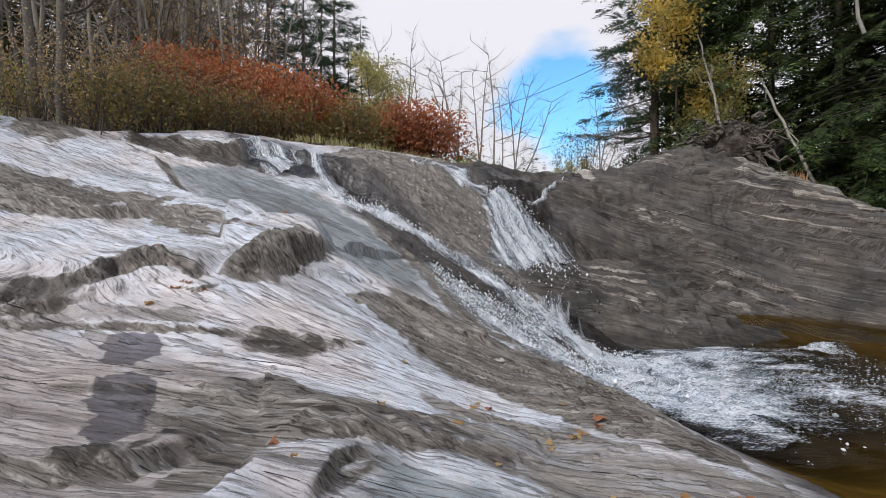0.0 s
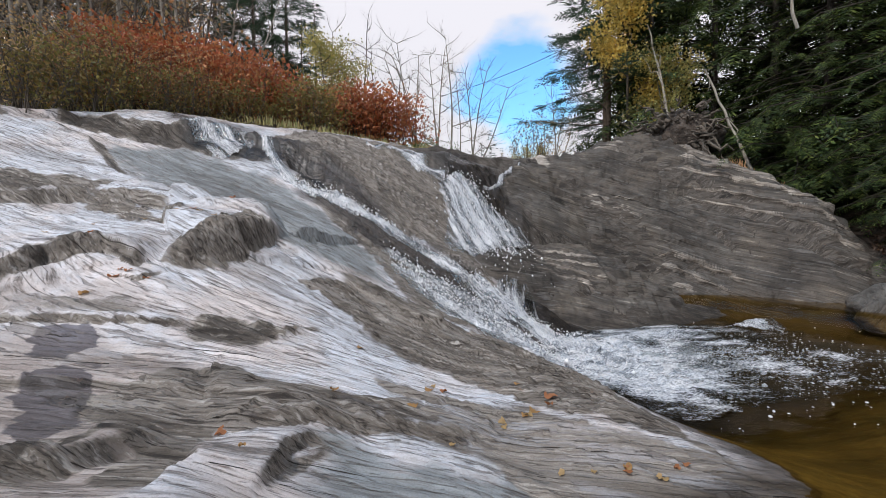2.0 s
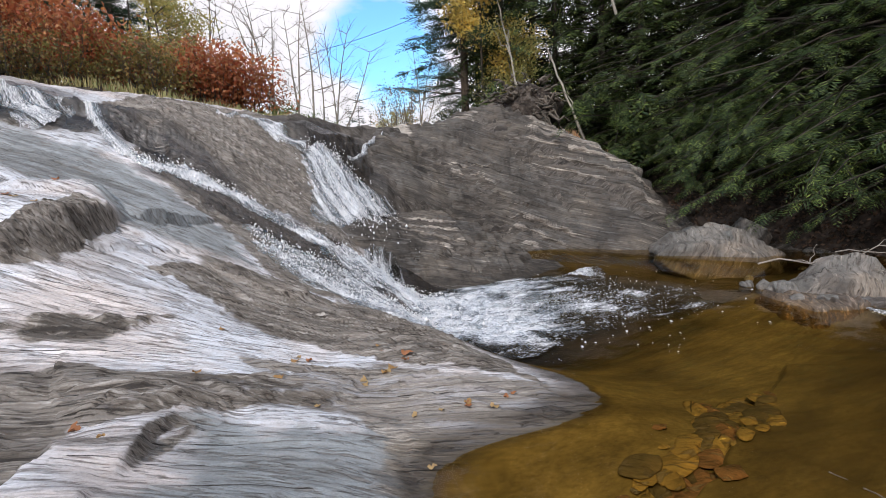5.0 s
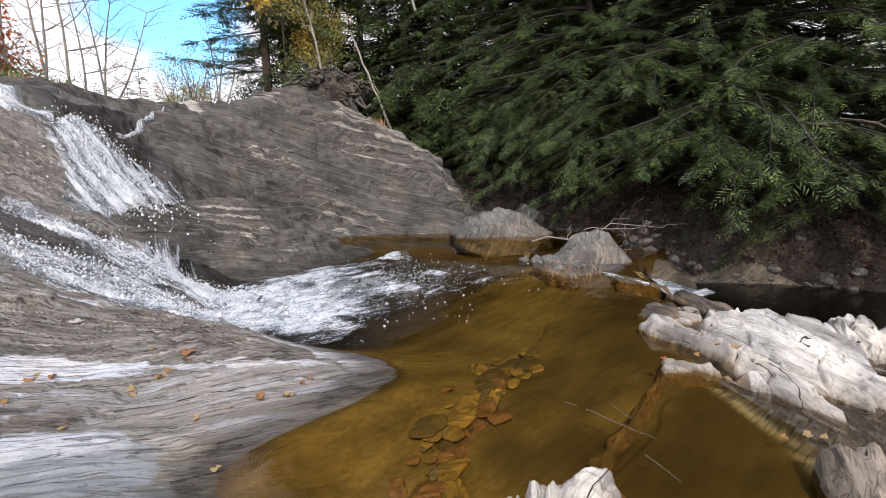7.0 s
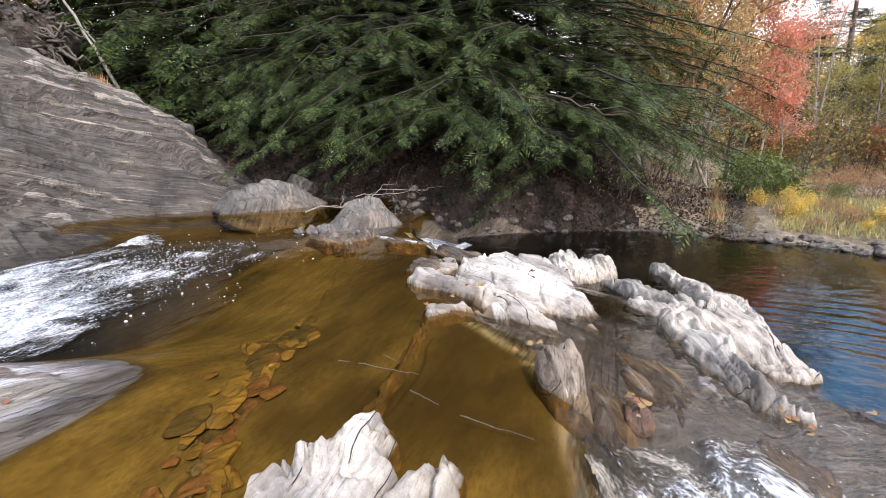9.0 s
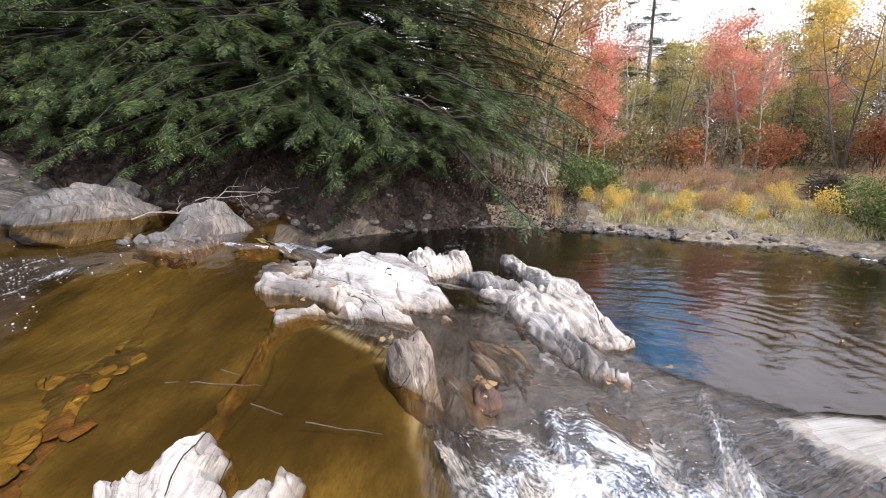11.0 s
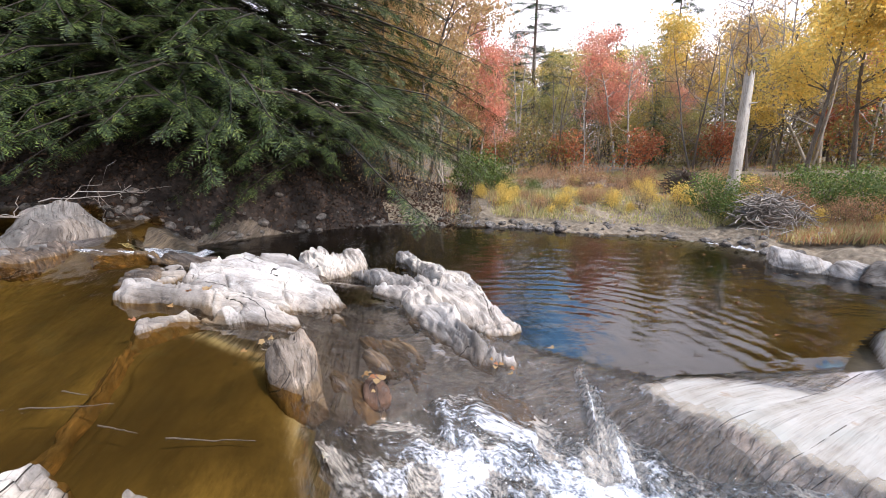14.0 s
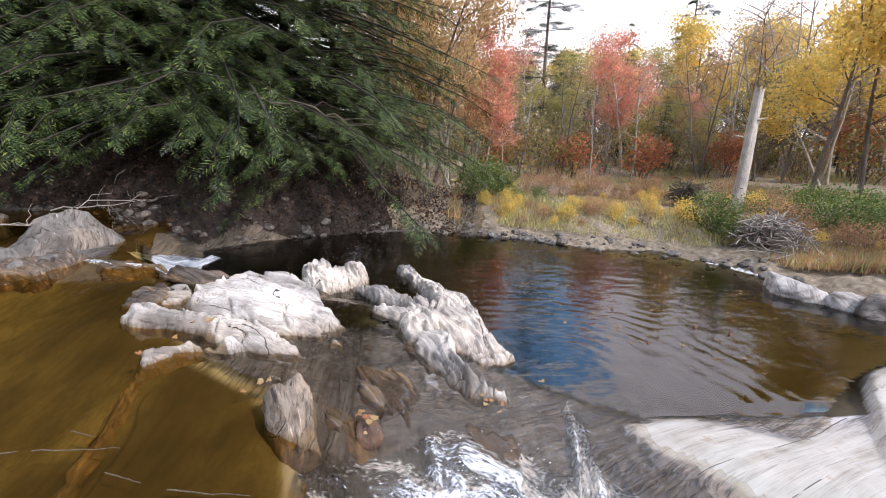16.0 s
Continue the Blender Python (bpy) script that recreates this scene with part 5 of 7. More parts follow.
WR = "white ribbed schist rock worn smooth by the stream"
ACROSS, ALONG = radians(76), radians(17)
for i, (run, ring) in enumerate((
        (ACROSS, [(6.64, 2.02, 0.2), (6.78, 1.91, 0.27), (6.85, 1.7, 0.25), (6.55, 1.08, 0.2), (6.66, 0.66, 0.12), (6.75, 0.34, 0.02), (6.5, 0.0, -0.08), (6.3, -0.3, -0.2), (6.05, -0.36, -0.36), (5.95, -0.1, -0.26), (5.98, 0.19, -0.08), (6.02, 0.42, 0.02), (6.2, 0.77, 0.08), (6.26, 1.14, 0.1), (6.38, 1.58, 0.12), (6.46, 1.85, 0.14)]),
        (ACROSS, [(7.52, 1.55, 0.1), (7.86, 1.32, 0.12), (8.5, 1.1, 0.14), (8.75, 0.4, 0.0), (8.5, -0.15, -0.12), (7.7, -0.5, -0.28), (7.45, -0.78, -0.48), (6.9, -0.38, -0.3), (6.82, 0.06, -0.12), (6.88, 0.52, 0.0), (6.77, 0.93, 0.08), (6.88, 1.33, 0.1)]),
        (ALONG, [(10.93, 0.55, -0.5), (11.1, 0.21, -0.45), (10.9, -0.32, -0.5), (11.0, -0.85, -0.5), (10.3, -1.02, -0.62), (9.85, -0.52, -0.62), (9.6, -0.14, -0.58), (10.0, 0.25, -0.5)]),
        (ALONG, [(9.9, -0.68, -0.6), (9.7, -1.33, -0.58), (8.8, -2.06, -0.5), (8.3, -2.3, -0.5), (8.05, -1.98, -0.55), (8.65, -1.55, -0.6), (9.5, -0.92, -0.65)]),
        (ALONG, [(11.1, -1.7, -0.6), (11.05, -1.98, -0.55), (9.3, -2.5, -0.48), (8.7, -2.85, -0.42), (8.05, -3.0, -0.45), (7.35, -3.02, -0.55), (6.67, -3.3, -0.75), (6.5, -3.08, -0.8), (6.5, -2.7, -0.74), (6.93, -2.40, -0.6), (7.28, -2.16, -0.5), (8.0, -1.98, -0.5), (8.7, -2.25, -0.5), (10.2, -1.95, -0.6)]),
        (ALONG, [(8.4, -0.95, -0.6), (8.38, -1.5, -0.52), (8.25, -2.0, -0.44), (7.69, -2.24, -0.40), (6.69, -2.36, -0.40), (5.98, -2.45, -0.46), (5.68, -2.92, -0.66), (5.62, -2.58, -0.66), (5.9, -2.18, -0.60), (6.6, -1.82, -0.56), (7.26, -1.62, -0.56), (7.95, -1.58, -0.56)]))):
    ledge_rock("white_rock", ring, 30 + 11 * i, WR, run, group="white rocks between the pools")
for i, (run, ring, lb) in enumerate((
        (ACROSS, [(6.92, -0.5, -0.45), (6.95, -0.74, -0.4), (6.45, -0.88, -0.58), (6.5, -0.54, -0.58)], "small white rock standing in shallow water"),
        (ALONG, [(7.22, -0.8, -0.6), (7.0, -1.16, -0.6), (6.7, -1.38, -0.66), (6.76, -1.0, -0.66)], "small flat white rock in shallow water"),
        (ACROSS, [(6.35, -1.12, -0.66), (6.4, -1.32, -0.64), (6.15, -1.4, -0.68), (6.1, -1.2, -0.68)], "little pale stone in shallow water"),
        (ACROSS, [(5.02, 1.22, 0.0), (5.68, 1.38, 0.05), (5.9, 1.22, 0.10), (5.84, 0.84, 0.12), (6.08, 0.48, 0.10), (6.0, 0.28, 0.06), (5.84, 0.55, 0.05), (5.66, 0.98, 0.05), (5.38, 1.1, 0.03)], "thin white ledge at the edge of the amber pool"),
        (ACROSS, [(7.75, 2.0, 0.04), (7.95, 1.7, 0.08), (7.5, 1.5, 0.08), (7.15, 1.5, 0.04), (7.2, 1.85, 0.0)], "small white rock among wet ledges"))):
    ledge_rock("white_ledge", ring, 130 + 7 * i, lb, run, crown=0.04, rough=0.7)
ledge_rock("sunken_lip", [(5.45, 1.34, -0.03), (5.5, 1.22, -0.03), (4.44, 1.04, -0.07), (3.5, 0.94, -0.09), (3.45, 1.06, -0.09), (4.42, 1.18, -0.06)], 141, "thin tan edge of a sunken shelf in the amber pool", radians(9), crown=0.02, rough=0.4, mat=STUB_ROCK)
ledge_rock("rock_stub", [(4.54, -0.27, 0.28), (4.66, -0.38, 0.30), (4.78, -0.58, 0.28), (4.44, -0.70, 0.20), (4.20, -0.75, 0.10), (3.98, -0.68, -0.04), (4.02, -0.50, 0.0), (4.26, -0.36, 0.18)], 61, "upright pale and rust-brown rock stub split along its layers", radians(20), crown=0.0, mat=STUB_ROCK, drop=0.9, rough=0.55)
ledge_rock("near_white_rock", [(1.2, 0.95, 0.36), (2.06, 0.99, 0.3), (2.58, 0.95, 0.25), (3.13, 0.90, 0.14), (3.42, 0.74, 0.06), (3.18, 0.58, 0.08), (2.92, 0.49, 0.14), (2.8, 0.38, 0.12), (2.4, 0.34, 0.18), (1.2, 0.3, 0.36)], 162, "large white rock sloping into the amber pool", radians(8), crown=0.10)
ledge_rock("near_white_rock", [(1.2, 0.26, 0.34), (2.4, 0.31, 0.2), (2.66, 0.26, 0.2), (2.93, 0.15, 0.14), (3.05, 0.0, 0.07), (2.8, -0.12, 0.07), (2.2, -0.25, 0.16), (1.2, -0.4, 0.3)], 177, "broad white rock split by a notch beside the pool", radians(8), crown=0.10)

DOME_RING = [(3.0, 12.9), (3.7, 12.1), (4.4, 12.15), (5.3, 12.3), (6.05, 12.25), (6.95, 11.8), (7.9, 11.45), (8.6, 11.0), (9.4, 10.2), (10.6, 9.5), (11.6, 9.9), (11.5, 11.5), (10.9, 13.0), (10.0, 14.6), (8.6, 16.0), (6.0, 16.2), (4.6, 15.4), (3.6, 14.2)]
MIDDLE_RING = [(1.6, 10.4), (1.9, 9.75), (2.7, 9.65), (3.6, 9.3), (4.8, 9.1), (6.2, 9.55), (7.6, 10.0), (8.3, 10.5), (7.6, 11.0), (6.75, 11.4), (5.9, 11.85), (5.2, 11.9), (4.3, 11.75), (3.2, 11.4), (2.4, 10.9)]


def outcrop_skin(name, ring, seed, label, ledge, dip, proud, folds):
    """A great outcrop: a thick skin over the bedrock, thin layers standing out in broken ledges."""
    xs, ys = [p[0] for p in ring], [p[1] for p in ring]
    step = 0.034
    gx, gy = np.arange(min(xs) - 0.2, max(xs) + 0.2, step), np.arange(min(ys) - 0.2, max(ys) + 0.2, step)
    x, y = np.meshgrid(gx, gy, indexing="ij")
    d = inside(x, y, ring) + 0.10 * fbm(x * 2, y * 2, 3, seed)
    z = bed(x, y)[0] + proud * smooth(-0.02, 0.35, d) - 0.25 * smooth(0.0, -0.15, d)
    # slope of the skin, to push the layers out sideways
    zs = land(x, y)
    sx, sy = np.gradient(zs, step, axis=0), np.gradient(zs, step, axis=1)
    nl = np.sqrt(1 + sx * sx + sy * sy)
    nx, ny, nz = -sx / nl, -sy / nl, 1 / nl
    h = 0.9 * zs + dip[0] * x + dip[1] * y + 0.10 * fbm(x * 0.4, y * 0.4, 2, seed + 1) + folds * vnoise(x * 0.3, y * 0.3, seed + 2)
    q = (h + 0.03 * fbm(x * 1.8, y * 1.8 + zs, 4, seed + 3)) / ledge + 0.6 * vnoise(h * 1.4, x * 0.2, seed + 4)
    patchy = smooth(-0.1, 0.35, vnoise(x * 0.5, h * 0.9, seed + 5) + 0.15 * (x - 7))
    crack = smooth(0.05, 0.0, np.abs(vnoise(x * 0.9 + 0.5 * zs, y * 0.9 - 0.7 * zs, seed + 9))) + 0.6 * smooth(0.04, 0.0, np.abs(vnoise(x * 2.1 - zs, y * 2.1 + zs, seed + 10)))
    thin = h / (ledge * 0.30) + 0.3 * fbm(x * 1.4, y * 1.4 + zs * 2, 3, seed + 6)
    out = ledge * 0.46 * (terrace(q, 0.07) - q) * patchy + ledge * 0.15 * (terrace(thin, 0.15) - thin) * smooth(0.0, 0.5, vnoise(x * 0.9, h * 1.5, seed + 7)) - 0.05 * crack + 0.07 * fbm(x * 0.9 + zs, y * 0.9 - zs, 3, seed + 11) + 0.022 * fbm(x * 4 + 2 * zs, y * 4 - 2 * zs, 4, seed + 8, 0.65)
    out = out * smooth(0.0, 0.3, d)
    keep = d > -0.06
    px, py, pz = x + nx * out, y + ny * out, z + nz * out
    f = grid_faces(len(gx), len(gy))
    f = f[keep.ravel()[f].all(1)]
    used, inv = np.unique(f, return_inverse=True)
    me = mesh_from(name, np.stack([px.ravel(), py.ravel(), pz.ravel()], 1)[used], inv.reshape(f.shape), DOME_ROCK)
    set_vector(me, "strata", np.stack([(x + 0.3 * y).ravel()[used] + seed, (0.75 * pz + dip[0] * x + 0.05 * fbm(x * 0.8, y * 0.8, 2, seed + 12)).ravel()[used], 0.05 * y.ravel()[used]], 1))
    # waterline slime and wet rock, with crevice shade painted into the cracks
    set_attr(me, "slime_shade", (1.0 * smooth(0.34, 0.12, pz) + 0.8 * crack * smooth(0.1, 0.4, d) + wetness(x, y, pz) * 0.6).clip(0, 0.95).ravel()[used])
    # rubbed lips of the ledges
    fq, ft = q - np.floor(q), thin - np.floor(thin)
    lip = 0.9 * smooth(0.28, 0.12, np.abs(ft - 0.6)) * smooth(0.1, 0.5, vnoise(x * 0.9, h * 1.5, seed + 7))
    # no fine lips where the face is too steep for them
    lip = lip * smooth(0.30, 0.16, np.hypot(*np.gradient(thin)))
    lip = lip * smooth(-0.35, 0.25, vnoise(x * 1.1, y * 1.1 + zs, seed + 13) + 0.12 * (x - 7))
    lip = np.maximum(lip, smooth(0.17, 0.06, np.abs(fq - 0.58)) * patchy * smooth(0.25, 0.12, np.hypot(*np.gradient(q))))
    set_attr(me, "lip", (lip * smooth(0.3, 0.6, pz)).clip(0, 1).ravel()[used])
    return tagged(new(name, me), label, "rock outcrop")


outcrop_skin("dome_rock", DOME_RING, 71, "massive grey-brown schist dome with thin pale ledges", 0.34, (0.26, -0.05), 0.10, 0.12)
outcrop_skin("middle_rock", MIDDLE_RING, 85, "low dark schist rock between the two falls", 0.20, (0.16, 0.05), 0.10, 0.10)
boulder("grey_boulder", (11.1, 8.2, 0.40), (1.5, 0.9, 0.80), 5, GREY_ROCK, "low grey boulder at the edge of the stream", turn=-0.7, cuts=14, peak=0.3)
boulder("grey_boulder", (10.7, 5.1, 0.0), (1.45, 0.8, 0.86), 11, GREY_ROCK, "pointed grey boulder beside the small chute", turn=-0.95, cuts=16, peak=0.45)
boulder("grey_boulder", (12.6, 8.6, 0.75), (0.7, 0.6, 0.5), 8, GREY_ROCK, "dark boulder under the hemlocks", turn=1.0)
rs4 = random.Random(9)
for x, y, s in ((9.6, 6.3, 0.12), (9.75, 6.0, 0.2), (9.55, 5.8, 0.08), (9.8, 5.65, 0.26), (9.35, 5.45, 0.14), (9.9, 6.5, 0.07), (9.5, 5.15, 0.09), (9.15, 5.0, 0.16), (9.6, 4.7, 0.2), (10.2, 6.7, 0.1)):
    boulder("stone", (x, y, 0.03), (s * 1.3, s, s * 0.7), rs4.randrange(99), GREY_ROCK, "small pinkish grey stone standing in the shallows", rs4.uniform(0, 3), cat="stone", group="stones in the shallows", sub=3)


RUN_ROCK = rock_material("wet_run_schist", (0.17, 0.13, 0.095), (0.09, 0.065, 0.045), (0.03, 0.022, 0.016), crack=0.012, seams=5.0, lines=(2.2, 2.1, 2.0), line_at=0.57)
SILL_ROCK = rock_material("wet_sill_schist", (0.11, 0.092, 0.078), (0.06, 0.05, 0.042), (0.02, 0.016, 0.013), crack=0.012, seams=5.0, lines=(2.6, 2.5, 2.4), line_at=0.56)
for i, ring in enumerate((
        [(9.05, 5.75, 0.05), (9.5, 5.3, 0.09), (9.9, 4.6, 0.09), (9.75, 4.1, 0.07), (9.2, 4.2, 0.04), (8.6, 4.4, 0.01), (8.8, 5.2, 0.03)],
        [(9.4, 3.9, 0.05), (9.75, 3.5, 0.0), (9.7, 2.9, -0.16), (9.4, 2.6, -0.10), (9.0, 3.0, 0.0), (9.0, 3.6, 0.03)],
        [(9.3, 2.5, -0.06), (9.7, 1.9, -0.26), (9.1, 1.3, -0.30), (8.5, 1.5, -0.12), (8.1, 2.0, 0.03), (8.6, 2.5, 0.03)],
        [(8.0, 2.6, 0.03), (8.2, 2.1, 0.04), (7.6, 1.75, 0.05), (7.0, 1.95, 0.04), (7.2, 2.4, 0.02)],
        [(9.3, 1.1, -0.42), (9.8, 0.6, -0.55), (9.3, -0.3, -0.60), (8.7, -0.2, -0.50), (8.7, 0.8, -0.36)])):
    ledge_rock("wet_ledge", ring, 210 + 9 * i, "low dark wet schist ledge on the sill between the pools", radians(60), crown=0.03, group="wet ledges of the sill", mat=SILL_ROCK, rough=0.9)

for i, ring in enumerate(([(6.2, -0.95), (6.3, -1.5), (5.7, -1.95), (5.1, -1.6), (5.3, -1.0)], [(5.25, -0.55), (5.1, -1.0), (4.7, -1.3), (4.5, -1.0), (4.75, -0.7)], [(5.3, -2.2), (5.2, -2.9), (4.7, -2.9), (4.6, -2.3)], [(7.0, -1.5), (7.1, -2.0), (6.5, -2.3), (6.2, -1.9)])):
    ledge_rock("wet_ledge", [(a, b, float(land(a, b)) + 0.05) for a, b in ring], 260 + 9 * i, "low brown wet schist ledge under thin running water", radians(30), crown=0.01, group="wet ledges of the run", mat=RUN_ROCK, rough=0.45)

# ---------------------------------------------------------------- white water
def foam_material(name, cover, scale, dot, edge=0.10):
    """Broken white water: foam with holes through which the bed shows."""
    m, tree, bsdf = node_material(name)
    at = tree.nodes.new("ShaderNodeAttribute")
    at.attribute_name = "flow"
    mp = tree.nodes.new("ShaderNodeMapping")
    mp.inputs["Scale"].default_value = scale
    nz = tree.nodes.new("ShaderNodeTexNoise")
    nz.inputs["Scale"].default_value, nz.inputs["Detail"].default_value, nz.inputs["Roughness"].default_value = 1.0, 8, 0.68
    nz.inputs["Distortion"].default_value = 0.7
    tree.links.new(at.outputs["Vector"], mp.inputs["Vector"])
    tree.links.new(mp.outputs["Vector"], nz.inputs["Vector"])
    big = tree.nodes.new("ShaderNodeTexNoise")
    big.inputs["Scale"].default_value, big.inputs["Detail"].default_value = 0.35, 3
    tree.links.new(mp.outputs["Vector"], big.inputs["Vector"])
    dmap = tree.nodes.new("ShaderNodeMapping")
    dmap.inputs["Scale"].default_value = dot
    tree.links.new(at.outputs["Vector"], dmap.inputs["Vector"])
    dots = tree.nodes.new("ShaderNodeTexNoise")
    dots.inputs["Scale"].default_value, dots.inputs["Detail"].default_value = 1.0, 3
    tree.links.new(dmap.outputs["Vector"], dots.inputs["Vector"])
    mixed = math_node(tree, "ADD", nz.outputs["Fac"], math_node(tree, "MULTIPLY", math_node(tree, "SUBTRACT", big.outputs["Fac"], 0.5), 1.2))
    mixed = math_node(tree, "ADD", mixed, math_node(tree, "MULTIPLY", math_node(tree, "SUBTRACT", dots.outputs["Fac"], 0.5), 0.9))
    s = math_node(tree, "ADD", mixed, math_node(tree, "MULTIPLY", math_node(tree, "SUBTRACT", attr_node(tree, "cover"), 0.5), cover))
    rg = tree.nodes.new("ShaderNodeMapRange")
    rg.inputs["From Min"].default_value, rg.inputs["From Max"].default_value = 0.5 - edge, 0.5 + edge
    tree.links.new(s, rg.inputs["Value"])
    tree.links.new(ramp_node(tree, mixed, [(0.36, (0.36, 0.40, 0.45)), (0.52, (0.68, 0.71, 0.76)), (0.72, (0.92, 0.93, 0.95))]), bsdf.inputs["Base Color"])
    bsdf.inputs["Roughness"].default_value = 0.35
    tree.links.new(bump_node(tree, mixed, 1.0, 0.09), bsdf.inputs["Normal"])
    gl = tree.nodes.new("ShaderNodeBsdfGlossy")
    gl.inputs["Roughness"].default_value = 0.08
    tree.links.new(bump_node(tree, nz.outputs["Fac"], 0.6, 0.06), gl.inputs["Normal"])
    tr = tree.nodes.new("ShaderNodeBsdfTransparent")
    tr.inputs["Color"].default_value = (0.80, 0.82, 0.82, 1)
    clear = tree.nodes.new("ShaderNodeMixShader")
    clear.inputs[0].default_value = 0.07
    tree.links.new(tr.outputs[0], clear.inputs[1])
    tree.links.new(gl.outputs[0], clear.inputs[2])
    mx = tree.nodes.new("ShaderNodeMixShader")
    tree.links.new(rg.outputs["Result"], mx.inputs[0])
    tree.links.new(clear.outputs[0], mx.inputs[1])
    tree.links.new(bsdf.outputs[0], mx.inputs[2])
    tree.links.new(mx.outputs[0], tree.nodes["Material Output"].inputs["Surface"])
    return m


FALL_FOAM = foam_material("falling_foam", 0.75, (2.4, 17, 1), (30, 56, 1), 0.22)
POOL_FOAM = foam_material("pool_foam", 0.6, (3.6, 5.0, 1), (22, 28, 1), 0.18)


def stream(name, course, mat, label, lift=0.05, rough=0.11, floor=None, across=46, cat="waterfall", afloat=False):
    """Water running over the rock: course of (x, y, half width, cover)."""
    sp = np.array(course, float)
    L = np.concatenate([[0], np.cumsum(np.hypot(*np.diff(sp[:, :2], axis=0).T))])
    nu = max(20, int(L[-1] / 0.04))
    u = np.linspace(0, L[-1], nu)
    c = np.stack([np.interp(u, L, sp[:, i]) for i in range(4)], 1)
    for _ in range(8):
        c[1:-1] = 0.25 * c[:-2] + 0.5 * c[1:-1] + 0.25 * c[2:]
    d = np.gradient(c[:, :2], axis=0)
    d /= np.hypot(*d.T)[:, None]
    v = np.linspace(-1, 1, across)
    uu, vv = np.meshgrid(u, v, indexing="ij")
    hw = c[:, 2][:, None] * (1 + 0.2 * vnoise(uu * 1.5, np.sign(vv) * 5, 3))
    x = c[:, 0][:, None] - d[:, 1][:, None] * vv * hw
    y = c[:, 1][:, None] + d[:, 0][:, None] * vv * hw
    z = bed(x, y)[0]
    zs = z.copy()
    for _ in range(5):
        zs[1:-1] = (zs[:-2] + zs[1:-1] * 2 + zs[2:]) / 4
    z = np.maximum(z, zs)
    if floor is not None:
        z = np.maximum(z, floor)
    if afloat:
        z = np.maximum(z, water_level(x, y) + 0.01)
    edge = 1 - np.abs(vv) ** 3
    z = z + lift * edge - 0.03 * (1 - edge) + rough * edge * c[:, 3][:, None] * (0.6 * fbm(uu * 2.2, vv * hw * 9, 4, 9, 0.6) + 0.5 * np.abs(vnoise(uu * 5, vv * hw * 14, 4)))
    me = mesh_from(name, np.stack([x.ravel(), y.ravel(), z.ravel()], 1), grid_faces(nu, across)[:, ::-1], mat)
    set_vector(me, "flow", np.stack([uu.ravel(), (vv * hw).ravel(), 0 * uu.ravel()], 1))
    set_attr(me, "cover", np.clip(c[:, 3][:, None] * (1 - 0.75 * np.abs(vv) ** 2.5), 0, 1).ravel())
    return tagged(new(name, me), label, cat)


def foam_patch(name, centre, radii, turn, cover, label, z=0.02, rough=0.05, holes=1.0, seed=0, scale=1.0):
    """Foam spreading on a pool."""
    n, m = 90, 110
    r = np.linspace(0, 1, n) ** 0.8
    a = np.linspace(0, 2 * math.pi, m, endpoint=False)
    rr, aa = np.meshgrid(r, a, indexing="ij")
    wob = 1 + 0.30 * fbm(np.cos(aa) * 1.8 + seed, np.sin(aa) * 1.8, 4, seed, 0.6)
    lx, ly = rr * wob * radii[0] * np.cos(aa), rr * wob * radii[1] * np.sin(aa)
    x = centre[0] + lx * math.cos(turn) - ly * math.sin(turn)
    y = centre[1] + lx * math.sin(turn) + ly * math.cos(turn)
    fade = 1 - rr
    zz = (water_level(x, y) if z is None else z) + rough * fade * np.abs(fbm(x * 3.2, y * 3.2, 4, seed + 2, 0.6)) + 0.012
    me = mesh_from(name, np.stack([x.ravel(), y.ravel(), zz.ravel()], 1), grid_faces(n, m, True), POOL_FOAM)
    set_vector(me, "flow", np.stack([lx.ravel() * scale, ly.ravel() * scale * 1.5, 0 * x.ravel() + seed], 1))
    set_attr(me, "cover", np.clip(cover * fade, 0, 1).ravel())
    return tagged(new(name, me), label, "foam")


FALLING = [
    ("lower_waterfall", [(-2.34, 10.4, 0.12, 0.5), (-1.9, 10.15, 0.14, 0.8), (-1.16, 10.08, 0.17, 0.85), (-0.36, 10.1, 0.16, 0.65), (0.5, 9.85, 0.18, 0.5), (1.2, 9.35, 0.22, 0.45), (1.6, 8.9, 0.28, 0.5), (2.0, 8.1, 0.4, 0.6)], "white water sliding down a narrow rock trough"),
    ("lower_waterfall", [(-0.2, 9.2, 0.25, 0.2), (0.35, 8.6, 0.4, 0.36), (1.0, 7.9, 0.6, 0.46), (1.7, 7.4, 0.75, 0.62), (2.4, 6.9, 0.85, 0.85), (3.1, 6.7, 0.85, 0.9)], "broad speckled slide of white water dropping into the pool"),
    ("lower_waterfall", [(-0.1, 7.9, 0.15, 0.3), (0.35, 7.5, 0.3, 0.5), (0.85, 7.1, 0.4, 0.55), (1.4, 6.8, 0.45, 0.65), (2.1, 6.4, 0.5, 0.9), (2.7, 6.3, 0.5, 0.85)], "thin speckled water at the near side of the slide"),
    ("lower_waterfall", [(1.5, 9.35, 0.25, 0.6), (2.1, 9.05, 0.33, 0.85), (2.7, 8.7, 0.42, 0.9), (3.05, 8.1, 0.55, 0.9), (3.4, 7.5, 0.7, 0.95)], "white chute leaping into the pool beside the dark middle rock")]
for nm, course, lb in FALLING:
    stream(nm, course, FALL_FOAM, lb, floor=0.02, rough=0.14)
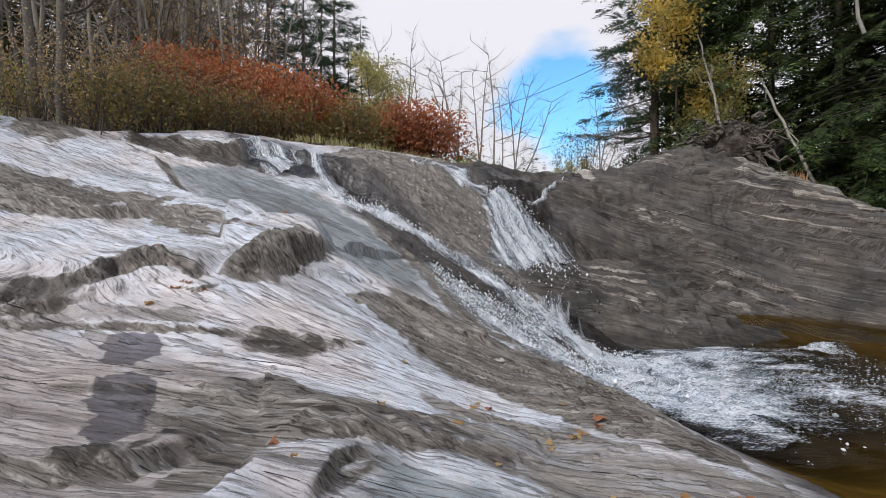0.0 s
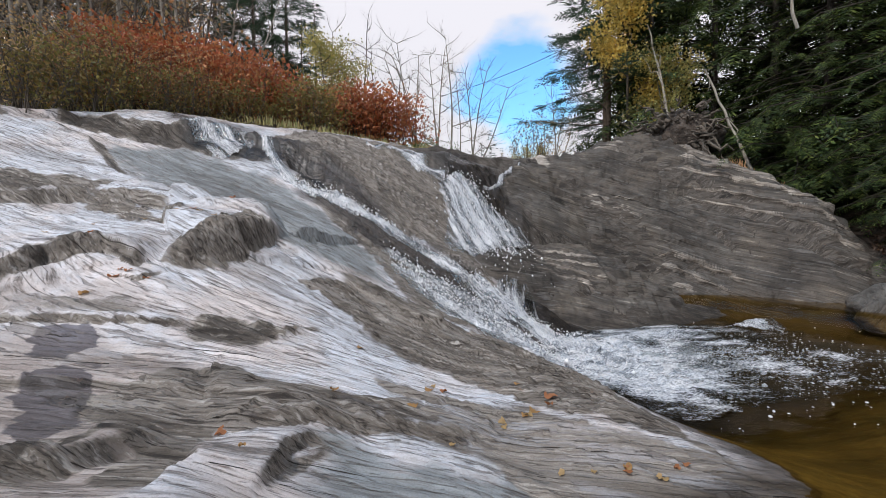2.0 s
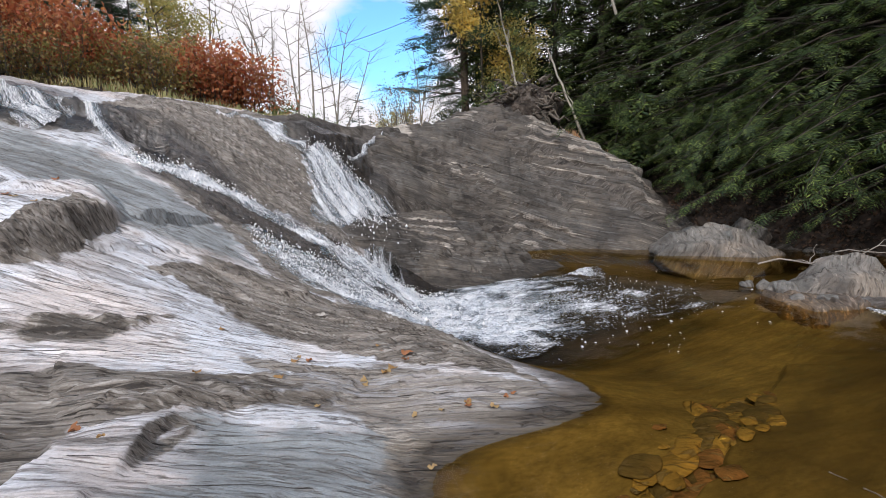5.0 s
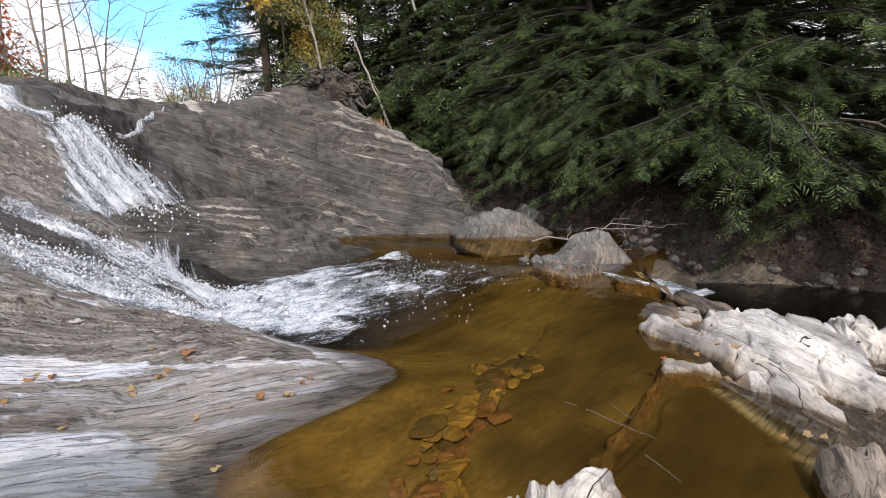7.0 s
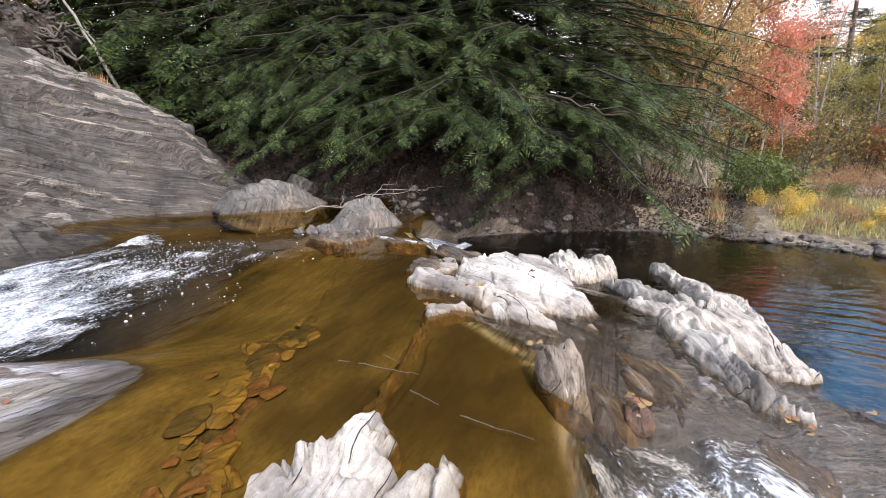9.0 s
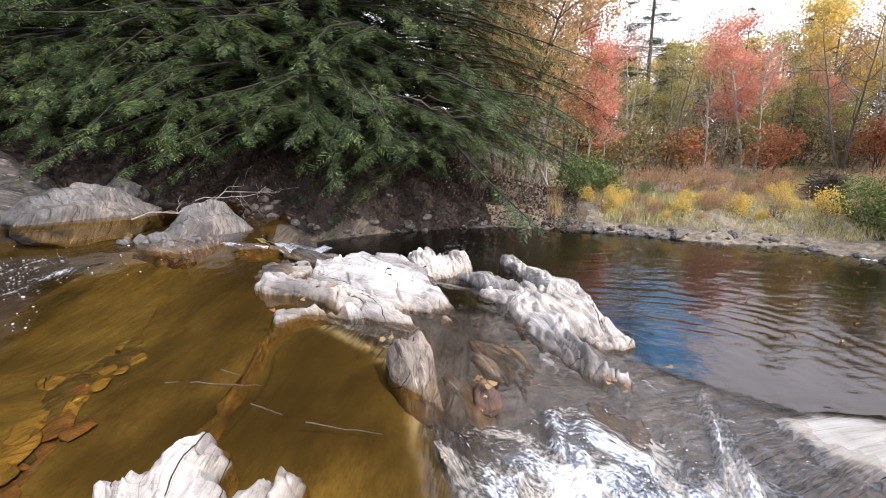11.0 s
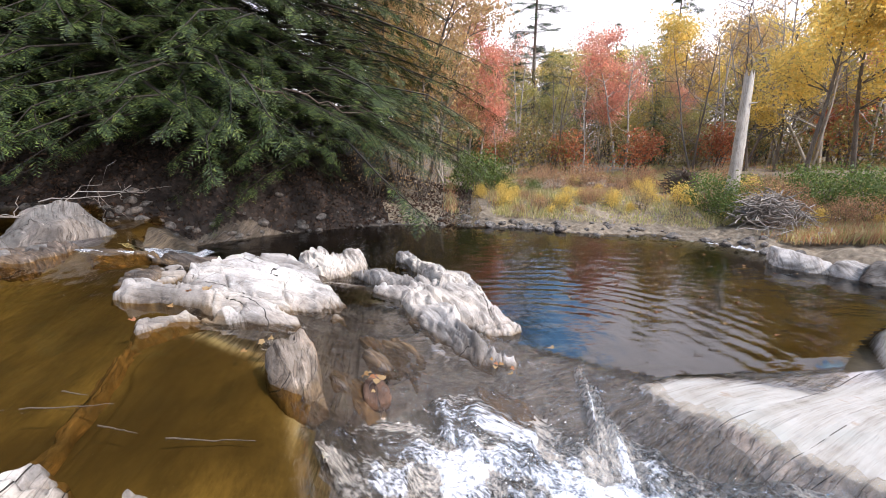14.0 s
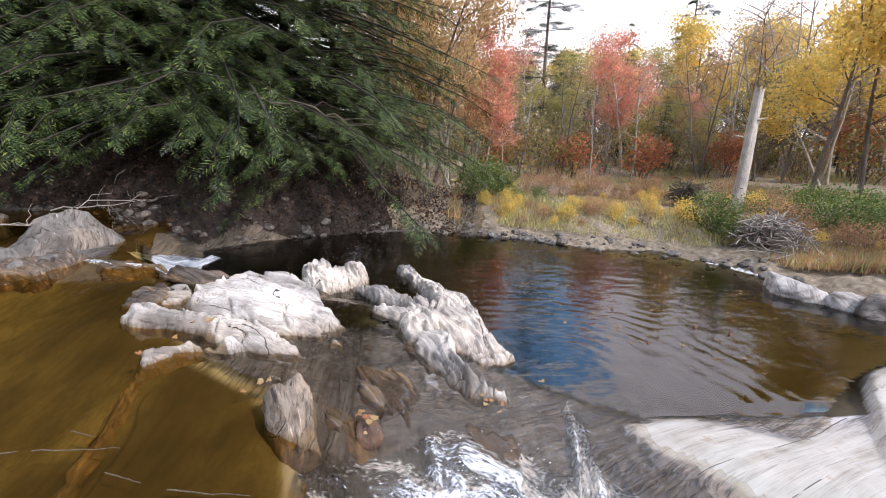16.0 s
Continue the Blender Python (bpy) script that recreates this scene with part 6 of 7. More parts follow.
UPPER_COURSE = [(1.35, 12.3, 0.40, 0.5), (1.52, 12.1, 0.55, 0.75), (1.75, 11.75, 0.85, 0.80), (2.0, 11.4, 1.10, 0.78), (2.25, 11.05, 1.30, 0.8), (2.4, 10.8, 1.25, 0.4)]
stream("upper_waterfall", UPPER_COURSE, FALL_FOAM, "fan of white water falling over a rock ledge", lift=0.05, rough=0.16, across=70)
stream("middle_run", [(2.5, 10.9, 0.7, 0.35), (2.7, 10.3, 0.4, 0.15), (2.5, 9.7, 0.4, 0.2), (2.4, 9.2, 0.45, 0.5)], FALL_FOAM, "dark run of water between the falls")
stream("ledge_rill", [(-0.9, 12.75, 0.05, 0.4), (-0.2, 12.85, 0.06, 0.45), (0.25, 12.85, 0.2, 0.5), (0.5, 12.6, 0.28, 0.62), (0.75, 12.35, 0.2, 0.5), (1.2, 12.25, 0.14, 0.5)], FALL_FOAM, "thin water veil on the topmost ledge")
stream("ledge_rill", [(-5.2, 11.75, 0.2, 0.4), (-4.6, 11.65, 0.3, 0.5), (-4.1, 11.4, 0.45, 0.6), (-3.7, 11.15, 0.45, 0.4)], FALL_FOAM, "thin rill trickling across the ledge")
stream("ledge_rill", [(-3.3, 11.8, 0.12, 0.5), (-3.1, 11.5, 0.15, 0.8), (-2.95, 11.2, 0.16, 0.75), (-2.7, 10.8, 0.14, 0.5), (-2.34, 10.4, 0.13, 0.6)], FALL_FOAM, "narrow spout of water over the ledge")
stream("ledge_rill", [(3.75, 14.0, 0.05, 0.4), (3.35, 13.5, 0.07, 0.6), (2.9, 12.95, 0.06, 0.5), (2.3, 12.5, 0.04, 0.35)], FALL_FOAM, "narrow spout at the side of the ledge")
stream("slide_streak", [(5.6, -3.75, 0.12, 0.2), (5.2, -3.66, 0.16, 0.55), (4.8, -3.56, 0.15, 0.55), (4.25, -3.5, 0.22, 0.5), (3.6, -3.7, 0.35, 0.5)], POOL_FOAM, "bright streak of white water on the slide", rough=0.015, lift=0.085)
stream("side_chute", [(10.5, 3.86, 0.2, 0.8), (10.8, 3.65, 0.42, 1.1), (11.2, 3.48, 0.5, 1.1), (11.7, 3.33, 0.4, 0.95), (12.6, 2.95, 0.18, 0.7)], FALL_FOAM, "white chute dropping past the boulder into the lower pool", lift=0.02, floor=-0.79, rough=0.05)
for course in ([(9.75, 4.35, 0.08, 0.3), (9.55, 3.95, 0.14, 0.5), (9.35, 3.5, 0.12, 0.4), (9.25, 3.0, 0.06, 0.3)], [(9.3, 2.8, 0.06, 0.3), (9.15, 2.4, 0.13, 0.5), (8.95, 1.95, 0.12, 0.4)], [(9.6, 5.4, 0.05, 0.3), (9.4, 5.0, 0.08, 0.45), (9.3, 4.6, 0.06, 0.3)]):
    stream("sill_rill", course, POOL_FOAM, "thin white water crossing the wet sill", lift=0.012, rough=0.01, afloat=True)
stream("riffle", [(8.2, 9.6, 0.35, 0.5), (7.8, 9.2, 0.5, 0.6), (7.2, 8.8, 0.5, 0.35)], POOL_FOAM, "low riffle where the back pool enters", floor=0.03)
stream("rock_slide", [(3.7, -0.75, 0.35, 0.36), (4.1, -1.4, 0.7, 0.38), (4.2, -2.3, 0.95, 0.6), (3.7, -3.0, 1.0, 0.95), (3.0, -3.9, 1.0, 1.0), (2.4, -4.6, 0.9, 0.8)], POOL_FOAM, "foaming slide of shallow water below the pools", rough=0.07, lift=0.09)
foam_patch("pool_foam", (3.5, 7.6), (1.7, 1.5), 0.1, 1.5, "white foam boiling at the foot of the falls", rough=0.10, seed=2)
foam_patch("pool_foam", (3.5, 6.25), (2.0, 1.2), -0.1, 1.6, "white foam churning below the slide", rough=0.08, seed=9)
foam_patch("pool_foam", (5.0, 8.7), (2.6, 0.8), 0.12, 1.10, "white foam running along the foot of the middle rock", rough=0.06, seed=11)
foam_patch("pool_foam", (5.3, 7.2), (2.7, 2.0), 0.15, 0.58, "drifting foam streaks on the dark pool", rough=0.05, seed=4, scale=0.8)

SPRAY = plain_material("white_spray", [(0.3, (0.72, 0.75, 0.80)), (0.7, (0.92, 0.93, 0.95))], 30, rough=0.4, bump=0.002)


def droplets(name, centres, size, flat, label, seed):
    """Loose drops and bubbles, each a small eight-sided bead, in one mesh."""
    rs = np.random.RandomState(seed)
    n = len(centres)
    axes = np.array([[1, 0, 0], [0, 1, 0], [0, 0, flat], [-1, 0, 0], [0, -1, 0], [0, 0, -flat]], float)
    sz = size * np.exp(rs.normal(size=(n, 1, 1)) * 0.45) * rs.uniform(0.6, 1.4, (n, 1, 3))
    v = (centres[:, None] + axes[None] * sz).reshape(-1, 3)
    tri = np.array([[0, 1, 2], [1, 3, 2], [3, 4, 2], [4, 0, 2], [1, 0, 5], [3, 1, 5], [4, 3, 5], [0, 4, 5]])
    f = (tri[None] + 6 * np.arange(n)[:, None, None]).reshape(-1, 3)
    return tagged(new(name, mesh_from(name, v, f, SPRAY)), label, "spray", kind="stuff")


def fall_spray(rs, course, n, high, low=0.02):
    """Places of drops over a course of (x, y, half width, cover), thickest where the cover is."""
    c = np.array(course, float)
    t = rs.uniform(0, len(c) - 1, n)
    k = np.arange(len(c))
    x, y, w, cov = (np.interp(t, k, c[:, i]) for i in range(4))
    keep = rs.uniform(0, 1, n) < cov * 1.1
    x, y = x + rs.normal(size=n) * w * 0.38, y + rs.normal(size=n) * w * 0.38
    x, y = x[keep], y[keep]
    return np.stack([x, y, np.maximum(bed(x, y)[0], low) + 0.07 + high * rs.uniform(0, 1, len(x)) ** 2], 1)


rs8 = np.random.RandomState(88)
droplets("spray", np.concatenate([fall_spray(rs8, c, 1500, 0.14) for _, c, _ in FALLING]), 0.009, 1.2, "white drops leaping off the sliding water", 1)
droplets("spray", fall_spray(rs8, UPPER_COURSE[1:], 2600, 0.10), 0.010, 1.3, "white drops breaking from the upper fall", 2)
droplets("spray", fall_spray(rs8, [(4.3, -2.2, 0.8, 0.5), (3.9, -2.9, 0.8, 0.9), (3.2, -3.7, 0.8, 0.9)], 1500, 0.05, -9.0), 0.007, 0.8, "white drops over the foaming slide", 4)
fa, fr = rs8.uniform(0, 6.28, 3000), np.abs(rs8.normal(size=3000)) * 0.55
droplets("bubbles", np.stack([5.0 + 3.0 * fr * np.cos(fa), 7.3 + 2.2 * fr * np.sin(fa), np.full(3000, 0.015)], 1)[(bed(5.0 + 3.0 * fr * np.cos(fa), 7.3 + 2.2 * fr * np.sin(fa))[0] < -0.02)], 0.013, 0.5, "white bubbles drifting over the dark pool", 3)

# ---------------------------------------------------------------- woods
BRASS = leaf_material("tan_leaves", [(0.54, 0.36, 0.17), (0.64, 0.47, 0.23), (0.46, 0.29, 0.15), (0.68, 0.55, 0.29)], translucent=0.5)
GRASS = leaf_material("meadow_grass", [(0.32, 0.36, 0.14), (0.50, 0.46, 0.20), (0.58, 0.46, 0.26), (0.30, 0.37, 0.13)])
RUST = leaf_material("rust_weeds", [(0.44, 0.24, 0.13), (0.52, 0.33, 0.18), (0.38, 0.20, 0.12)])
PALE_BARK = plain_material("pale_bark", [(0.3, (0.20, 0.18, 0.15)), (0.6, (0.38, 0.35, 0.30)), (0.8, (0.50, 0.47, 0.42))], 12, (3, 3, 0.5))
BROWN_BARK = plain_material("brown_bark", [(0.3, (0.05, 0.035, 0.025)), (0.6, (0.13, 0.10, 0.075)), (0.8, (0.21, 0.17, 0.13))], 14, (3, 3, 0.6))
DRIFTWOOD = plain_material("bleached_wood", [(0.25, (0.20, 0.18, 0.15)), (0.5, (0.46, 0.43, 0.38)), (0.8, (0.62, 0.59, 0.54))], 10, (4, 4, 0.4), bump=0.03)


def off(az, dist, x0=0.5, y0=-0.8):
    """Plan position by compass angle from +y towards +x, in degrees, and distance from the viewing rock."""
    return x0 + math.sin(radians(az)) * dist, y0 + math.cos(radians(az)) * dist


rs0 = random.Random(4)


def grove(kinds, places, size=(0.9, 1.1)):
    """Trees of the given kinds at (angle, distance[, scale]); the first of each kind is the built one."""
    used = set()
    for i, (az, d, *sc) in enumerate(places):
        k = kinds[i % len(kinds)]
        x, y = off(az, d)
        s = (sc[0] if sc else 1.0) * rs0.uniform(*size)
        if k.name in used:
            plant(k, x, y, rs0.uniform(0, 6.28), s)
        else:
            used.add(k.name)
            set_on_ground(k, x, y, rs0.uniform(0, 6.28), s)


hem = [conifer("hemlock", s, 19 + s, 6.2, 54, 6, HEMLOCK, HEMLOCK_BARK, "dark green hemlock with drooping feathery branches over the bank", droop=0.33, density=7.5, blades=12, spray=0.46, bare=0.055, blade_w=0.013, low=1.4) for s in (1, 2)]
grove(hem, [(66.5, 16.7), (74, 16.5), (59.5, 17.4), (81, 17.2), (63, 18.4), (70, 18.2), (77, 18.2), (56.5, 19.4, 0.9), (86, 17.8, 0.8), (50, 20.6, 0.9), (57, 20.5), (45, 21.2, 0.85), (40, 22, 0.8)], (0.92, 1.08))
wp = [conifer("white_pine", s, 15 + s, 3.6, 22, 5, PINE, BROWN_BARK, "tall airy white pine with tufted level branches", droop=0.05, density=8, blades=11, spray=0.85, bare=0.12, radius=0.2, blade_w=0.034) for s in (5, 6)]
grove(wp, [(22.5, 21.5, 0.95), (109.4, 42), (26, 27), (-21, 38, 1.0), (-17, 36, 0.85), (-13.5, 40, 0.85), (-10.5, 44, 0.75), (-15, 42, 0.9), (-19, 40, 0.8), (-12, 38, 0.6), (124, 48, 0.8), (139, 52, 0.6)])
hb = conifer("hemlock", 9, 15, 3.8, 20, 5, HEMLOCK, HEMLOCK_BARK, "dark hemlock standing in the woods", density=5.0, blades=9, spray=0.85, blade_w=0.038)
grove([hb], [(62, 20.5), (42, 20), (38, 21), (33, 21.5), (55, 21), (74, 21), (28.5, 23), (45, 23), (36, 25), (31, 26), (50, 25), (40, 23, 1.1), (90, 25), (24.5, 28), (-37, 30), (-34, 32), (-46, 26), (-43, 29), (-40.5, 27), (-31, 33), (-28, 35), (-25, 36), (-45, 33), (-49, 24), (27, 21, 0.8), (30.5, 22, 0.9), (118, 46, 0.7), (131, 46, 0.75), (101, 44, 0.8), (96, 42), (92, 46), (143, 46, 0.7)])

bare = [leaf_tree("bare_tree", s, 6.5, 1.9, 0, 0.05, OLIVE, b, "slender leafless tree with fine grey twigs", radius=0.055, depth=3, stems=st, kids=(3, 4), bare=0.2) for s, b, st in ((21, PALE_BARK, 1), (22, BARK, 2), (23, PALE_BARK, 3))]
grove(bare, [(-44, 17, 1.3), (-42, 19, 1.4), (-40, 20, 1.4), (-37, 18, 1.2), (-33.5, 22, 1.4), (-30, 23, 1.4), (-27, 23, 1.4), (-24, 24, 1.4), (-43, 22, 1.5), (-39, 24, 1.5), (-35.5, 25, 1.5), (-31, 26, 1.5), (-28, 26, 1.5), (-45, 20, 1.4), (-25.5, 27, 1.4), (-9, 23, 1.0), (-2, 24), (3, 23), (6, 25), (-5.5, 25, 1.1), (17.5, 32), (-26, 19, 1.2), (-29, 20, 1.2), (-32, 19, 1.1), (-35, 20, 1.2), (-23, 21, 1.2), (1, 24), (4.8, 22), (-7, 26, 1.1), (-20, 24, 1.2), (129, 33, 1.5), (131.5, 30, 1.5), (134, 34, 1.6), (120, 30, 1.1), (112, 30, 1.0), (137, 30, 1.5), (115.5, 28, 0.9), (127, 30, 1.2), (99, 23, 1.2), (97, 21, 1.1), (-38, 21, 1.2), (7.5, 24, 0.9), (141, 33, 1.5)])
for az, d, h, lb in ((-41.3, 13.6, 8.5, "grey forked tree trunk at the edge of the woods"), (-39.4, 14.6, 9, "straight grey tree trunk at the edge of the woods")):
    t = leaf_tree("grey_tree", int(h * 10), h, 1.8, 250, 0.07, BRASS, BARK, lb, radius=0.12, bare=0.35, lean=0.03)
    set_on_ground(t, *off(az, d, 0, 0), 0.5)

SHRUB = leaf_material("dull_shrub_leaves", [(0.14, 0.15, 0.05), (0.25, 0.23, 0.07), (0.36, 0.26, 0.08), (0.22, 0.13, 0.06)], translucent=0.4)
shrub = {
    "olive": leaf_tree("olive_shrub", 31, 1.9, 0.8, 800, 0.12, SHRUB, BARK, "olive and yellow leafy shrub", stems=7, radius=0.022, bare=0.1, cat="shrub", depth=3),
    "red": leaf_tree("sumac_shrub", 32, 2.0, 0.85, 1200, 0.13, RED, BROWN_BARK, "rust-red sumac shrub in autumn leaf", stems=8, radius=0.022, bare=0.25, cat="shrub", depth=3),
    "twig": leaf_tree("twiggy_shrub", 33, 2.2, 0.9, 500, 0.07, BRASS, BARK, "brown twiggy shrub nearly bare of leaves", stems=9, radius=0.02, bare=0.1, cat="shrub", depth=3),
    "yellow": leaf_tree("yellow_shrub", 34, 0.9, 0.45, 1300, 0.07, YELLOW, BARK, "low bright yellow shrub in the meadow", stems=9, radius=0.012, bare=0.1, cat="shrub", depth=3, clump=0.12),
    "green": leaf_tree("green_shrub", 35, 1.0, 0.5, 1500, 0.07, GREEN, BARK, "rounded green shrub at the shore", stems=9, radius=0.012, bare=0.1, cat="shrub", depth=3, clump=0.13),
    "rust": leaf_tree("rust_weed", 36, 0.9, 0.35, 900, 0.055, RUST, BROWN_BARK, "dry rust-brown weeds standing in the meadow", stems=12, radius=0.008, bare=0.2, cat="weed", depth=3, clump=0.10)}
LEFT = [("olive", (-42.5, 14, 0.7), (-36, 14.5, 0.7), (-35.5, 15.8, 1.0), (-31.5, 15.0, 0.8), (-27, 15.6, 0.6), (-24, 16.0, 0.6), (-21, 16.3, 0.6), (-18, 16.5, 0.6), (-15.5, 16.8, 0.7), (-13, 17.0, 0.8), (-9, 18), (-11, 17, 0.9), (-29.5, 15.4, 0.6), (-33, 16.2, 0.9)),
        ("red", (-30, 18, 1.25), (-27, 18.2, 1.25), (-25, 17.6, 1.2), (-22.5, 18.2, 1.2), (-20.5, 18, 1.15), (-18, 18.4, 1.1), (-16, 18.2), (-13.5, 18.6), (-26, 19.4, 1.4), (-23, 19.6, 1.35), (-19, 20, 1.2), (-15, 20), (-31.5, 17.4, 1.1), (-28.5, 17, 1.1), (-24, 17, 1.1), (-20, 17.2), (-17, 17.4), (-7, 18.2), (-5, 18), (-3.4, 18.6), (-6, 19.4), (-8.5, 19.2), (-28.5, 19.6), (-1.2, 18.2), (-4.2, 19.8), (-17, 21.5), (-21, 22), (-11.5, 19.5)),
        ("twig", (-40.5, 14.2, 0.9), (-33.5, 15.4, 0.8), (-29, 15.6, 0.7), (-25.5, 15.8, 0.7), (-22.5, 16.2, 0.7), (-37, 15), (-34, 17), (-31.5, 17), (-29, 16.5), (-33, 18.5), (-36.5, 18), (-12, 18), (-39.5, 17.5), (-44.5, 15), (-19.5, 17.2), (-8, 18.6), (13.5, 18.8), (15.5, 19.4), (-31, 21), (-35, 22), (94, 17.2), (97, 17.5), (91, 17)),
        ("green", (-1, 20), (1, 20.5), (3.4, 20.5), (6, 20.6), (-46, 13.5), (129.5, 16.5), (131, 16.3), (139, 17.5, 1.3), (141, 18.5, 1.4), (143, 17, 1.2), (103, 19.5, 1.4), (104.5, 21, 1.4), (106, 20.5, 1.3), (137, 19, 1.3)),
        ("yellow", (116, 18, 0.6), (123.5, 17.6, 0.7), (126.5, 17.4, 0.8), (114.6, 18.4, 0.5), (132.5, 20, 0.7), (104, 18.4, 0.6)),
        ("rust", (113, 21), (115, 21.5), (117, 21), (119, 21.5), (109, 22), (111, 23), (121, 22), (136, 17.5), (138, 17), (140.5, 16.8), (106.5, 23), (134.8, 17.8), (137, 16.6), (123, 22.5), (142.5, 16), (116, 24), (112, 25), (127, 23), (130, 22))]
for key, *places in LEFT:
    grove([shrub[key]], places, (0.8, 1.25))

at1 = [leaf_tree("autumn_tree", 41, 8.5, 2.6, 4200, 0.16, SALMON, PALE_BARK, "slim red maple with thinning salmon leaves", radius=0.09, bare=0.4, clump=0.35),
       leaf_tree("yellow_tree", 42, 9.0, 2.8, 5500, 0.18, YELLOW, BARK, "tall tree with golden yellow leaves", radius=0.11, bare=0.3, clump=0.4),
       leaf_tree("olive_tree", 43, 8.0, 2.4, 4200, 0.17, OLIVE, BARK, "tree with dull olive and yellow leaves", radius=0.09, bare=0.25, clump=0.4),
       leaf_tree("tan_tree", 44, 9.5, 2.2, 3000, 0.16, BRASS, BARK, "slim tree with sparse tan leaves", radius=0.09, bare=0.25, clump=0.35)]
grove([at1[0]], [(118.9, 33, 1.05), (103.5, 25, 0.75), (105.5, 26, 0.55), (102, 27, 0.9), (117, 35, 0.8), (142, 38, 0.9), (125, 38, 0.6)], (0.95, 1.05))
grove([at1[1]], [(136.5, 26, 0.95), (125.8, 42, 1.1), (140, 28, 1.0), (113, 46, 1.0), (134, 30, 0.7), (128.5, 45, 1.05), (143.5, 25, 0.9), (122, 40, 0.6), (25.3, 20.5, 0.75), (147, 27), (138, 36, 0.9), (95, 24, 0.7)], (0.95, 1.05))
grove([at1[2]], [(111, 42, 1.0), (115, 47, 1.1), (121, 45, 1.05), (131, 44, 1.0), (108, 36, 0.7), (124, 36, 0.6), (-9.5, 21, 0.62), (-8, 22, 0.6), (99, 30, 0.9), (127, 34, 0.5), (94, 26, 0.9), (136, 46, 1.1), (29, 20, 0.6), (-29, 30)], (0.95, 1.05))
grove([at1[3]], [(91.5, 20.5, 0.95), (93.5, 20, 0.9), (95.5, 21, 1.0), (97.5, 23, 1.05), (99.5, 24, 1.1), (101, 25, 1.0), (90, 22), (123, 40), (132.5, 38, 1.1), (119.5, 40, 0.9), (-33, 26), (-27, 28), (110, 50, 1.1), (118, 52, 1.2), (96.5, 26, 1.1), (88.5, 21)], (0.95, 1.05))
far_az = random.Random(21)
for i in range(40):
    kind = (at1[1], at1[2], at1[3], at1[1], at1[2], hb, at1[0], bare[0])[i % 8]
    plant(kind, *off(92 + 62 * (i + far_az.random()) / 40, far_az.uniform(46, 66)), far_az.uniform(0, 6), far_az.uniform(0.85, 1.2) * (0.6 if kind in (hb, wp[0]) else 1.0))
for i in range(18):
    plant(hb, *off(97 + 56 * (i + far_az.random()) / 18, far_az.uniform(40, 50)), far_az.uniform(0, 6), far_az.uniform(0.3, 0.6))
for i in range(26):
    plant(shrub[("olive", "twig", "olive", "red")[i % 4]], *off(98 + 54 * (i + far_az.random()) / 26, far_az.uniform(27, 36)), far_az.uniform(0, 6), far_az.uniform(1.0, 1.7))
for i in range(26):
    plant(shrub[("olive", "twig")[i % 2]], *off(96 + 56 * (i + far_az.random()) / 26, far_az.uniform(44, 54)), far_az.uniform(0, 6), far_az.uniform(2.4, 3.4))
for i in range(90):
    az, d = far_az.uniform(103, 147), 15.6 + 10 * far_az.random() ** 1.5
    x, y = off(az, d)
    if float(land(x, y)) > -0.58 and abs(y + 4.3 + 0.16 * (x - 14)) > 0.8:
        plant(shrub[("yellow", "green", "rust", "yellow", "rust", "twig")[i % 6]], x, y, far_az.uniform(0, 6), far_az.uniform(0.3, 0.75) * (0.6 if i % 6 == 5 else 1.0))
for i in range(30):
    plant(bare[i % 3], *off(99 + 48 * (i + far_az.random()) / 30, far_az.uniform(32, 44)), far_az.uniform(0, 6), far_az.uniform(0.9, 1.5))
for i in range(16):
    plant((at1[3], at1[2], hb)[i % 3], *off(97 + 50 * (i + far_az.random()) / 16, far_az.uniform(34, 42)), far_az.uniform(0, 6), far_az.uniform(0.55, 0.9) * (0.6 if i % 3 == 2 else 1.0))
# brown twiggy wood on the left slope
for i in range(20):
    plant((bare[1], shrub["twig"], bare[0])[i % 3], *off(-48 + 26 * (i + far_az.random()) / 20, far_az.uniform(19, 30)), far_az.uniform(0, 6), far_az.uniform(1.1, 1.7) * (1.5 if i % 3 == 1 else 1.0))
# far rim of the valley upstream
for az, d in ((8, 75), (9.5, 80), (10.6, 70), (12, 85), (13.5, 78), (7, 90), (15, 80), (5, 85), (2, 80), (-3, 75), (17, 70)):
    plant(wp[0], *off(az, d), rs0.uniform(0, 6), rs0.uniform(0.35, 0.5))
for az, d in ((8.8, 60), (11, 58), (13, 52), (14.5, 45), (15.8, 35)):
    plant(at1[2], *off(az, d), rs0.uniform(0, 6), rs0.uniform(0.3, 0.42))


# ---------------------------------------------------------------- meadow, litter, stones
def scatter(name, n, where, make, mat, label, cat, seed):
    rs = np.random.RandomState(seed)
    p = where(rs, n)
    v, f = make(rs, p)
    return tagged(new(name, mesh_from(name, v, f, mat, False)), label, cat, kind="stuff")


def heights(x, y):
    return bed(x, y)[0]


def meadow_spots(rs, n):
    az, d = rs.uniform(100, 152, n * 2), 14.5 + 26 * rs.uniform(0, 1, n * 2) ** 1.6
    x, y = 0.5 + np.sin(np.radians(az)) * d, -0.8 + np.cos(np.radians(az)) * d
    z = land(x, y)
    brook = np.abs(y + 4.3 + 0.16 * (x - 14)) < 0.7
    ok = (z > -0.62) & ~brook & (vnoise(x * 0.6, y * 0.6, 8) > -0.55)
    return np.stack([x, y, z], 1)[ok][:n]


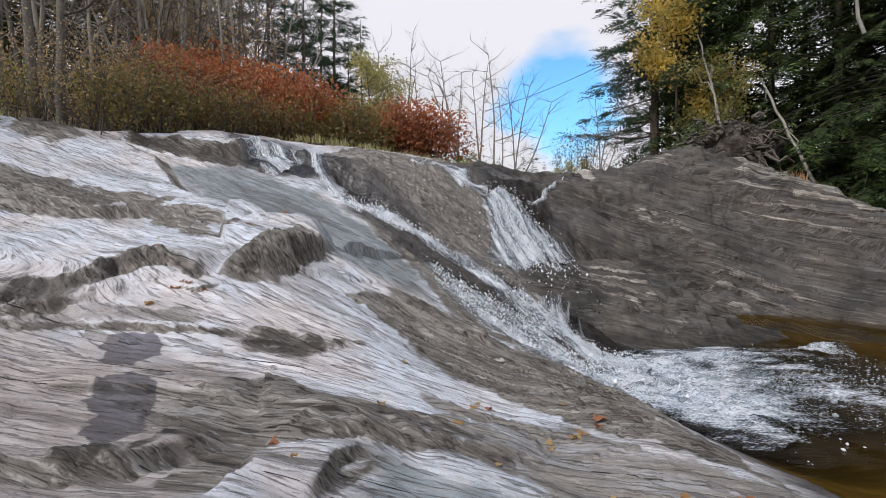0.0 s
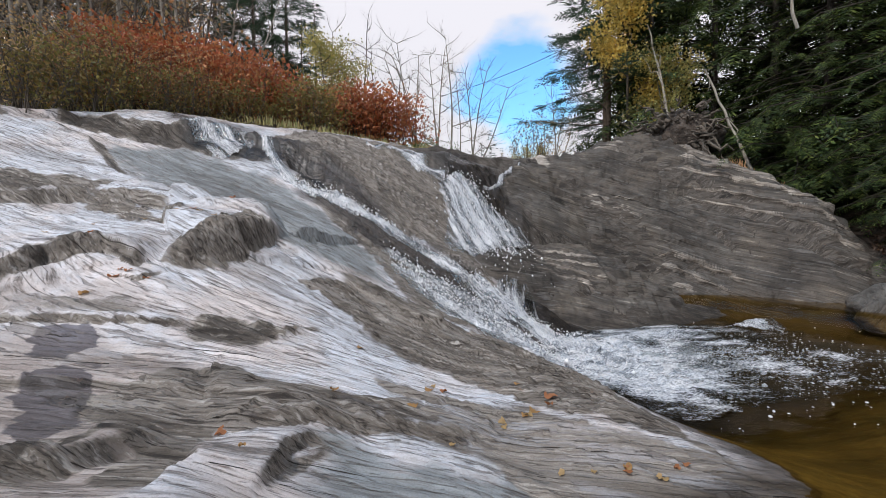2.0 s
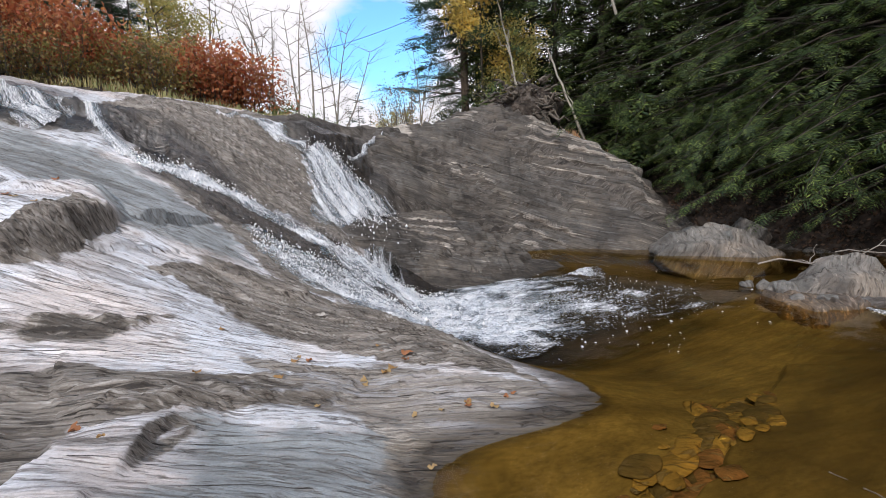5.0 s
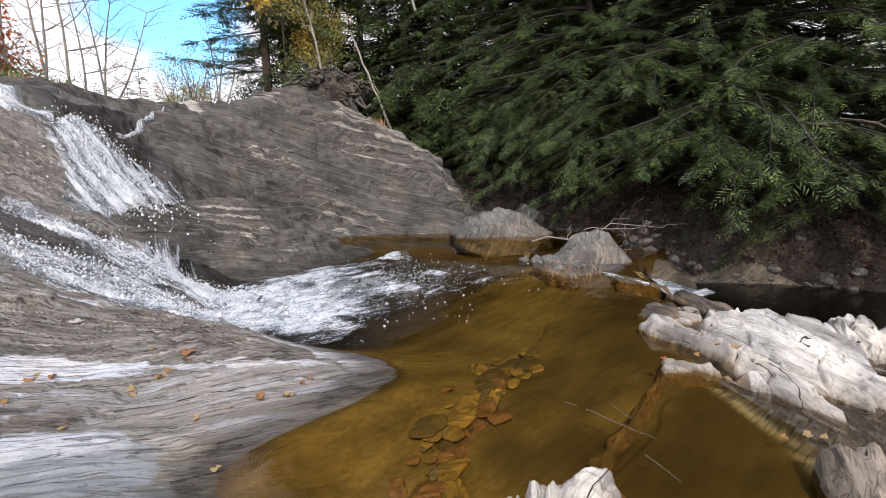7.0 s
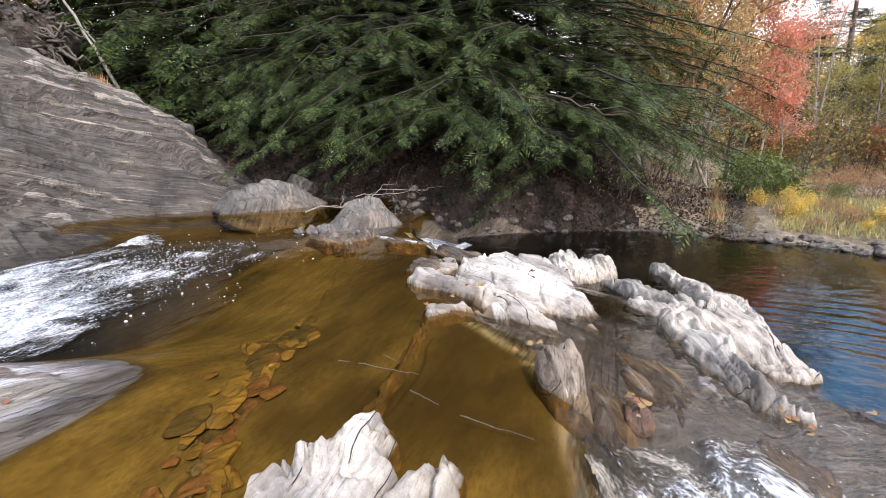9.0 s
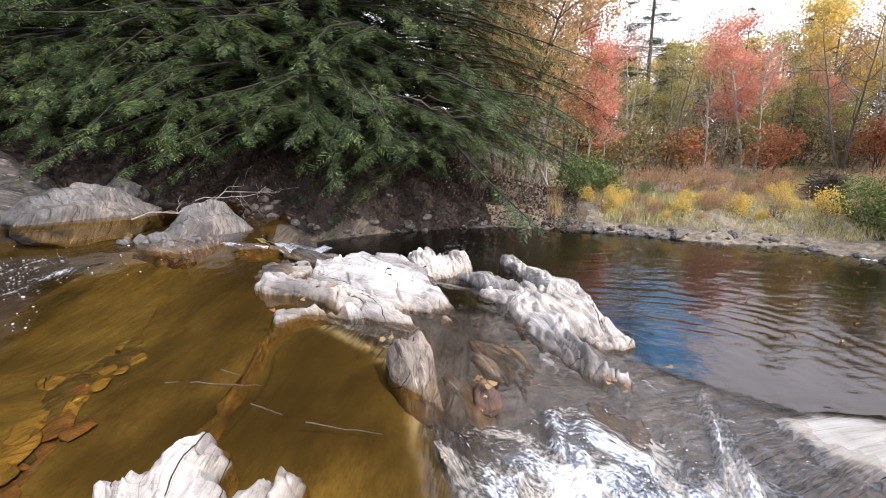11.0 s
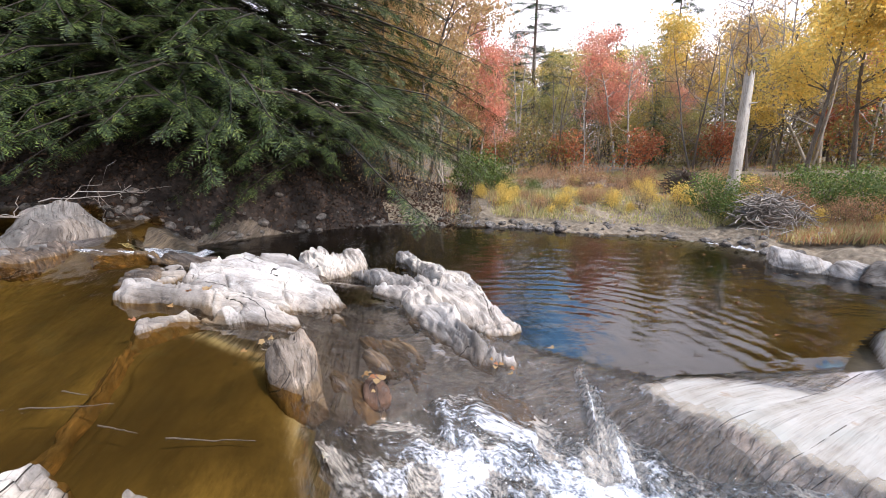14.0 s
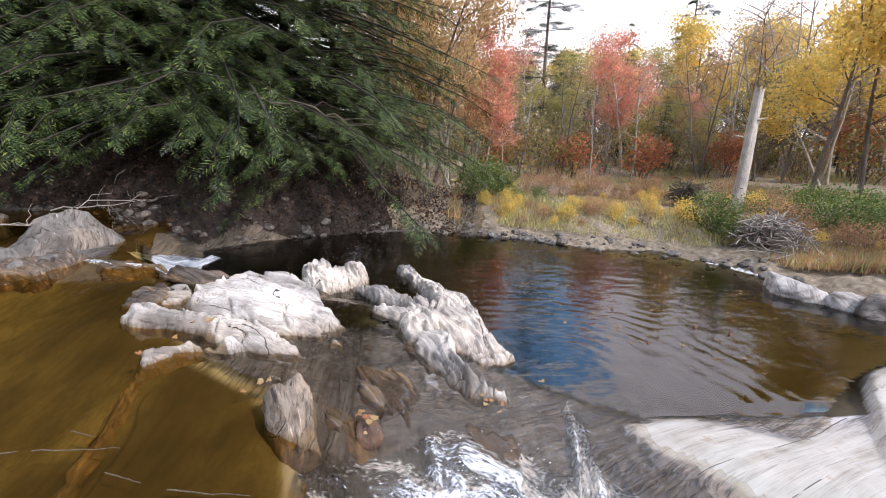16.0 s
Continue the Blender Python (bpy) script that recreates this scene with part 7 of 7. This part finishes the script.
def blades(rs, p):
    tall = 0.12 + 0.26 * np.clip(vnoise(p[:, 0] * 0.35, p[:, 1] * 0.35, 5) + 0.4, 0, 1)
    k = 4
    q = np.repeat(p, k, 0) + np.concatenate([rs.normal(size=(len(p) * k, 2)) * 0.10, np.zeros((len(p) * k, 1))], 1)
    t = np.repeat(tall, k) * rs.uniform(0.5, 1.2, len(q))
    q[:, 2] += t * 0.45
    return blade_quads(rs, q, t)


def blade_quads(rs, c, tall):
    n = len(c)
    d = rs.normal(size=(n, 3)) * 0.28 + np.array([0, 0, 1.0])
    d /= np.linalg.norm(d, axis=1)[:, None]
    s = np.cross(d, rs.normal(size=(n, 3)))
    s /= np.linalg.norm(s, axis=1)[:, None]
    T = tall[:, None]
    w = 0.007 + 0.008 * rs.uniform(0, 1, (n, 1))
    v = np.stack([c - d * T * 0.5, c + s * w, c + d * T * 0.5, c - s * w], 1).reshape(-1, 3)
    return v, np.arange(4 * n).reshape(n, 4)


scatter("meadow_grass", 13000, meadow_spots, blades, GRASS, "tall yellow-green meadow grass going to straw", "grass", 71)


def weed_spots(rs, n):
    a = meadow_spots(rs, n * 3)
    return a[vnoise(a[:, 0] * 0.4 + 7, a[:, 1] * 0.4, 15) > 0.15][:n]


scatter("dry_weeds", 4500, weed_spots, blades, RUST, "patches of dry rust-coloured weeds in the meadow", "weeds", 72)


def crest_spots(rs, n):
    az, d = rs.uniform(-46, 16, n), rs.uniform(13.4, 22, n)
    x, y = np.sin(np.radians(az)) * d, np.cos(np.radians(az)) * d
    z = heights(x, y)
    ok = soil_mask(x, y, z) > 0.6
    return np.stack([x, y, z], 1)[ok]


scatter("crest_grass", 3000, crest_spots, blades, GRASS, "straw and olive grass behind the rock crest", "grass", 73)


def dome_grass_spots(rs, n):
    az, d = rs.uniform(37, 41.5, n), rs.uniform(16.3, 17.6, n)
    x, y = np.sin(np.radians(az)) * d, np.cos(np.radians(az)) * d
    return np.stack([x, y, heights(x, y)], 1)


scatter("dry_grass", 130, dome_grass_spots, blades, RUST, "tuft of orange dry grass behind the dome rock", "grass", 74)


def litter_spots(rs, n):
    az, d = rs.uniform(45, 103, n * 2), rs.uniform(13, 21, n * 2)
    x, y = 0.5 + np.sin(np.radians(az)) * d, -0.8 + np.cos(np.radians(az)) * d
    ok = soil_mask(x, y, 0 * x) > 0.5
    x, y = x[ok][:n], y[ok][:n]
    return np.stack([x, y, heights(x, y) + 0.02], 1)


# leaf colours lowered to hold the bank's shade
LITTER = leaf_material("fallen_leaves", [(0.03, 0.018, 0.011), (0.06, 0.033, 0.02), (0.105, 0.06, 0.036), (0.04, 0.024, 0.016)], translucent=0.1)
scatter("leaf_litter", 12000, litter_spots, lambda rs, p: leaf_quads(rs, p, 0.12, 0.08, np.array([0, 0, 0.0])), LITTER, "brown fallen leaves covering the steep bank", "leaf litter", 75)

# stones along the shores, each a piece of its own
pebble_me = []
for s in range(5):
    b = boulder("shore_stone", (0, 0, 0), (1.0, 0.75, 0.55), 200 + s, GREY_ROCK, "grey stone on the shore", sub=3)
    pebble_me.append(b)
rs6 = random.Random(12)
SHORE = [(12.6, 7.4), (12.8, 6.0), (12.9, 5.0), (13.4, 3.6), (14.3, 2.2), (15.0, 0.5), (15.35, -1.2), (15.3, -2.6), (14.8, -4.4), (14.1, -6.0), (13.3, -7.4), (12.6, -8.8), (11.6, -9.9), (10.4, -10.6), (9.4, -10.9)]
n_stone = 0
for (ax, ay), (bx, by) in zip(SHORE[:-1], SHORE[1:]):
    for k in range(15):
        t = rs6.random()
        x, y = ax + (bx - ax) * t + rs6.gauss(0.25, 0.35), ay + (by - ay) * t + rs6.gauss(0, 0.2)
        s = 0.05 + 0.16 * rs6.random() ** 2
        z = ground_z(x, y) + s * 0.2
        m = Matrix.LocRotScale((x, y, z), Euler((rs6.uniform(-.3, .3), rs6.uniform(-.3, .3), rs6.uniform(0, 6))), (s,) * 3)
        src = pebble_me[n_stone % 5]
        if n_stone < 5:
            src.matrix_basis = m
            tagged(src, group="stones along the shore")
        else:
            c = copy_thing(src, Matrix.Identity(4))
            c.matrix_basis = m
        n_stone += 1

# ---------------------------------------------------------------- dead wood
def crooked(rs, a, b, r0, r1, n=8, wobble=0.06):
    a, b = np.array(a, float), np.array(b, float)
    t = np.linspace(0, 1, n)
    p = a + (b - a) * t[:, None]
    k = np.linalg.norm(b - a) * wobble
    p[1:-1] += rs.normal(size=(n - 2, 3)) * k
    return p, np.linspace(r0, r1, n)


def snag():
    """The dead standing trunk in the meadow, broken off at the top."""
    rs = np.random.RandomState(81)
    x, y = 15.7, -14.0
    z = float(land(x, y))
    root = tagged(new("dead_snag"), "bleached dead standing trunk, broken off and leaning, in the meadow", "snag")
    nu, nv = 46, 18
    t = np.linspace(0, 1, nu)
    a = np.arange(nv) * 2 * math.pi / nv
    tt, aa = np.meshgrid(t, a, indexing="ij")
    h = 4.3
    rad = (0.22 - 0.07 * tt + 0.10 * np.exp(-tt * 14)) * (1 + 0.10 * vnoise(np.cos(aa) * 2, np.sin(aa) * 2 + tt * 3, 3) + 0.05 * vnoise(aa * 3, tt * 9, 4))
    top = h * tt + (tt > 0.97) * 0.28 * vnoise(np.cos(aa) * 3 + 5, np.sin(aa) * 3, 9)
    vx, vy = rad * np.cos(aa) + 0.12 * tt ** 1.5, rad * np.sin(aa) - 0.16 * tt
    v = np.stack([vx.ravel(), vy.ravel(), top.ravel() - 0.1], 1)
    v = np.concatenate([v, [[0.12, -0.16, h - 0.25]]])
    f = grid_faces(nu, nv, True)
    j = np.arange(nv)
    me = mesh_from("snag_trunk", v, f, DRIFTWOOD)
    part("trunk", me, root)
    tri = np.stack([(nu - 1) * nv + j, (nu - 1) * nv + (j + 1) % nv, np.full(nv, nu * nv)], 1)
    used, inv = np.unique(tri, return_inverse=True)
    part("broken_top", mesh_from("snag_top", v[used], inv.reshape(-1, 3), BROWN_BARK), root, "splintered hollow top")
    for k, (hz, ang) in enumerate(((2.6, 1.0), (3.2, 4.2), (1.6, 5.3))):
        b = np.array([0.26 * math.cos(ang), 0.26 * math.sin(ang), hz])
        vv, ff = tubes([crooked(rs, b * [0.6, 0.6, 1], b + [0.22 * math.cos(ang), 0.22 * math.sin(ang), 0.08], 0.035, 0.012, 4)], 6)
        part("branch_stub", mesh_from("branch_stub", vv, ff, DRIFTWOOD), root)
    root.location = (x, y, z)


snag()


GREY_STICK = plain_material("grey_sticks", [(0.25, (0.12, 0.105, 0.09)), (0.5, (0.28, 0.25, 0.22)), (0.8, (0.42, 0.39, 0.35))], 10, (4, 4, 0.4))


def brush_pile(name, x, y, wide, high, count, seed, mat, label):
    """A heap of drifted sticks; each stick is a piece."""
    rs = np.random.RandomState(seed)
    root = tagged(new(name), label, "brush pile")
    root.location = (x, y, ground_z(x, y) if x < 16 and y > -13 else float(land(x, y)))
    sticks = []
    for k in range(12):
        v, f = tubes([crooked(rs, (-0.5, 0, 0), (0.5, 0, 0), 0.013, 0.005, 6, 0.05)], 5)
        sticks.append(mesh_from("stick", v, f, mat))
    for k in range(count):
        r = abs(rs.normal()) * 0.4
        a = rs.uniform(0, 6.28)
        px, py = r * wide * math.cos(a), r * wide * 0.6 * math.sin(a)
        pz = max(0.02, high * (1 - min(1, r) ** 1.3) * rs.uniform(0.1, 1.0))
        ob = new("stick", sticks[k % 12])
        ob.parent = root
        L = rs.uniform(0.5, 1.5)
        ob.matrix_basis = Matrix.LocRotScale((px, py, pz), Euler((rs.uniform(-.3, .3), rs.uniform(-.45, .45), rs.uniform(0, 6.28))), (L, L * rs.uniform(0.8, 1.6), L * rs.uniform(0.8, 1.6)))
    return root


brush_pile("brush_pile", *off(134.5, 16.0), 1.8, 0.8, 280, 91, GREY_STICK, "heap of bleached drifted sticks on the gravel shore")
brush_pile("brush_pile", *off(126.3, 21.0), 0.9, 0.9, 150, 92, BROWN_BARK, "brown heap of brush among meadow weeds")


def fallen(name, a, b, r0, r1, mat, label, seed, twigs=0, cat="branch", wob=0.03):
    rs = np.random.RandomState(seed)
    root = tagged(new(name), label, cat)
    main = crooked(rs, a, b, r0, r1, 10, wob)
    v, f = tubes([main], 8)
    part("stem", mesh_from(name + "_stem", v, f, mat), root)
    for k in range(twigs):
        i = rs.randint(2, 9)
        p = main[0][i]
        d = (main[0][-1] - main[0][0]) / np.linalg.norm(main[0][-1] - main[0][0]) + rs.normal(size=3) * 0.55
        e = p + d * rs.uniform(0.25, 0.7) * np.linalg.norm(np.subtract(b, a)) * 0.4
        v, f = tubes([crooked(rs, p, e, main[1][i] * 0.6, 0.003, 6, 0.06)], 5)
        part("twig", mesh_from(name + "_twig", v, f, mat), root)
    return root


WET_STICK = plain_material("wet_sticks", [(0.25, (0.05, 0.036, 0.022)), (0.5, (0.10, 0.075, 0.048)), (0.8, (0.19, 0.15, 0.10))], 10, (4, 4, 0.4), rough=0.5)
fallen("driftwood_branch", (9.9, 6.3, 0.45), (11.3, 3.9, 1.0), 0.022, 0.006, GREY_STICK, "bleached branch lodged across the boulder", 101, 12, wob=0.02)
fallen("driftwood_branch", (10.5, 5.2, 0.78), (11.6, 3.7, 0.85), 0.014, 0.004, GREY_STICK, "thin bleached branch beside the boulder", 102, 9, wob=0.02)
for k, (p, q) in enumerate((((4.10, 1.40), (4.07, 0.74)), ((3.58, 0.18), (3.46, -0.42)), ((4.33, 1.25), (4.23, 1.01)), ((3.80, 0.71), (3.66, 0.39)), ((4.09, 1.62), (4.10, 1.50)))):
    fallen("floating_stick", (*p, 0.008), (*q, 0.012), 0.007, 0.003, WET_STICK, "thin wet brown stick floating on the amber pool", 110 + k, 0, "stick", 0.008)
# leaning trunks among the hemlocks on the other bank
def at_height(az, d, z):
    x, y = off(az, d, 0, 0)
    return (x, y, z)


fallen("leaning_trunk", at_height(39.0, 17.6, 3.9), at_height(34.6, 18.4, 7.6), 0.055, 0.03, PALE_BARK, "pale leaning bare trunk among the hemlocks", 121, 2, "tree", 0.006)
fallen("leaning_trunk", at_height(32.0, 18.2, 5.4), at_height(29.0, 18.8, 9.6), 0.06, 0.02, PALE_BARK, "thin pale leaning trunk beside the root plate", 122, 4, "tree", 0.01)
fallen("leaning_trunk", at_height(42.5, 17.5, 8.0), at_height(40.5, 17.9, 12.5), 0.05, 0.02, PALE_BARK, "thin pale dead trunk among the hemlocks", 123, 3, "tree", 0.01)
fallen("dead_bough", (12.2, 1.6, 3.2), (12.6, -1.2, 2.6), 0.03, 0.008, BROWN_BARK, "dead bare bough hanging under the hemlocks", 124, 7)


ROOT_EARTH = plain_material("dark_root_earth", [(0.35, (0.012, 0.009, 0.007)), (0.5, (0.05, 0.038, 0.03)), (0.7, (0.12, 0.10, 0.085))], 4, bump=0.25)


def root_plate():
    """Upturned root plate of a fallen tree behind the dome."""
    rs = np.random.RandomState(131)
    x, y = off(31.8, 17.4, 0, 0)
    root = tagged(new("root_plate"), "upturned earthy root plate of a fallen tree", "root plate")
    b = boulder("root_ball", (0, 0, 0), (1.5, 0.7, 1.0), 132, ROOT_EARTH, "", cuts=9, sub=5)
    for key in ("label", "category"):
        if key in b:
            del b[key]
    b.parent = root
    for k in range(110):
        a = rs.uniform(0, 6.28)
        r = rs.uniform(0.2, 1.1)
        p = np.array([1.2 * r * math.cos(a), -0.5 + rs.uniform(-0.1, 0.15), 0.9 * r * math.sin(a)])
        e = p + np.array([math.cos(a) * rs.uniform(0.2, 0.8), rs.uniform(-0.5, 0.1), math.sin(a) * rs.uniform(0.2, 0.6) - 0.25])
        v, f = tubes([crooked(rs, p, e, rs.uniform(0.03, 0.09), 0.012, 6, 0.12)], 5)
        part("root", mesh_from("root", v, f, BARK), root)
    root.matrix_basis = Matrix.LocRotScale((x, y, ground_z(x, y) + 0.55), Euler((0, 0, radians(-25))), None)


root_plate()

# overhead wire across the stream
rsw = np.linspace(0, 1, 24)
wire_a, wire_b = np.array(at_height(5.0, 40, 13.6)), np.array(at_height(26, 34, 16.2))
wp_ = wire_a + (wire_b - wire_a) * rsw[:, None]
wp_[:, 2] -= 1.0 * 4 * rsw * (1 - rsw) * 0.5
v, f = tubes([(wp_, np.full(24, 0.018))], 5)
CABLE = plain_material("black_cable", [(0.3, (0.02, 0.02, 0.02)), (0.7, (0.05, 0.05, 0.05))], 20)
tagged(new("overhead_wire", mesh_from("overhead_wire", v, f, CABLE)), "thin dark wire strung across the stream valley", "wire")

# ---------------------------------------------------------------- in and on the water
SLAB = rock_material("sunken_slab", (0.24, 0.18, 0.07), (0.15, 0.115, 0.046), (0.07, 0.05, 0.025), crack=0.008)
DARK_STONE = rock_material("dark_sunken_stone", (0.09, 0.075, 0.045), (0.06, 0.048, 0.03), (0.03, 0.024, 0.015), crack=0.006)
RED_STONE = rock_material("rusty_stone", (0.17, 0.10, 0.065), (0.11, 0.065, 0.045), (0.08, 0.05, 0.03), crack=0.006)
rs7 = random.Random(33)
for k in range(130):
    t = rs7.random()
    x, y = 2.0 + 3.6 * t + rs7.gauss(0, 0.22), 1.75 + 1.6 * t + rs7.gauss(0, 0.15)
    s = (0.05 + 0.20 * rs7.random() ** 2) * (0.6 if x < 2.6 else 1.0)
    mat = (SLAB, SLAB, GREY_ROCK, RED_STONE)[k % 4] if x < 3.0 else (SLAB, DARK_STONE, SLAB, RED_STONE)[k % 4]
    z = ground_z(x, y)
    boulder("sunken_stone", (x, y, min(-0.05 - s * 0.2, z + 0.02)), (s * 1.4, s * 0.8, s * 0.13), 300 + k, mat, "flat golden stone lying under the amber water", rs7.gauss(0.5, 0.5), 12, "stone", "sunken stones", 3)

LEAF_COLOURS = [leaf_material("orange_leaf", [(0.34, 0.13, 0.06), (0.40, 0.18, 0.08)]), leaf_material("tan_leaf", [(0.5, 0.36, 0.18), (0.42, 0.28, 0.13)]), leaf_material("yellow_leaf", [(0.42, 0.26, 0.10), (0.36, 0.2, 0.08)])]


def leaf_mesh(mat, seed):
    """One fallen leaf, lobed and slightly curled."""
    rs = np.random.RandomState(seed)
    n = 14
    a = np.arange(n) * 2 * math.pi / n
    r = 0.042 * (1 + 0.16 * np.cos(5 * a) + 0.12 * rs.normal(size=n)) * (1 + 0.25 * np.cos(a))
    z = 0.012 * np.cos(2 * a) + 0.006 * rs.normal(size=n)
    v = np.concatenate([np.stack([r * np.cos(a), 0.75 * r * np.sin(a), z], 1), [[0, 0, -0.004]]])
    j = np.arange(n)
    return mesh_from("leaf", v, np.stack([j, (j + 1) % n, np.full(n, n)], 1), mat)


leaves = [leaf_mesh(LEAF_COLOURS[i % 3], 140 + i) for i in range(9)]


def drop_leaf(x, y, z, size=1.0):
    ob = tagged(new("fallen_leaf", leaves[rs7.randrange(9)]), "fallen autumn leaf lying on wet rock", "leaf", "fallen leaves on the rocks")
    ob.matrix_basis = Matrix.LocRotScale((x, y, z), Euler((rs7.uniform(-.25, .25), rs7.uniform(-.25, .25), rs7.uniform(0, 6.28))), (size * rs7.uniform(0.7, 1.3),) * 3)


for x, y, n, spread in ((1.25, 2.95, 1, 0.02), (-2.9, 4.95, 5, 0.15), (1.0, 4.2, 8, 0.2), (2.2, 3.6, 5, 0.2), (-1.0, 2.95, 2, 0.1), (-2.6, 6.6, 5, 0.3), (0.6, 4.4, 4, 0.3), (-3.9, 6.4, 4, 0.4), (1.6, 3.5, 4, 0.3), (-0.6, 4.6, 3, 0.6)):
    for _ in range(n):
        lx, ly = x + rs7.gauss(0, spread), y + rs7.gauss(0, spread)
        drop_leaf(lx, ly, ground_z(lx, ly) + 0.015)
for x, y, z, n, spread in ((4.75, -1.15, -0.33, 7, 0.10), (4.6, -0.35, 0.16, 2, 0.08), (4.85, -0.1, 0.06, 2, 0.08), (6.0, 0.75, 0.30, 3, 0.12), (5.6, 1.05, 0.18, 2, 0.1), (5.35, -2.55, -0.62, 5, 0.14), (5.9, -3.0, -0.74, 3, 0.2)):
    for _ in range(n):
        drop_leaf(x + rs7.gauss(0, spread), y + rs7.gauss(0, spread), z + rs7.uniform(0, 0.03), 0.9)
boulder("brown_stone", (4.8, -1.18, -0.52), (0.2, 0.15, 0.14), 412, RED_STONE, "rusty stone caught in the shallow run", 0.4, sub=4, cat="stone")
for _ in range(70):
    az, d = rs7.uniform(104, 138), rs7.uniform(8, 13.5)
    x, y = off(az, d)
    if float(land(x, y)) < -0.95:
        ob = tagged(new("floating_leaf", leaves[rs7.randrange(9)]), "small pale leaf floating on the pool", "leaf", "leaves floating on the pool")
        ob.matrix_basis = Matrix.LocRotScale((x, y, -0.785), Euler((0, 0, rs7.uniform(0, 6))), (rs7.uniform(0.5, 0.9),) * 3)

# pale rocks at the end of the far shore
boulder("shore_rock", (9.2, -10.3, -0.75), (0.75, 0.45, 0.32), 421, WHITE_ROCK, "pale flat rock on the gravel shore", 0.3)
boulder("shore_rock", (8.3, -10.7, -0.72), (0.4, 0.3, 0.26), 422, WHITE_ROCK, "pale rounded rock on the gravel shore", 1.1, sub=4)
boulder("shore_rock", (7.9, -10.95, -0.7), (0.45, 0.35, 0.3), 423, GREY_ROCK, "grey rock on the gravel shore", 2.0, sub=4)


def brook():
    """Shallow side brook crossing the meadow's gravel into the pool."""
    n = 40
    t = np.linspace(0, 1, n)
    cx, cy = 14.6 + 9.0 * t, -4.3 - 1.5 * t + 0.35 * np.sin(t * 7)
    w = 0.55 + 0.15 * np.sin(t * 11)
    v = np.linspace(-1, 1, 9)
    x = cx[:, None] + 0 * v
    y = cy[:, None] + w[:, None] * v
    z = land(x, y)
    z = np.maximum(z.mean(1, keepdims=True) + 0.05, -0.79) + 0.03 + 0 * y
    me = mesh_from("brook", np.stack([x.ravel(), y.ravel(), z.ravel()], 1), grid_faces(n, 9), RUN_WATER)
    tagged(new("brook", me), "shallow side brook glinting between gravel banks", "water", kind="structure")


brook()
